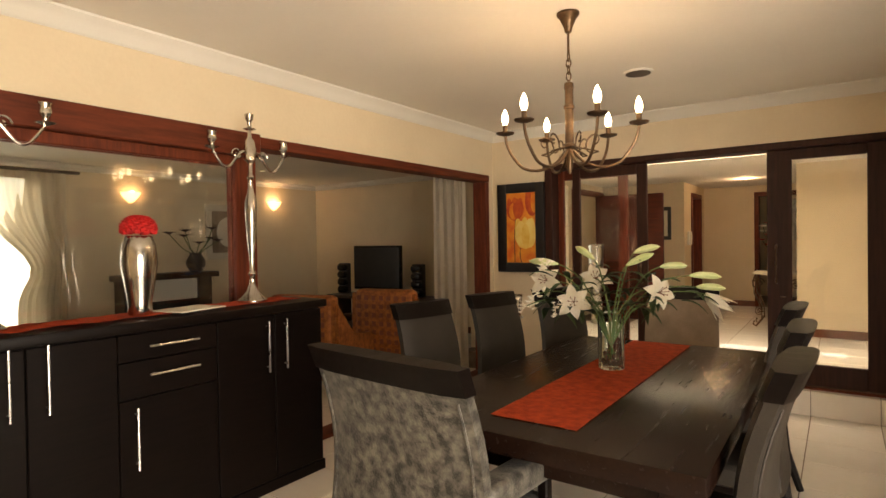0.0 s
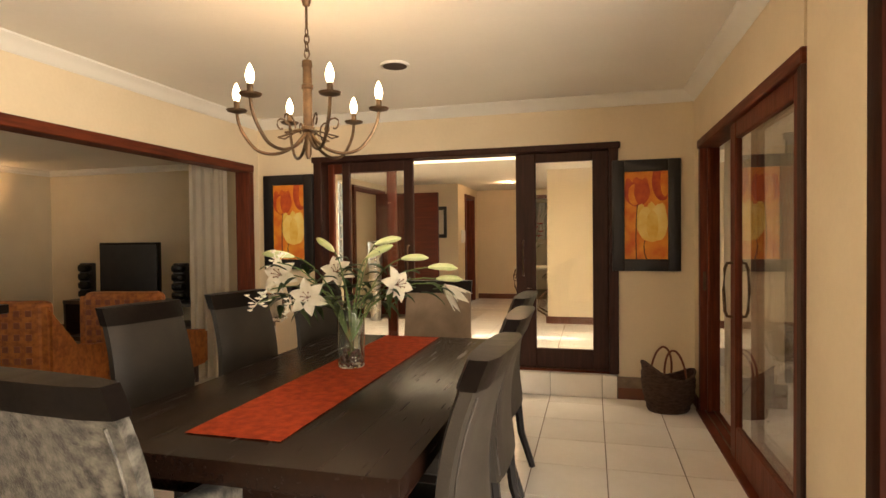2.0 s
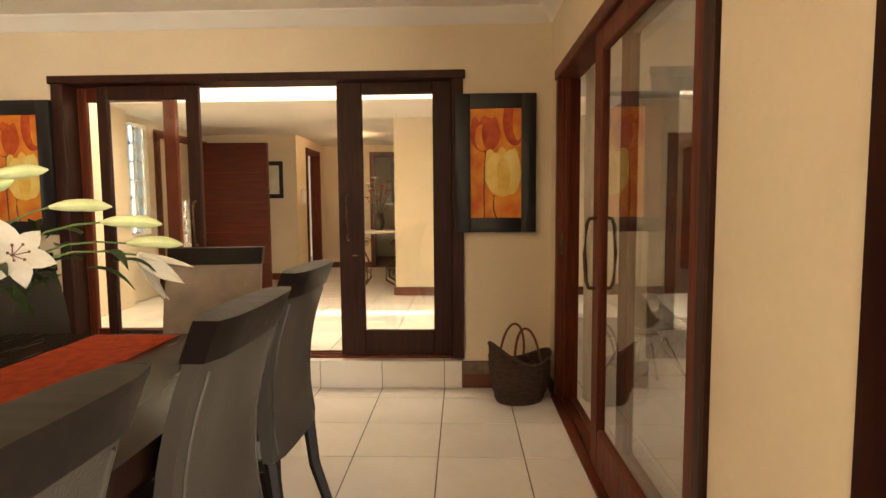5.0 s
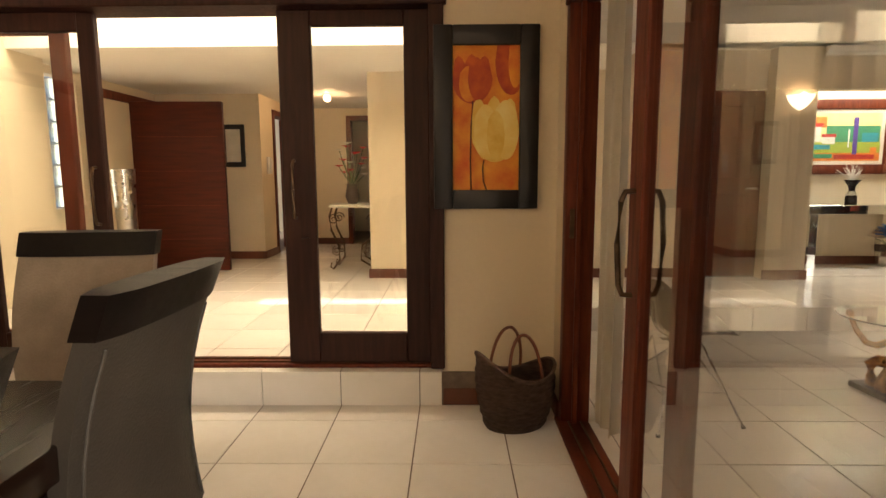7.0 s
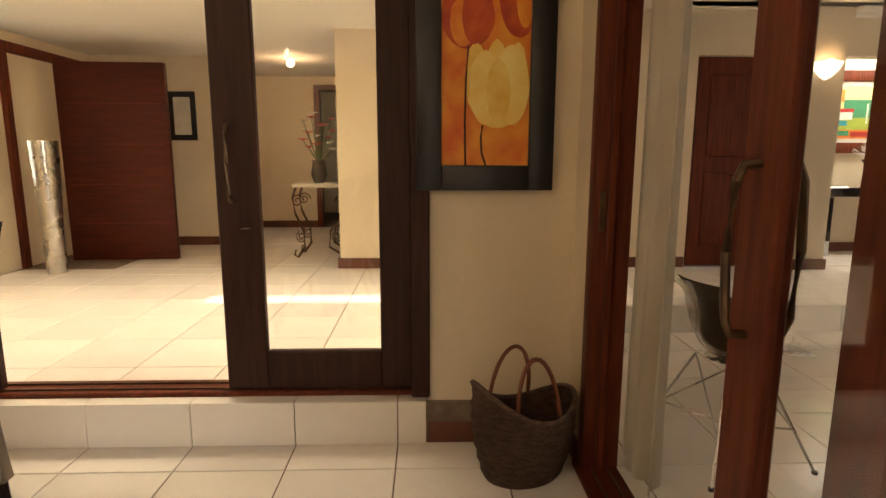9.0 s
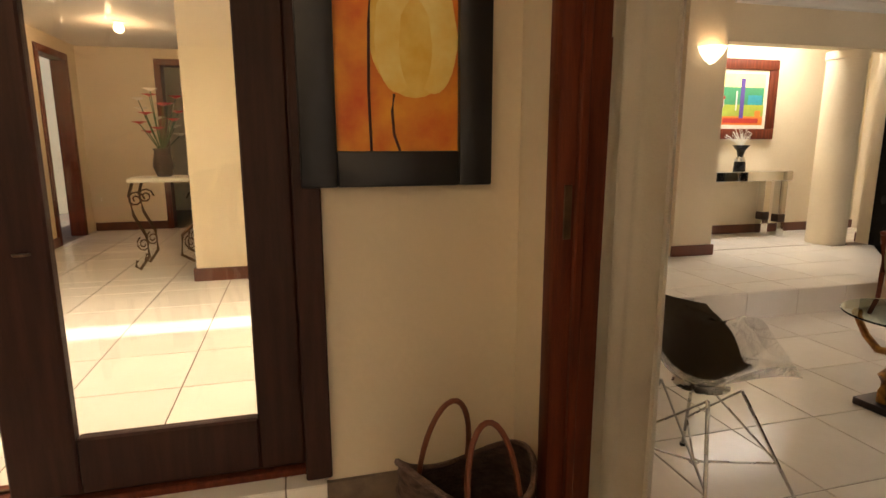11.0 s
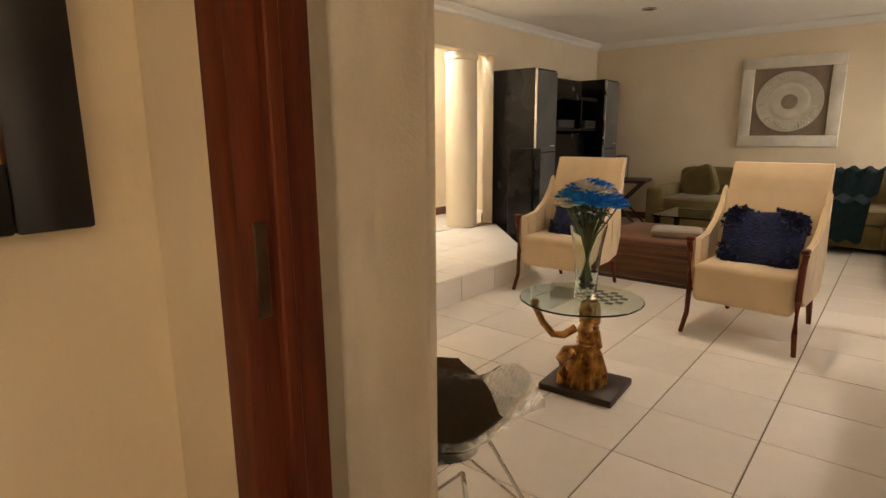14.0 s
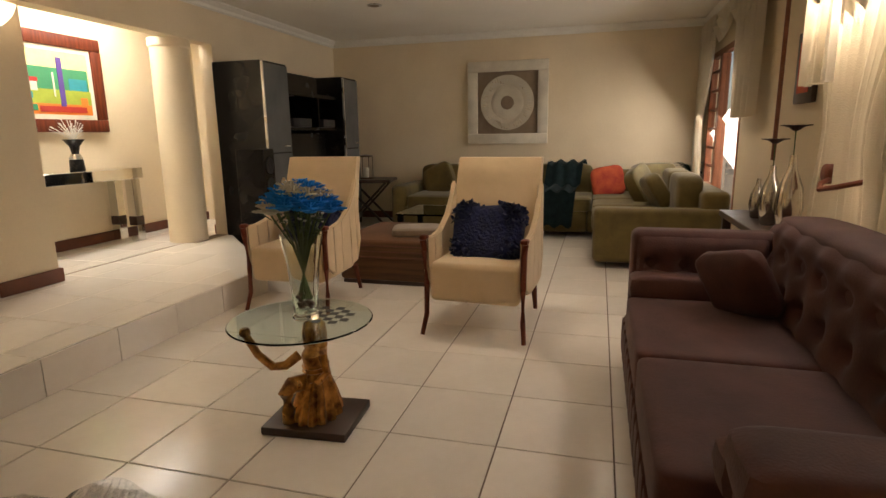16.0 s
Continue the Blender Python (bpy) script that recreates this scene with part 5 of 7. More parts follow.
pillow((7.95, 6.35, 0.58), (0.42, 0.14, 0.40), (15, 25, 80), OLIVE, "olive green cushion on the corner sofa")
pillow((7.86, 4.28, 0.58), (0.38, 0.13, 0.36), (18, 10, 92), ORANGEC, "orange and red patterned cushion on the corner sofa")
pillow((6.75, 3.85, 0.58), (0.52, 0.15, 0.36), (-30, 6, 5), OLIVE, "brown-olive cushion on the corner sofa")
pillow((7.25, 3.95, 0.60), (0.46, 0.15, 0.40), (-25, -15, -20), OLIVE, "olive velvet cushion leaning on the corner sofa")
bm = bmesh.new()
g = []
for j in range(31):
    u = j / 30
    if u < 0.3:
        p = (8.27 - 0.05 * u, 0.46 + u * 0.88)
    elif u < 0.42:
        p = (8.22 - (u - 0.3) * 1.4, 0.74)
    elif u < 0.6:
        p = (8.05 - (u - 0.42) * 0.6, 0.74 - (u - 0.42) * 1.45)
    elif u < 0.8:
        p = (7.93 - (u - 0.6) * 2.9, 0.48)
    else:
        p = (7.33 - (u - 0.8) * 0.2, 0.47 - (u - 0.8) * 1.9)
    if u < 0.3:
        p = (8.40, 0.60 + u * 0.55)
    g.append([bm.verts.new((p[0] - 0.17 + 0.012 * noise.noise(Vector((i, j * 0.4, 2))), 4.50 + 0.42 * (i / 14) + 0.15 * u, p[1] + 0.06 + 0.022 * math.sin(i * 1.3 + j * 0.1))) for i in range(15)])
for a, b in zip(g, g[1:]):
    for i in range(14):
        bm.faces.new((a[i], a[i + 1], b[i + 1], b[i]))
bmesh.ops.solidify(bm, geom=bm.faces[:], thickness=0.015)
tagged(obj("throw", bm, TEAL), "dark teal throw draped over the corner sofa", "throw")

# ottoman chest with striped throw, coffee table, cross-leg table
ot = thing("ottoman", (5.42, 5.85, 0), "brown chest ottoman covered with a striped throw", "ottoman")
part("body", B(-0.44, 0.44, -0.5, 0.5, 0.03, 0.34, 0.03, 3), STRIPE, ot)
part("throw", B(-0.455, 0.455, -0.515, 0.515, 0.20, 0.36, 0.03, 3), STRIPE, ot, "brown and grey striped woven throw")
part("plinth", B(-0.42, 0.42, -0.48, 0.48, 0, 0.03), BASEDK, ot)
for k in range(3):
    part("stripe", B(-0.457, 0.457, -0.518, 0.518, 0.215 + 0.045 * k, 0.23 + 0.045 * k, 0.004, 1), BASEW, ot)
pillow((5.3, 5.8, 0.39), (0.34, 0.40, 0.07), (0, 0, 15), SUEDE, "tan leather cushion lying on the ottoman")
ct = thing("coffee_table", (6.35, 5.75, 0), "low black coffee table with a glass top", "coffee table")
part("tabletop", B(-0.35, 0.35, -0.5, 0.5, 0.40, 0.415, 0.003, 1), TOPGLASS, ct)
part("shelf", B(-0.32, 0.32, -0.47, 0.47, 0.16, 0.19, 0.003, 1), BLACK, ct)
for sx in (-0.31, 0.31):
    for sy in (-0.46, 0.46):
        part("leg", B(sx - 0.025, sx + 0.025, sy - 0.025, sy + 0.025, 0, 0.40, 0.003, 1), BLACK, ct)
for dx, dy, s in ((0.05, 0.2, 0.03), (-0.1, -0.2, 0.04)):
    b = thing("book", (6.35 + dx, 5.75 + dy, 0.19), "book on the coffee table's shelf", "book", 10)
    part("cover", B(-0.11, 0.11, -0.15, 0.15, 0, s, 0.003, 1), BLACKF, b)
    part("pages", B(-0.105, 0.112, -0.145, 0.145, 0.004, s - 0.004), MATT, b)
gl = thing("glass_bowl", (6.3, 5.62, 0.416), "small clear glass bowl on the coffee table", "bowl")
part("bowl", lathe(bmesh.new(), [(0.03, 0), (0.05, 0.02), (0.07, 0.06), (0.066, 0.06), (0.046, 0.024), (0.0001, 0.01)], (0, 0, 0), 20), VGLASS, gl)
bx = thing("card_stand", (6.3, 5.42, 0.416), "small white card standing on the coffee table", "card")
part("card", B(-0.01, 0.01, -0.06, 0.06, 0, 0.16, 0.002, 1), WHITE, bx)
xt = thing("folding_table", (7.85, 7.3, 0), "dark wooden cross-legged tray table", "side table", 10)
part("tray", B(-0.26, 0.26, -0.34, 0.34, 0.56, 0.60, 0.006, 1), BASEDK, xt)
for sx in (-0.22, 0.22):
    for s in (-1, 1):
        part("leg", tube(bmesh.new(), [(sx, s * 0.27, 0.0), (sx, -s * 0.27, 0.56)], 0.016, 6), BASEDK, xt)
ln = thing("lantern", (7.85, 7.32, 0.601), "small metal and glass candle lantern", "lantern")
part("base", lathe(bmesh.new(), [(0.09, 0), (0.09, 0.015)], (0, 0, 0), 20), BRONZE, ln)
part("cap", lathe(bmesh.new(), [(0.09, 0.28), (0.09, 0.295), (0.02, 0.31)], (0, 0, 0), 20), BRONZE, ln)
for k in range(6):
    part("bar", tube(bmesh.new(), [(0.085 * math.cos(k), 0.085 * math.sin(k), 0.01), (0.085 * math.cos(k), 0.085 * math.sin(k), 0.285)], 0.004, 6), BRONZE, ln)
part("candle", lathe(bmesh.new(), [(0.035, 0.016), (0.035, 0.14)], (0, 0, 0), 16), MATT, ln)

# wall unit and speakers
wu = thing("wall_unit", (6.9, 7.72, 0), "tall black wall unit with frosted glass doors", "wall unit")
for x0, x1 in ((-1.09, -0.63), (0.64, 1.08)):
    part("tower", B(x0, x1, -0.25, 0.27, 0.0, 1.86, 0.004, 1), BLACK, wu)
    d = part("door", B(x0 + 0.01, x1 - 0.01, -0.268, -0.251, 1.0, 1.84, 0.002, 1), GREYG, wu, "frosted grey glass door")
    part("door_edge", B(x0 + 0.002, x0 + 0.02, -0.274, -0.252, 0.08, 1.85, 0.002, 1), STEEL, d)
    part("door", B(x0 + 0.022, x1 - 0.01, -0.268, -0.251, 0.08, 0.99, 0.002, 1), GREYG, wu, "frosted grey glass door")
    part("handle", tube(bmesh.new(), [(x0 + 0.3, -0.275, 1.06), (x0 + 0.4, -0.275, 1.06)], 0.006, 6), STEEL, d)
part("low_cabinet", B(-0.63, 0.64, -0.25, 0.27, 0, 0.55, 0.004, 1), BLACK, wu)
part("back_panel", B(-0.63, 0.64, 0.22, 0.27, 0.55, 1.60), BLACK, wu)
part("shelf", B(-0.63, 0.64, -0.20, 0.22, 1.22, 1.25, 0.002, 1), BLACK, wu)
part("shelf", B(-0.63, 0.64, -0.20, 0.22, 1.58, 1.62, 0.002, 1), BLACK, wu)
part("top_box", B(-0.60, 0.1, -0.20, 0.22, 1.62, 1.80, 0.003, 1), BLACK, wu)
part("divider", B(0.1, 0.13, -0.2, 0.22, 1.25, 1.58), BLACK, wu)
tv = thing("television", (6.9, 7.68, 0.55), "black flat television on the wall unit", "television")
part("screen", B(-0.5, 0.5, -0.03, 0.02, 0.06, 0.64, 0.006, 1), BLACK, tv)
part("stand", B(-0.2, 0.2, -0.1, 0.1, 0, 0.06, 0.004, 1), BLACKF, tv)
for z, wd, x in ((1.255, 0.4, 6.62), (1.255, 0.3, 7.25)):
    pl = thing("media_player", (x, 7.65, z), "black hi-fi box on the wall unit", "hi-fi")
    part("case", B(-wd / 2, wd / 2, -0.14, 0.14, 0, 0.09, 0.004, 1), BLACKF, pl)
    part("display", B(-0.08, 0.08, -0.143, -0.14, 0.03, 0.06), GREYG, pl)
for x, y in ((5.47, 7.37), (8.2, 7.75)):
    sp = thing("loudspeaker", (x, y, 0), "tall black floor-standing loudspeaker", "loudspeaker", 8)
    part("cabinet", B(-0.11, 0.11, -0.13, 0.13, 0.0, 1.05, 0.006, 1), BLACK, sp)
    for z in (0.9, 0.72, 0.5):
        part("driver", lathe(bmesh.new(), [(0.07, 0), (0.075, 0.006), (0.05, 0.004), (0.02, -0.004), (0.0001, 0.002)], (0, 0, 0), 20), BLACKF, sp).matrix_basis = pose(0, -0.131, z, 90)

rv = thing("red_flower_vase", (8.2, 7.72, 1.051), "dark vase of deep red flowers on the far loudspeaker", "vase")
part("vase", lathe(bmesh.new(), [(0.035, 0), (0.05, 0.05), (0.03, 0.13), (0.038, 0.16), (0.032, 0.16)], (0, 0, 0), 18), BASEDK, rv)
for k in range(9):
    a, q = k * 2.4, 0.03 + 0.01 * k
    tip = Vector((q * math.cos(a), q * math.sin(a), 0.33 - 0.012 * k))
    part("stem", tube(bmesh.new(), [(0, 0, 0.1), (tip.x * 0.4, tip.y * 0.4, 0.2), tuple(tip)], 0.003, 5), STEM, rv)
    bm = bmesh.new()
    for m in range(7):
        petal(bm, tip, (math.cos(m * 0.9), math.sin(m * 0.9), 0.6), (0, 0, 1), 0.05, 0.04, 0.3, 3)
    part("flower", bm, REDROSE, rv)

# end wall plate picture
pp = thing("plate_picture", (8.448, 5.56, 1.02), "large pale framed silver plate on a taupe mount", "picture")
for y0, y1, z0, z1 in ((-0.52, 0.52, 0, 0.13), (-0.52, 0.52, 0.91, 1.04), (-0.52, -0.39, 0.13, 0.91), (0.39, 0.52, 0.13, 0.91)):
    part("frame_bar", B(-0.05, 0, y0, y1, z0, z1, 0.01, 2), MATT, pp)
part("mount", B(-0.02, -0.005, -0.39, 0.39, 0.13, 0.91), TAUPE, pp)
o = part("plate", lathe(bmesh.new(), [(0.0001, 0.012), (0.12, 0.012), (0.16, 0.02), (0.20, 0.022), (0.21, 0.016), (0.33, 0.03), (0.345, 0.03), (0.345, 0.02), (0.2, 0.0), (0.0001, 0)], (0, 0, 0), 48), PEWTER, pp, "round silver-white ribbed plate")
o.matrix_basis = pose(-0.022, 0, 0.52, 0, -90, 0)
for k in range(60):
    a = k * math.pi / 30
    o = part("plate_rib", puff(bmesh.new(), (0.29 * math.cos(a), 0.29 * math.sin(a), 0.03), (0.09, 0.011, 0.010), 0.8, Matrix.Rotation(a, 3, "Z"), 8), STEEL, pp)
    o.matrix_basis = pose(-0.022, 0, 0.52, 0, -90, 0)
o = part("plate_centre", lathe(bmesh.new(), [(0.0001, 0.02), (0.07, 0.02), (0.09, 0.01)], (0, 0, 0), 24), TAUPE, pp)
o.matrix_basis = pose(-0.022, 0, 0.52, 0, -90, 0)

# recess: console, art, vase
cs = thing("console_table", (4.95, 8.76, STEP), "mirrored silver console table against the wall", "console table")
part("tabletop", B(-0.60, 0.50, -0.16, 0.17, 0.60, 0.70, 0.004, 1), MIRROR, cs)
for x in (-0.53, 0.42):
    for y in (-0.10, 0.11):
        part("leg", B(x - 0.045, x + 0.045, y - 0.045, y + 0.045, 0.24, 0.60, 0.003, 1), MIRROR, cs)
        part("leg_band", B(x - 0.047, x + 0.047, y - 0.047, y + 0.047, 0.16, 0.24, 0.003, 1), BASEDK, cs)
        part("leg_foot", B(x - 0.045, x + 0.045, y - 0.045, y + 0.045, 0, 0.16, 0.003, 1), MIRROR, cs)
ar = thing("village_painting", (4.87, 8.945, 1.22), "colourful village painting in a wide mahogany frame", "picture")
for x0, x1, z0, z1 in ((-0.56, 0.56, 0, 0.11), (-0.56, 0.56, 0.72, 0.83), (-0.56, -0.45, 0.11, 0.72), (0.45, 0.56, 0.11, 0.72)):
    part("frame_bar", B(x0, x1, -0.05, 0, z0, z1, 0.01, 2), MAHOG, ar)
part("mount", B(-0.45, 0.45, -0.03, -0.01, 0.11, 0.72), MATT, ar)
PAINTS = {k: surf("paint_" + k, c, None, 9, 0.5, 0.3, fine=40) for k, c in dict(sky=(0.80, 0.72, 0.30), green=(0.05, 0.26, 0.12), lime=(0.35, 0.42, 0.05), orange=(0.75, 0.22, 0.03), red=(0.45, 0.03, 0.02), violet=(0.10, 0.05, 0.28), white=(0.78, 0.74, 0.64), teal=(0.03, 0.28, 0.34)).items()}
for name, k, x0, x1, z0, z1, l in (("sky", "sky", -0.41, 0.41, 0.40, 0.68, 0), ("hill", "green", -0.2, 0.40, 0.34, 0.54, 1), ("field", "lime", -0.41, 0.41, 0.24, 0.36, 2), ("field", "orange", -0.41, 0.41, 0.15, 0.25, 0), ("tree", "orange", -0.36, -0.2, 0.52, 0.64, 2),
                               ("house", "white", -0.40, -0.26, 0.36, 0.54, 3), ("house", "white", -0.24, -0.10, 0.34, 0.42, 3), ("roof", "red", -0.41, -0.24, 0.53, 0.57, 4), ("roof", "red", -0.25, -0.09, 0.415, 0.45, 4), ("tower", "violet", 0.10, 0.15, 0.22, 0.63, 5), ("tower", "white", 0.045, 0.06, 0.30, 0.50, 5),
                               ("pond", "teal", -0.38, -0.15, 0.28, 0.33, 4), ("bush", "red", -0.1, 0.35, 0.17, 0.22, 4), ("bank", "green", -0.38, -0.12, 0.18, 0.23, 4), ("shore", "teal", 0.2, 0.38, 0.36, 0.46, 3), ("tree", "orange", 0.3, 0.37, 0.24, 0.3, 4)):
    part("painted_" + name, B(x0, x1, -0.031 - 0.001 * l, -0.0305, z0, z1, 0.0004 if l else 0, 1), PAINTS[k], ar)
bv = thing("black_vase", (4.90, 8.76, STEP + 0.701), "black waisted vase with silvery twigs on the console", "vase")
part("vase", lathe(bmesh.new(), [(0.06, 0), (0.06, 0.02), (0.055, 0.09), (0.028, 0.15), (0.04, 0.21), (0.085, 0.27), (0.08, 0.27), (0.03, 0.21)], (0, 0, 0), 24), BLACK, bv)
part("band", lathe(bmesh.new(), [(0.05, 0.12), (0.056, 0.10), (0.036, 0.145)], (0, 0, 0), 24), STEEL, bv)
bm = bmesh.new()
for k in range(46):
    a, l, e = rng.uniform(0, 6.28), rng.uniform(0.10, 0.2), rng.uniform(0.5, 1.4)
    p = Vector((0, 0, 0.25))
    q = p + l * Vector((math.cos(a) * math.cos(e), math.sin(a) * math.cos(e), math.sin(e)))
    tube(bm, [p, p.lerp(q, 0.5) + Vector((0, 0, 0.01)), q], 0.002, 4)
    puff(bm, q, (0.012, 0.012, 0.012), 1, None, 6)
part("twigs", bm, WHITE, bv, "spray of silvery beaded twigs")


def sconce(at, rz, label, watts, mat=None):
    s = thing("wall_sconce", at, label, "wall lamp", rz)
    bm = bmesh.new()
    rings = []
    for r, z in ((0.01, -0.10), (0.05, -0.07), (0.09, -0.02), (0.115, 0.04)):
        rings.append([bm.verts.new((r * 1.15 * math.cos(a), -r * math.sin(a), z)) for a in [i * math.pi / 14 for i in range(15)]])
    for a, b in zip(rings, rings[1:]):
        for i in range(14):
            bm.faces.new((a[i], a[i + 1], b[i + 1], b[i]))
    bmesh.ops.solidify(bm, geom=bm.faces[:], thickness=0.005)
    part("shade", bm, mat or SHADEG, s, "half-bowl uplighter shade").visible_shadow = False
    part("wall_plate", B(-0.05, 0.05, -0.012, 0, -0.09, 0.03, 0.004, 1), WHITE, s)
    m = pose(*at, 0, 0, rz) @ Vector((0, -0.06, 0.03))
    bulb("sconce_light", m, watts, WARM, 0.03)


sconce((3.78, 7.978, 1.93), 0, "small white triangular wall uplighter on the pier", 0.8, SHADEW)
sconce((-7.79, 6.3, 2.05), 90, "half-bowl wall uplighter glowing warmly", 2.8)
sconce((-7.79, 3.95, 2.07), 90, "half-bowl wall uplighter glowing warmly", 2.2)

# clear shell chair with wire legs
ec = thing("shell_chair", (1.60, 5.25, 0), "clear acrylic shell chair with a brown pad on wire legs", "chair", -78)
def shell_line(u):
    """Middle of the seat shell, front edge to back top: y, z, half width, height of the rim."""
    bend = 1 / (1 + math.exp(-(u - 0.58) * 13))
    y = 0.22 - 0.62 * u * (1 - 0.30 * bend)
    z = 0.415 + 0.02 * (1 - u) ** 4 + 0.62 * max(0, u - 0.5) * bend
    return y, z, 0.20 + 0.05 * math.sin(math.pi * min(1, u * 1.1)) - 0.03 * u ** 3, 0.45 + 0.25 * math.sin(0.5 * math.pi * min(1, u * 1.25)) ** 1.3


bm = bmesh.new()
g = []
for j in range(29):
    u = j / 28
    y, z, hw, rim = shell_line(u)
    g.append([bm.verts.new((s * hw, y + 0.05 * s * s * u, z + max(0, rim - z) * abs(s) ** 2.4 - 0.03 * max(0, u - 0.85) / 0.15 * s * s)) for s in [-1 + i / 12 for i in range(25)]])
for a, b in zip(g, g[1:]):
    for i in range(24):
        bm.faces.new((a[i], a[i + 1], b[i + 1], b[i]))
bmesh.ops.solidify(bm, geom=bm.faces[:], thickness=0.003)
part("shell", bm, ACRYL, ec, "clear acrylic seat shell").visible_shadow = False
bm = bmesh.new()
g = []
for j in range(21):
    u = 0.97 - 0.57 * j / 20
    y, z, hw, rim = shell_line(u)
    g.append([bm.verts.new((t * 0.72 * hw, y + 0.05 * t * t * u * 0.5 + 0.006, z + 0.022 + max(0, rim - z) * abs(0.72 * t) ** 2.4)) for t in [-1 + i / 6 for i in range(13)]])
for a, b in zip(g, g[1:]):
    for i in range(12):
        bm.faces.new((a[i], a[i + 1], b[i + 1], b[i]))
bmesh.ops.solidify(bm, geom=bm.faces[:], thickness=0.018)
part("pad", bm, PAD, ec, "brown fabric pad over back and seat")
part("hub", lathe(bmesh.new(), [(0.05, 0.385), (0.09, 0.40), (0.05, 0.412)], (0, 0, 0), 16), STEEL, ec)
for sx in (-1, 1):
    for sy in (-1, 1):
        part("leg", tube(bmesh.new(), [(sx * 0.23, sy * 0.23, 0.006), (sx * 0.09, sy * 0.08, 0.395)], 0.006, 6), STEEL, ec)
        part("strut", tube(bmesh.new(), [(sx * 0.175, sy * 0.17, 0.16), (0, 0, 0.12)], 0.004, 6), STEEL, ec)
        part("strut", tube(bmesh.new(), [(sx * 0.175, sy * 0.17, 0.16), (-sx * 0.09, sy * 0.08, 0.395)], 0.004, 6), STEEL, ec)
        part("foot", lathe(bmesh.new(), [(0.011, 0), (0.011, 0.012)], (sx * 0.231, sy * 0.231, 0), 10), BLACKF, ec)
part("strut_hub", puff(bmesh.new(), (0, 0, 0.12), (0.03, 0.03, 0.02), 0.8, None, 10), STEEL, ec)


# curtains
def hang(name, path, z0, z1, amp, waves, label, gather=None, seed=1, mat=CURTAIN, n=90):
    return tagged(obj(name, drape(bmesh.new(), path, z0, z1, amp, waves, 0.004, gather, n, 18, seed), mat), label, "curtain")


hang("curtain", ((1.172, 5.215), (1.195, 4.915)), 0.02, 2.2, 0.032, 1.7, "bunched cream curtain beside the sliding door", None, 2)


def tied(side, k=0.32):
    """Gathers towards u = side at the height of the tie-back."""
    def f(u, h):
        c = math.exp(-((h - 0.52) / 0.22) ** 2) * (1 - k) if h < 0.52 else (1 - k) * (0.75 + 0.25 * math.exp(-((h - 0.52) / 0.1) ** 2))
        return u + (side - u) * c
    return f


def valance(x0, x1, z, drop, swags):
    bm = bmesh.new()
    n = 60
    g = []
    for j in range(9):
        v = j / 8
        g.append([bm.verts.new((x0 + (x1 - x0) * i / n, 3.27 + 0.03 * math.sin(v * 14 + math.sin(i / n * swags * 6.28)) * v + 0.03 * v, z - v * drop * (0.45 + 0.55 * abs(math.sin(i / n * swags * math.pi))))) for i in range(n + 1)])
    for a, b in zip(g, g[1:]):
        for i in range(n):
            bm.faces.new((a[i], a[i + 1], b[i + 1], b[i]))
    bmesh.ops.solidify(bm, geom=bm.faces[:], thickness=0.005)
    tagged(obj("valance", bm, CURTAIN), "cream swagged window valance", "valance")


hang("curtain", ((8.38, 3.30), (7.55, 3.30)), 0.03, 2.3, 0.028, 7, "cream curtain tied back at the far window", tied(0.0), 3)
hang("curtain", ((5.75, 3.30), (6.5, 3.30)), 1.25, 2.32, 0.035, 4, "cream curtain tail beside the window", None, 5)
valance(5.9, 8.35, 2.33, 0.36, 3)
hang("curtain", ((4.52, 3.31), (3.02, 3.31)), 0.03, 2.3, 0.03, 11, "cream curtain tied back with a cord", tied(0.33, 0.45), 4)
hang("sheer_curtain", ((2.7, 3.25), (4.45, 3.25)), 0.03, 2.3, 0.012, 22, "thin pale net curtain over the window", None, 9, SHEER)
hang("curtain", ((2.75, 3.32), (3.6, 3.32)), 0.03, 2.3, 0.035, 5, "cream curtain at the window behind the sofa", None, 6)
hang("curtain", ((4.42, 3.40), (4.02, 3.40)), 1.36, 2.34, 0.03, 3, "cream gathered curtain tail", None, 8)
valance(2.7, 4.5, 2.34, 0.4, 2)
tbk = thing("tieback", (3.93, 3.37, 0.9), "twisted cord curtain tie-back with a rosette", "tie-back")
part("cord", tube(bmesh.new(), [(0.12, -0.05, 0.03), (0.06, 0.03, 0.0), (-0.02, 0.06, -0.02), (-0.12, 0.03, 0.0), (-0.18, -0.06, 0.03)], 0.012, 8), CANE, tbk)
part("rosette", puff(bmesh.new(), (0.13, -0.02, 0.04), (0.09, 0.05, 0.10), 0.8, None, 14), CANE, tbk)
tagged(obj("curtain_pole", tube(bmesh.new(), [(5.22, 3.28, 2.36), (5.22, 3.28, 0.95)], 0.014, 8), CANE), "brown cord hanging beside the window", "cord")


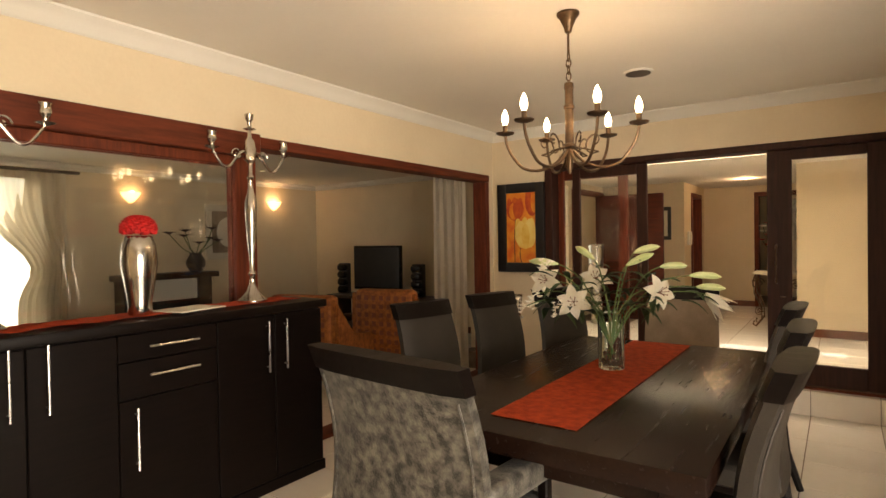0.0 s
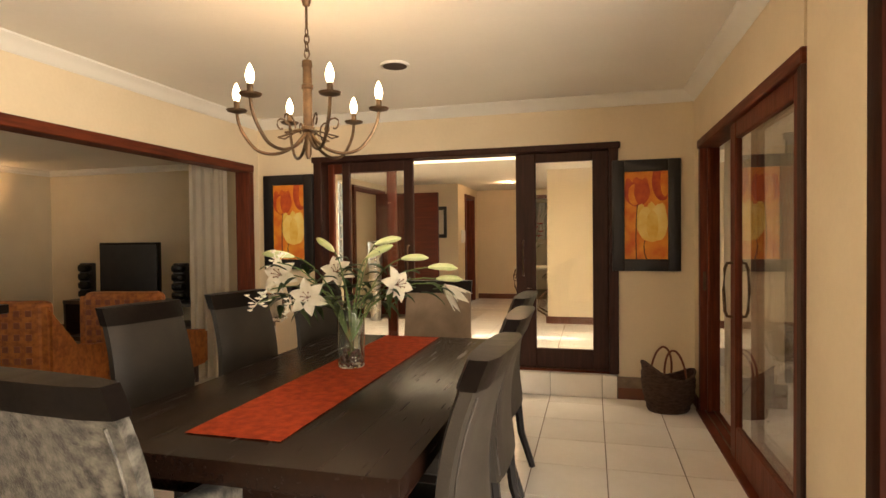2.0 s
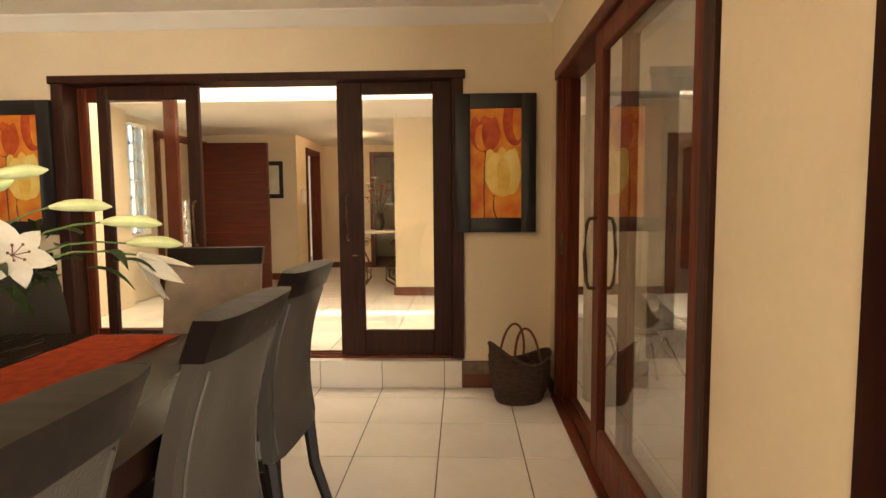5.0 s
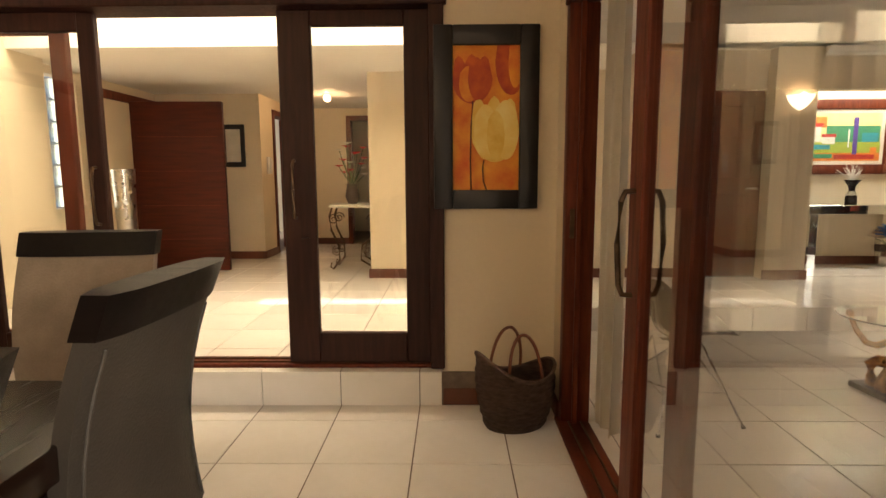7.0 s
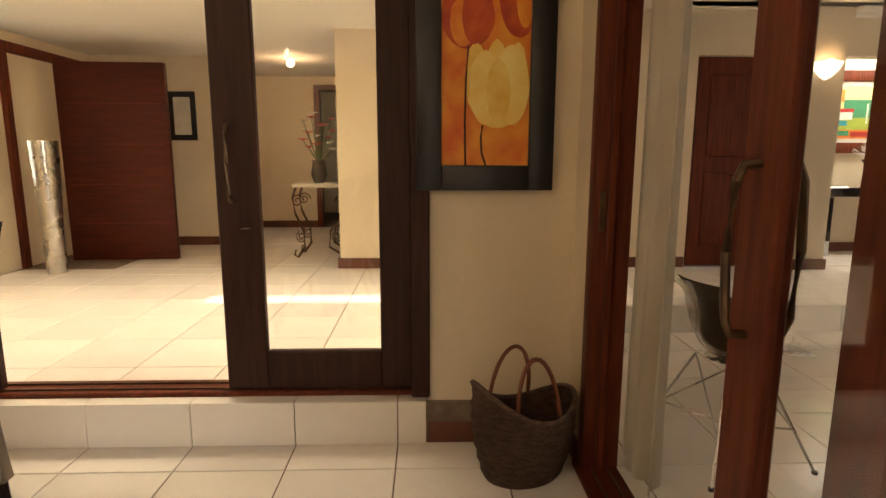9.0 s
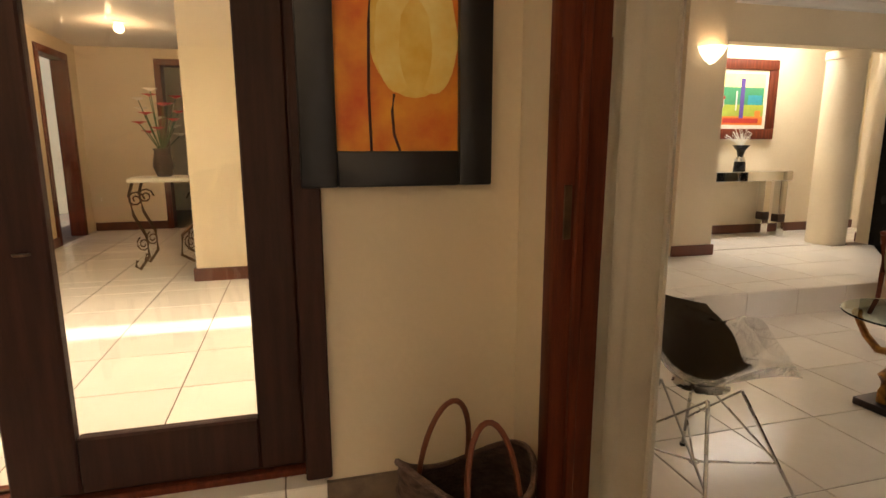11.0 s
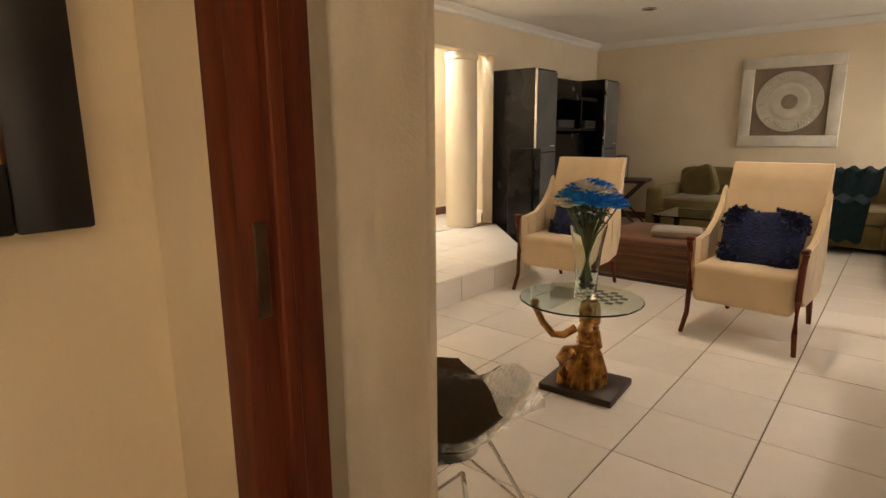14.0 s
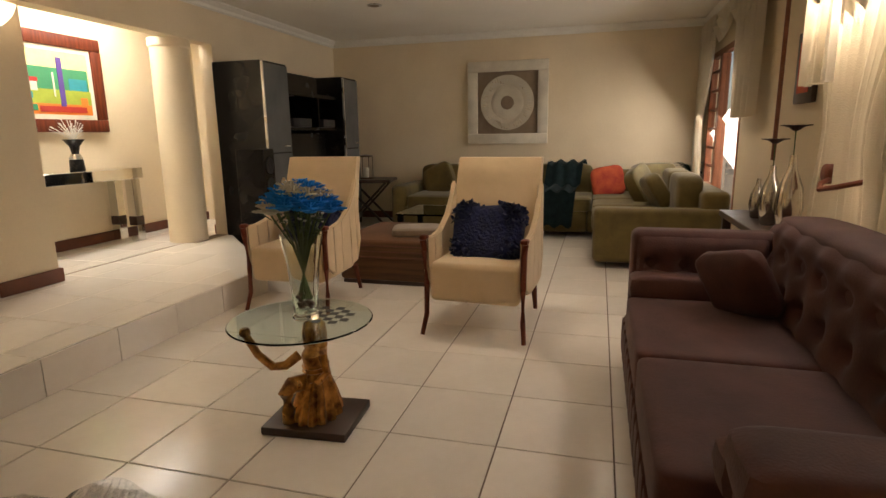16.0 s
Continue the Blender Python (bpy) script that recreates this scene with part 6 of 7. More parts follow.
def window(name, x0, x1, z0, z1, cols, rows):
    t = thing(name, (0, 0, 0), "brown wooden cottage-pane window", "window", kind="structure")
    for a, b, c, d in ((x0, x0 + 0.06, z0, z1), (x1 - 0.06, x1, z0, z1), (x0 + 0.06, x1 - 0.06, z0, z0 + 0.06), (x0 + 0.06, x1 - 0.06, z1 - 0.06, z1)):
        part("frame", B(a, b, 3.135, 3.205, c, d, 0.004, 1), WIN, t)
    barred = x1 - 0.06 - (x1 - x0 - 0.12) / cols if cols > 1 else x0 + 0.06
    if cols > 1:
        part("mullion", B(barred - 0.11, barred, 3.13, 3.215, z0 + 0.06, z1 - 0.06, 0.004, 1), WIN, t)
    for j in range(1, rows):
        z = z0 + (z1 - z0) * j / rows
        part("glazing_bar", B(barred, x1 - 0.06, 3.15, 3.19, z - 0.014, z + 0.014, 0.003, 1), WIN, t)
    p = part("pane", B(x0 + 0.05, x1 - 0.05, 3.168, 3.172, z0 + 0.05, z1 - 0.05), GLASS, t)
    p.visible_shadow = False


window("window_1", 6.6, 8.2, 0.15, 1.98, 3, 9)
window("window_2", 2.8, 4.4, 0.3, 2.0, 2, 4)
bd = setting("backdrop", B(-20, 30, -8.1, -8.0, -0.1, 6), DAYG, "bright garden light beyond the windows", "backdrop")

# console behind the sofa
sc_ = thing("window_console", (4.62, 3.42, 0), "dark wooden console table under the wall picture", "console table")
part("tabletop", B(-0.55, 0.55, -0.15, 0.17, 0.58, 0.62, 0.005, 1), BASEDK, sc_)
for sx in (-0.5, 0.5):
    for sy in (-0.13, 0.13):
        part("leg", B(sx - 0.025, sx + 0.025, sy - 0.025, sy + 0.025, 0, 0.58, 0.003, 1), BASEDK, sc_)
for x, h, r in ((4.20, 0.40, 0.065), (4.52, 0.33, 0.06), (4.78, 0.24, 0.045)):
    v = thing("bottle_vase", (x, 3.46, 0.621), "tall silver bottle vase holding brown fabric flowers", "vase", 0, "silver bottle vases")
    part("vase", lathe(bmesh.new(), [(r * 0.55, 0), (r * 0.7, 0.03 * h), (r, 0.35 * h), (r * 0.85, 0.6 * h), (r * 0.3, 0.85 * h), (r * 0.25, h), (r * 0.18, h)], (0, 0, 0), 20), SILVER, v)
    if h > 0.3:
        part("stem", tube(bmesh.new(), [(0, 0, h - 0.05), (0.01, 0, h + 0.12)], 0.003, 5), STEM, v)
        bm = bmesh.new()
        for k in range(6):
            a = k * math.pi / 3
            petal(bm, (0.01, 0, h + 0.12), (math.cos(a), math.sin(a), 0.45), (0, 0, 1), 0.085, 0.06, 0.5)
        bmesh.ops.solidify(bm, geom=bm.faces[:], thickness=0.003)
        part("flower", bm, BROWNVEL, v, "brown fabric flower")
wp = thing("small_picture", (4.95, 3.202, 1.3), "small dark framed picture on the window wall", "picture")
part("frame", B(-0.16, 0.16, 0, 0.03, 0, 0.42, 0.006, 2), BASEDK, wp)
part("canvas", B(-0.10, 0.10, 0.031, 0.034, 0.06, 0.36), CANVR, wp)
ph = thing("potted_plant", (8.27, 3.34, 0), "leafy green plant in a dark pot by the window", "plant")
part("pot", lathe(bmesh.new(), [(0.09, 0), (0.12, 0.2), (0.11, 0.2), (0.09, 0.16)], (0, 0, 0), 18), BASEDK, ph)
part("stalk", tube(bmesh.new(), [(0, 0, 0.15), (0, 0, 0.62)], 0.012, 6), STEM, ph)
for k in range(44):
    bm = bmesh.new()
    a = k * 2.4
    petal(bm, (0, 0, 0.55 + 0.003 * k), (math.cos(a), math.sin(a), rng.uniform(0.2, 1.2)), (0, 0, 1), rng.uniform(0.2, 0.34), 0.03, 0.9)
    bmesh.ops.solidify(bm, geom=bm.faces[:], thickness=0.001)
    part("leaf", bm, LEAF, ph)
for x, y, lit in ((6.55, 6.6, False), (6.3, 4.2, True), (4.6, 5.25, True), (2.6, 6.2, False)):
    dl = thing("downlight", (x, y, HL), "small recessed ceiling downlight", "downlight", 0, "sitting room downlights")
    part("rim", lathe(bmesh.new(), [(0.05, -0.001), (0.075, -0.001), (0.07, -0.008), (0.052, -0.008)], (0, 0, 0), 24), STEEL, dl)
    part("lens", lathe(bmesh.new(), [(0.048, -0.0105), (0.048, -0.0085)], (0, 0, 0), 24), SHADEG if lit else TAUPE, dl)

# ---- lounge things ----
WC = (-5.05, 4.9, 0)


def weave_chair(at, rz):
    t = thing("woven_armchair", at, "orange checked woven armchair with dark feet", "armchair", rz, "woven armchairs")
    part("seat", B(-0.33, 0.33, -0.30, 0.36, 0.16, 0.44, 0.04, 3), RATTAN, t)
    part("backrest", B(-0.33, 0.33, -0.40, -0.24, 0.16, 0.92, 0.05, 3), RATTAN, t)
    for s in (-1, 1):
        bm = bmesh.new()
        prism(bm, [(-0.38, 0), (0.34, 0), (0.34, 0.32), (-0.10, 0.36), (-0.38, 0.72)], s * 0.33 - 0.05, s * 0.33 + 0.05)
        for v in bm.verts:
            v.co = Vector((v.co.z, v.co.x, 0.18 + v.co.y))
        bmesh.ops.bevel(bm, geom=bm.edges[:], offset=0.02, segments=2, affect="EDGES")
        part("arm", bm, RATTAN, t)
        for sy in (-0.32, 0.28):
            part("leg", tube(bmesh.new(), [(s * 0.29, sy, 0), (s * 0.28, sy, 0.17)], 0.018, 8, 0.026), BASEDK, t)
    ck = random.Random(5)
    for i in range(7):
        for j in range(8):
            part("weave_check", B(-0.29 + 0.085 * i, -0.265 + 0.085 * i + 0.02, -0.405, -0.399, 0.22 + 0.085 * j, 0.265 + 0.085 * j, 0.003, 1), CANE, t)
    return t


weave_chair((-4.0, 3.92, 0), 15)
weave_chair((-3.68, 4.72, 0), 10)
tvs = thing("tv_stand", (-5.58, 6.78, 0), "low dark television stand", "tv stand", 0)
part("top", B(-1.2, 0.9, -0.25, 0.28, 0.50, 0.55, 0.004, 1), BASEDK, tvs)
part("shelf", B(-0.86, 0.86, -0.22, 0.26, 0.22, 0.25, 0.003, 1), BASEDK, tvs)
for x in (-1.18, -0.5, 0.2, 0.88):
    part("upright", B(x - 0.02, x + 0.02, -0.24, 0.27, 0, 0.50, 0.003, 1), BASEDK, tvs)
part("base", B(-1.2, 0.9, -0.24, 0.27, 0.0, 0.06, 0.003, 1), BASEDK, tvs)
ltv = thing("television", (-5.85, 6.75, 0.55), "black flat television on a low stand", "television", 0)
part("screen", B(-0.48, 0.48, -0.04, 0.03, 0.09, 0.78, 0.01, 2), BLACK, ltv)
part("bezel", B(-0.46, 0.46, -0.043, -0.041, 0.13, 0.75), BLACKF, ltv)
part("neck", B(-0.06, 0.06, -0.02, 0.02, 0.02, 0.10), BLACKF, ltv)
part("foot", B(-0.24, 0.24, -0.11, 0.11, 0, 0.02, 0.004, 1), BLACKF, ltv)
for x in (-6.63, -5.08):
    s = thing("tower_speaker", (x, 6.8, 0.55), "black stacked-driver speaker beside the television", "loudspeaker", 0, "television speakers")
    part("body", B(-0.09, 0.09, -0.06, 0.06, 0, 0.50, 0.02, 2), BLACKF, s)
    for k in range(4):
        part("driver", puff(bmesh.new(), (0, -0.05, 0.07 + 0.12 * k), (0.2, 0.08, 0.11), 0.6, None, 14), BLACK, s)
hang("curtain", ((-3.2, 5.22), (-3.55, 5.12)), 0.02, 2.15, 0.03, 4, "cream curtain at the lounge opening", None, 3)
hang("curtain", ((-7.72, 3.15), (-7.72, 2.2)), 0.03, 2.28, 0.03, 6, "white curtain tied back at the lounge window", tied(0.0, 0.4), 2)
hang("curtain", ((-7.72, 1.0), (-7.72, 1.8)), 0.03, 2.28, 0.03, 6, "white curtain at the lounge window", None, 7)
tagged(obj("curtain_rod", tube(bmesh.new(), [(-7.70, 0.8, 2.3), (-7.70, 3.3, 2.3)], 0.02, 10), BASEDK), "dark wooden curtain rod", "curtain rod")
for y in (0.85, 3.2):
    tagged(obj("rod_bracket", B(-7.80, -7.68, y - 0.02, y + 0.02, 2.28, 2.32, 0.004, 1), BASEDK), "dark wooden rod bracket", "bracket")
bd2 = setting("backdrop_lounge", B(-10.1, -10.0, -3, 8, -0.1, 5), DAYG, "bright daylight beyond the lounge window", "backdrop")
mt = thing("mantel_shelf", (-7.60, 4.34, 0), "dark fireplace surround with a mantel shelf", "fireplace")
part("shelf", B(-0.2, 0.18, -0.68, 0.68, 0.92, 1.0, 0.006, 1), BASEDK, mt)
for y in (-0.52, 0.52):
    part("pier", B(-0.2, 0.08, y - 0.1, y + 0.1, 0, 0.92, 0.005, 1), BASEDK, mt)
part("hearth_surround", B(-0.2, 0.02, -0.42, 0.42, 0.62, 0.92), WHITE, mt)
part("firebox", B(-0.2, -0.15, -0.42, 0.42, 0, 0.62), BLACKF, mt)
fl = thing("flower_pot", (-7.58, 4.75, 1.001), "dark round pot of deep red flowers on the mantel", "vase")
part("pot", lathe(bmesh.new(), [(0.08, 0), (0.13, 0.08), (0.13, 0.16), (0.08, 0.25), (0.09, 0.27)], (0, 0, 0), 20), BASEDK, fl)
for k in range(7):
    a = k * 0.9
    q = (0.1 * math.cos(a), 0.34 * math.sin(a * 1.3), 0.40 + 0.035 * k)
    part("stem", tube(bmesh.new(), [(0, 0, 0.22), (q[0] * 0.6, q[1] * 0.5, 0.34), q], 0.006, 6), STEM, fl)
    bm = bmesh.new()
    for m in range(8):
        b = m * 0.785
        petal(bm, q, (math.cos(b), math.sin(b), 0.3), (0, 0, 1), 0.10, 0.08, 0.3, 3)
    part("flower", bm, BROWNVEL, fl, "dark red fabric flower")
lp = thing("lounge_picture", (-7.795, 5.45 - 0.5, 1.12), "pale framed round plate picture", "picture")
lp.matrix_basis = pose(-7.795, 5.45, 1.16)
for y0, y1, z0, z1 in ((-0.42, 0.42, 0, 0.1), (-0.42, 0.42, 0.74, 0.84), (-0.42, -0.32, 0.1, 0.74), (0.32, 0.42, 0.1, 0.74)):
    part("frame_bar", B(0, 0.04, y0, y1, z0, z1, 0.006, 1), MATT, lp)
part("mount", B(0, 0.015, -0.32, 0.32, 0.1, 0.74), TAUPE, lp)
part("plate", lathe(bmesh.new(), [(0.0001, 0), (0.1, 0.01), (0.24, 0.02), (0.24, 0.01)], (0, 0, 0), 32), MATT, lp).matrix_basis = pose(0.016, 0, 0.42, 0, 90, 0)
for x, y in ((-5.6, 3.2), (-6.6, 5.2)):
    dl = thing("downlight", (x, y, HL), "small lit lounge ceiling downlight", "downlight", 0, "lounge downlights")
    part("rim", lathe(bmesh.new(), [(0.03, -0.001), (0.045, -0.001), (0.04, -0.006)], (0, 0, 0), 20), WHITE, dl)
    part("lens", lathe(bmesh.new(), [(0.028, -0.0085), (0.028, -0.0065)], (0, 0, 0), 20), SHADEG, dl)

# ---- hall things ----
BLOCKG = glass("glass_block", (0.9, 0.95, 0.92), 0.25)
fd = thing("front_door", (-2.98, 8.52, STEP), "wide red-brown wooden front door standing open", "door", 3)
part("leaf", B(0, 0.97, -0.03, 0.03, 0.012, 1.84, 0.006, 2), DOORW, fd)
for k in range(4):
    part("panel_groove", B(0.06, 0.91, -0.0315, -0.03, 0.36 + 0.37 * k, 0.366 + 0.37 * k), MAHOG, fd)
part("knob", lathe(bmesh.new(), [(0.02, 0), (0.012, 0.02), (0.03, 0.05), (0.0001, 0.06)], (0.92, 0, 0), 14), STEEL, fd).matrix_basis = pose(0.0, 0.0, 0.82)
fdf = thing("door_frame_5", (0, 0, 0), "dark wooden front door frame", "door frame", kind="structure")
part("head", B(-3.24, -3.18, 8.15, 9.45, 2.06, 2.15, 0.005, 1), MAHOG, fdf)
part("jamb", B(-3.24, -3.18, 8.15, 8.23, STEP, 2.06, 0.005, 1), MAHOG, fdf)
part("jamb", B(-3.24, -3.18, 9.37, 9.45, STEP, 2.06, 0.005, 1), MAHOG, fdf)
# Glowing sheet added outside the wall to light the glass blocks from behind.
setting("backdrop_blocks", B(-4.1, -4.0, 7.0 + 0.45, 8.6, 0.5, 2.6), DAYG, "added glowing sheet behind the glass block window", "backdrop")
um = thing("floor_vase", (-2.78, 7.95, STEP), "tall slim brushed metal floor vase", "vase")
part("vase", lathe(bmesh.new(), [(0.07, 0), (0.075, 0.02), (0.085, 0.5), (0.11, 1.12), (0.104, 1.12), (0.08, 0.5), (0.066, 0.03)], (0, 0, 0), 28), STEEL, um)
gp = thing("glass_block_window", (-3.31, 7.81, 0.945), "window of square glass blocks in the hall wall", "window", kind="structure")
for i in range(2):
    for j in range(6):
        part("glass_block", B(0, 0.06, -0.2 + 0.2 * i + 0.006, 0.2 * i - 0.006, 0.2 * j + 0.006, 0.2 * j + 0.194, 0.012, 2), BLOCKG, gp)
hp = thing("hall_picture", (-2.26, 9.49, 1.35), "small dark framed picture in the hall", "picture")
part("frame", B(-0.14, 0.14, -0.03, 0, 0, 0.52, 0.006, 2), BLACKF, hp)
part("mount", B(-0.09, 0.09, -0.033, -0.031, 0.06, 0.46), MATT, hp)
it = thing("intercom", (-1.925, 9.72, 1.26), "white intercom handset on the hall wall", "intercom")
part("base", B(0, 0.03, -0.05, 0.05, 0, 0.22, 0.01, 2), WHITE, it)
part("handset", puff(bmesh.new(), (0.045, 0, 0.11), (0.03, 0.045, 0.22), 0.5, None, 14), WHITE, it)
for nm, x0, x1, y in (("door_frame_6", -1.14, -0.18, 11.03),):
    t = thing(nm, (0, 0, 0), "dark wooden doorway frame at the hall's end", "door frame", kind="structure")
    part("jamb", B(x0, x0 + 0.07, y - 0.02, y + 0.17, STEP, 2.06, 0.005, 1), MAHOG, t)
    part("jamb", B(x1 - 0.07, x1, y - 0.02, y + 0.17, STEP, 2.06, 0.005, 1), MAHOG, t)
    part("head", B(x0, x1, y - 0.02, y + 0.17, 2.06, 2.13, 0.005, 1), MAHOG, t)
t = thing("door_frame_7", (0, 0, 0), "dark wooden side doorway frame", "door frame", kind="structure")
part("jamb", B(-2.06, -1.91, 9.98, 10.05, STEP, 2.04, 0.005, 1), MAHOG, t)
part("jamb", B(-2.06, -1.91, 10.70, 10.77, STEP, 2.04, 0.005, 1), MAHOG, t)
part("head", B(-2.06, -1.91, 9.98, 10.77, 2.04, 2.11, 0.005, 1), MAHOG, t)
hd = thing("hall_door", (3.15, 8.14, STEP), "dark red-brown panelled hall door", "door", 0)
part("leaf", B(-0.39, 0.39, -0.02, 0.02, 0.012, 1.85, 0.006, 2), MAHOG, hd)
part("panel", B(-0.28, 0.28, -0.026, -0.02, 1.0, 1.7, 0.01, 2), MAHOG, hd)
part("panel", B(-0.28, 0.28, -0.026, -0.02, 0.2, 0.85, 0.01, 2), MAHOG, hd)
part("handle", tube(bmesh.new(), [(0.33, -0.02, 0.9), (0.33, -0.06, 0.9), (0.22, -0.06, 0.9)], 0.009, 8), STEEL, hd)
bl = hang("curtain", ((-1.05, 13.0), (-0.25, 13.0)), 1.3, 2.1, 0.04, 6, "patterned grey-white curtain in the back room", tied(0.0, 0.5), 4, WHITE)
ht = thing("scroll_table", (-0.72, 8.72, STEP), "wrought iron scroll table with a pale stone top", "console table", 0)
part("tabletop", B(-0.17, 0.34, -0.2, 0.2, 0.70, 0.735, 0.012, 3), MATT, ht)
for sx in (-0.13, 0.3):
    for sy in (-0.15, 0.15):
        part("leg", tube(bmesh.new(), [(sx * 1.1, sy, 0.70), (sx * 1.35, sy, 0.60), (sx * 1.2, sy, 0.45), (sx * 0.6, sy, 0.28), (sx * 0.55, sy, 0.12), (sx * 1.1, sy, 0.02), (sx * 1.35, sy, 0.045), (sx * 1.25, sy, 0.09)], 0.012, 8), BRONZE, ht)
        bm = bmesh.new()
        tube(bm, [(sx + (0.065 - 0.0035 * i) * math.cos(i * 0.7) * (1 if sx < 0 else -1), sy, 0.57 + (0.065 - 0.0035 * i) * math.sin(i * 0.7)) for i in range(16)], 0.007, 6)
        part("scroll", bm, BRONZE, ht)
        bm = bmesh.new()
        tube(bm, [(sx * 0.8 + (0.05 - 0.0025 * i) * math.cos(i * 0.7 + 2), sy, 0.22 + (0.06 - 0.003 * i) * math.sin(i * 0.7 + 2)) for i in range(16)], 0.006, 6)
        part("scroll", bm, BRONZE, ht)
hf = thing("flower_arrangement", (-0.66, 8.72, STEP + 0.736), "dark vase with red and white flowers on the scroll table", "vase")
part("vase", lathe(bmesh.new(), [(0.05, 0), (0.08, 0.08), (0.06, 0.2), (0.07, 0.22)], (0, 0, 0), 18), BASEDK, hf)
for k in range(16):
    a = k * 2.4
    q = Vector((0.14 * math.cos(a), 0.14 * math.sin(a), 0.32 + 0.022 * k))
    part("stem", tube(bmesh.new(), [(0, 0, 0.18), tuple(q)], 0.004, 5), STEM, hf)
    bm = bmesh.new()
    for m in range(7):
        b = m * 0.9
        petal(bm, q, (math.cos(b), math.sin(b), 0.3), (0, 0, 1), 0.06, 0.045, 0.3, 3)
    part("flower", bm, REDROSE if k % 3 else PETAL, hf)
dl = thing("downlight", (-1.1, 9.6, 2.245), "small lit hall ceiling downlight", "downlight", 0)
part("rim", lathe(bmesh.new(), [(0.04, -0.001), (0.06, -0.001), (0.055, -0.008)], (0, 0, 0), 20), WHITE, dl)
part("lens", lathe(bmesh.new(), [(0.038, -0.0105), (0.038, -0.0085)], (0, 0, 0), 20), SHADEG, dl)
bulb("hall_downlight", (-1.1, 9.6, 2.19), 13, WARM, 0.04)

# ---- floors and tiles ----
PITCH, GAP = 0.425, 0.0055
tile_mesh = {}


def tile_for(wd, dp, thick=0.012):
    key = (round(wd, 3), round(dp, 3))
    if key not in tile_mesh:
        bm = bmesh.new()
        a, b, c = wd / 2, dp / 2, 0.0018
        lo = [bm.verts.new((x, y, -thick)) for x, y in ((-a, -b), (a, -b), (a, b), (-a, b))]
        mi = [bm.verts.new((x, y, -c)) for x, y in ((-a, -b), (a, -b), (a, b), (-a, b))]
        hi = [bm.verts.new((x, y, 0)) for x, y in ((-a + c, -b + c), (a - c, -b + c), (a - c, b - c), (-a + c, b - c))]
        for p, q in ((lo, mi), (mi, hi)):
            for i in range(4):
                bm.faces.new((p[i], p[(i + 1) % 4], q[(i + 1) % 4], q[i]))
        bm.faces.new(hi)
        me = bpy.data.meshes.new("tile")
        bm.to_mesh(me)
        bm.free()
        me.materials.append(TILE)
        tile_mesh[key] = me
    return tile_mesh[key]


def lay(parent, x0, x1, y0, y1, z, ox, oy, keep=None):
    for i in range(math.floor((x0 - ox) / PITCH), math.ceil((x1 - ox) / PITCH)):
        for j in range(math.floor((y0 - oy) / PITCH), math.ceil((y1 - oy) / PITCH)):
            a, b = max(x0, ox + i * PITCH), min(x1, ox + (i + 1) * PITCH)
            c, d = max(y0, oy + j * PITCH), min(y1, oy + (j + 1) * PITCH)
            if b - a < 0.02 or d - c < 0.02 or (keep and not keep((a + b) / 2, (c + d) / 2)):
                continue
            o = new("tile", tile_for(b - a - GAP, d - c - GAP))
            o.parent = parent
            o.location = ((a + b) / 2, (c + d) / 2, z)


f1 = setting("floor", B(-3.08, 1.2, -1.75, 5.36, -0.1, -0.004), GROUT, "pale glazed square floor tiles with dark grout", "floor")
lay(f1, -3.02, 1.10, -0.2, 5.36, 0, 0.275, 4.725)
f2 = setting("floor_sitting", B(1.1, 8.6, 3.05, 8.1, -0.1, -0.0045), GROUT, "pale glazed square floor tiles with dark grout", "floor")
lay(f2, 1.10, 8.45, 3.2, 6.8, 0, 2.91, 4.725)
lay(f2, 4.7, 8.45, 6.8, 8.0, 0, 2.91, 4.725, lambda x, y: x - y > -1.72)
f3 = setting("floor_lounge", B(-7.95, -3.08, -1.9, 7.4, -0.1, -0.0042), GROUT, "pale glazed lounge floor tiles", "floor")
lay(f3, -6.2, -3.06, 1.5, 7.25, 0, 0.275, 4.725)
bm = bmesh.new()
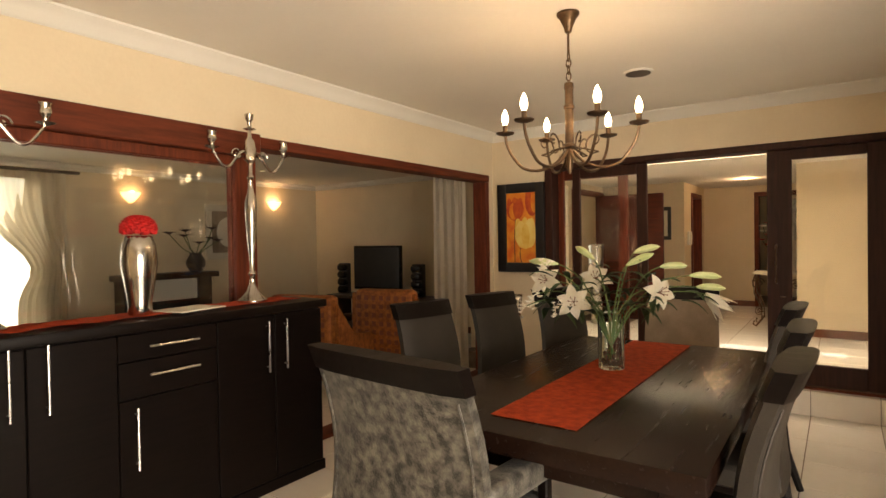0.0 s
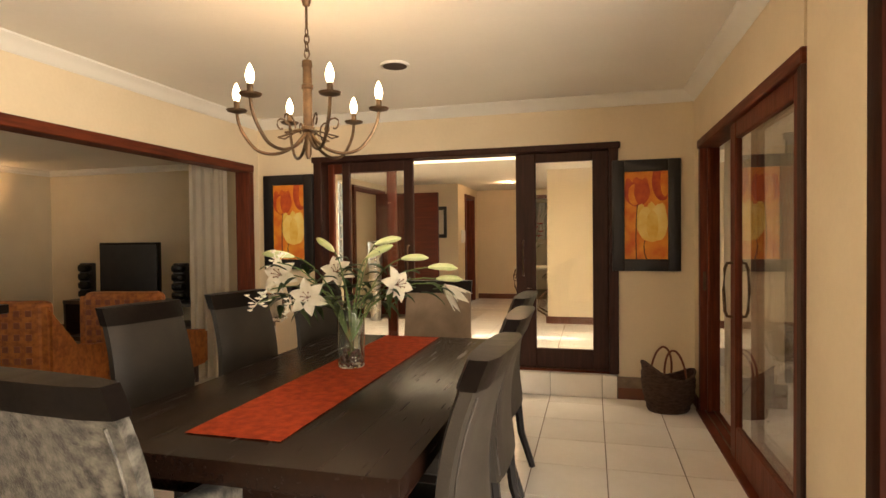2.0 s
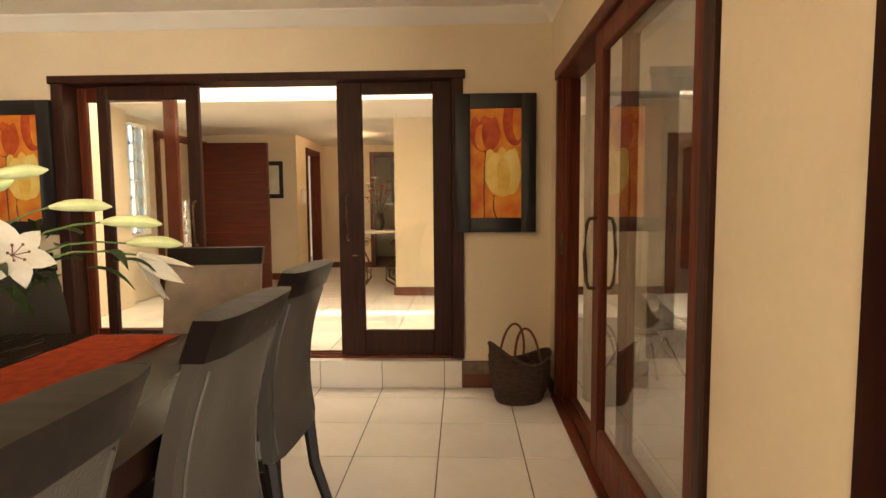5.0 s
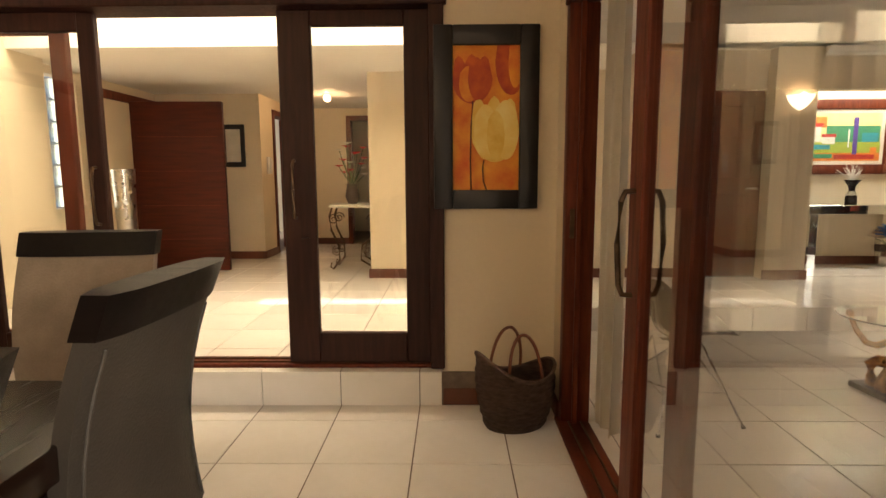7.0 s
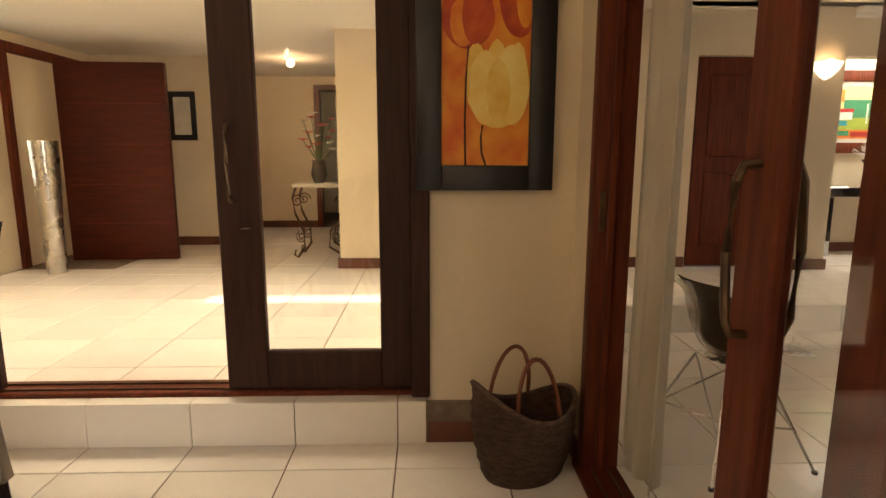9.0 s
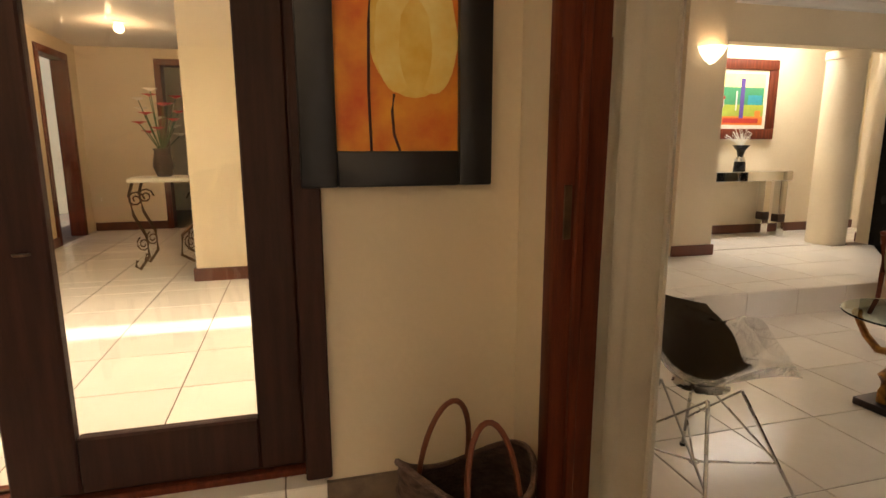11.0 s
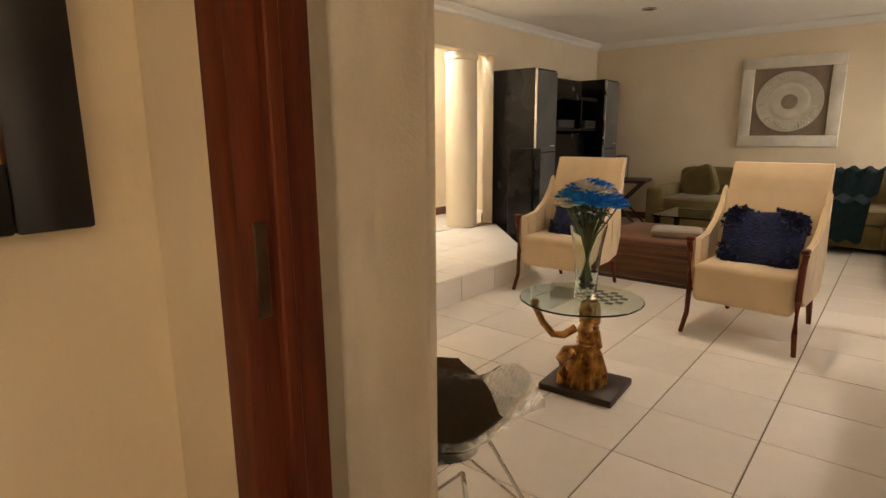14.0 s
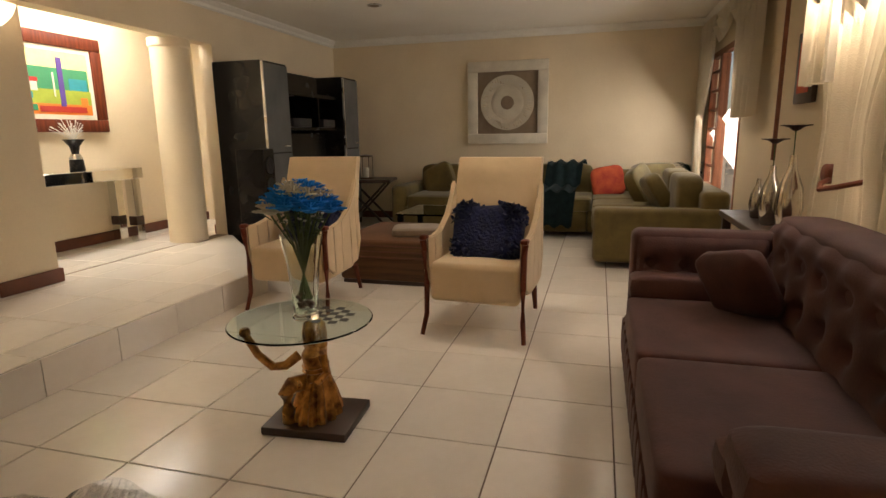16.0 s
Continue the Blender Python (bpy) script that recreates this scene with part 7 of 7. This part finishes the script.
prism(bm, [(-3.35, 5.345), (1.0, 5.345), (1.0, 6.792), (4.62, 6.792), (5.86, 8.0), (5.86, 8.15), (6.75, 8.15), (6.75, 8.95), (3.6, 8.95), (3.6, 11.05), (2.0, 13.2), (-3.35, 13.2)], -0.05, STEP - 0.004)
f4 = setting("floor_hall", bm, GROUT, "raised hall floor of pale glazed tiles", "floor")
lay(f4, -3.2, 1.0, 5.36, 8.12, STEP, 0.275, 4.9)
lay(f4, 1.12, 5.6, 6.80, 8.12, STEP, 0.275, 4.9, lambda x, y: x - y < -2.62)
lay(f4, 3.95, 6.75, 8.15, 8.95, STEP, 0.275, 4.9)
lay(f4, -2.4, 1.85, 8.12, 9.5, STEP, 0.275, 4.9)
lay(f4, -1.93, 0.6, 9.5, 11.05, STEP, 0.275, 4.9)
bm = bmesh.new()
prism(bm, [(3.7, 6.8), (4.628, 6.8), (5.865, 8.0), (4.9, 8.0)], STEP - 0.012, STEP - 0.0018)
part("edge_tile", bm, TILE, f4)
x = 0.275 - 7 * PITCH
while x < 0.40:
    a, b = max(x, -2.33), min(x + PITCH, 0.395)
    if b - a > 0.02:
        part("riser_tile", B(a + 0.002, b - 0.002, 5.334, 5.345, 0.001, STEP - 0.004, 0.0015, 1), TILE, f4)
        part("nosing_tile", B(a + 0.002, b - 0.002, 5.332, 5.40, STEP - 0.003, STEP + 0.003, 0.0015, 1), TILE, f4)
    x += PITCH
x = 1.12
while x < 4.6:
    a, b = x, min(x + PITCH, 4.62)
    part("riser_tile", B(a + 0.002, b - 0.002, 6.781, 6.792, 0.001, STEP - 0.001, 0.0015, 1), TILE, f4)
    x += PITCH
bm = bmesh.new()
bm2 = prism(bm, [(4.624, 6.783), (5.872, 7.99), (5.862, 8.0), (4.62, 6.792)], 0.001, STEP - 0.001)
part("riser_tile", bm2, TILE, f4)
bm = prism(bmesh.new(), [(4.635, 6.8), (5.5, 6.8), (6.7, 8.0), (5.875, 8.0)], -0.012, -0.0018)
part("edge_tile", bm, TILE, f2)
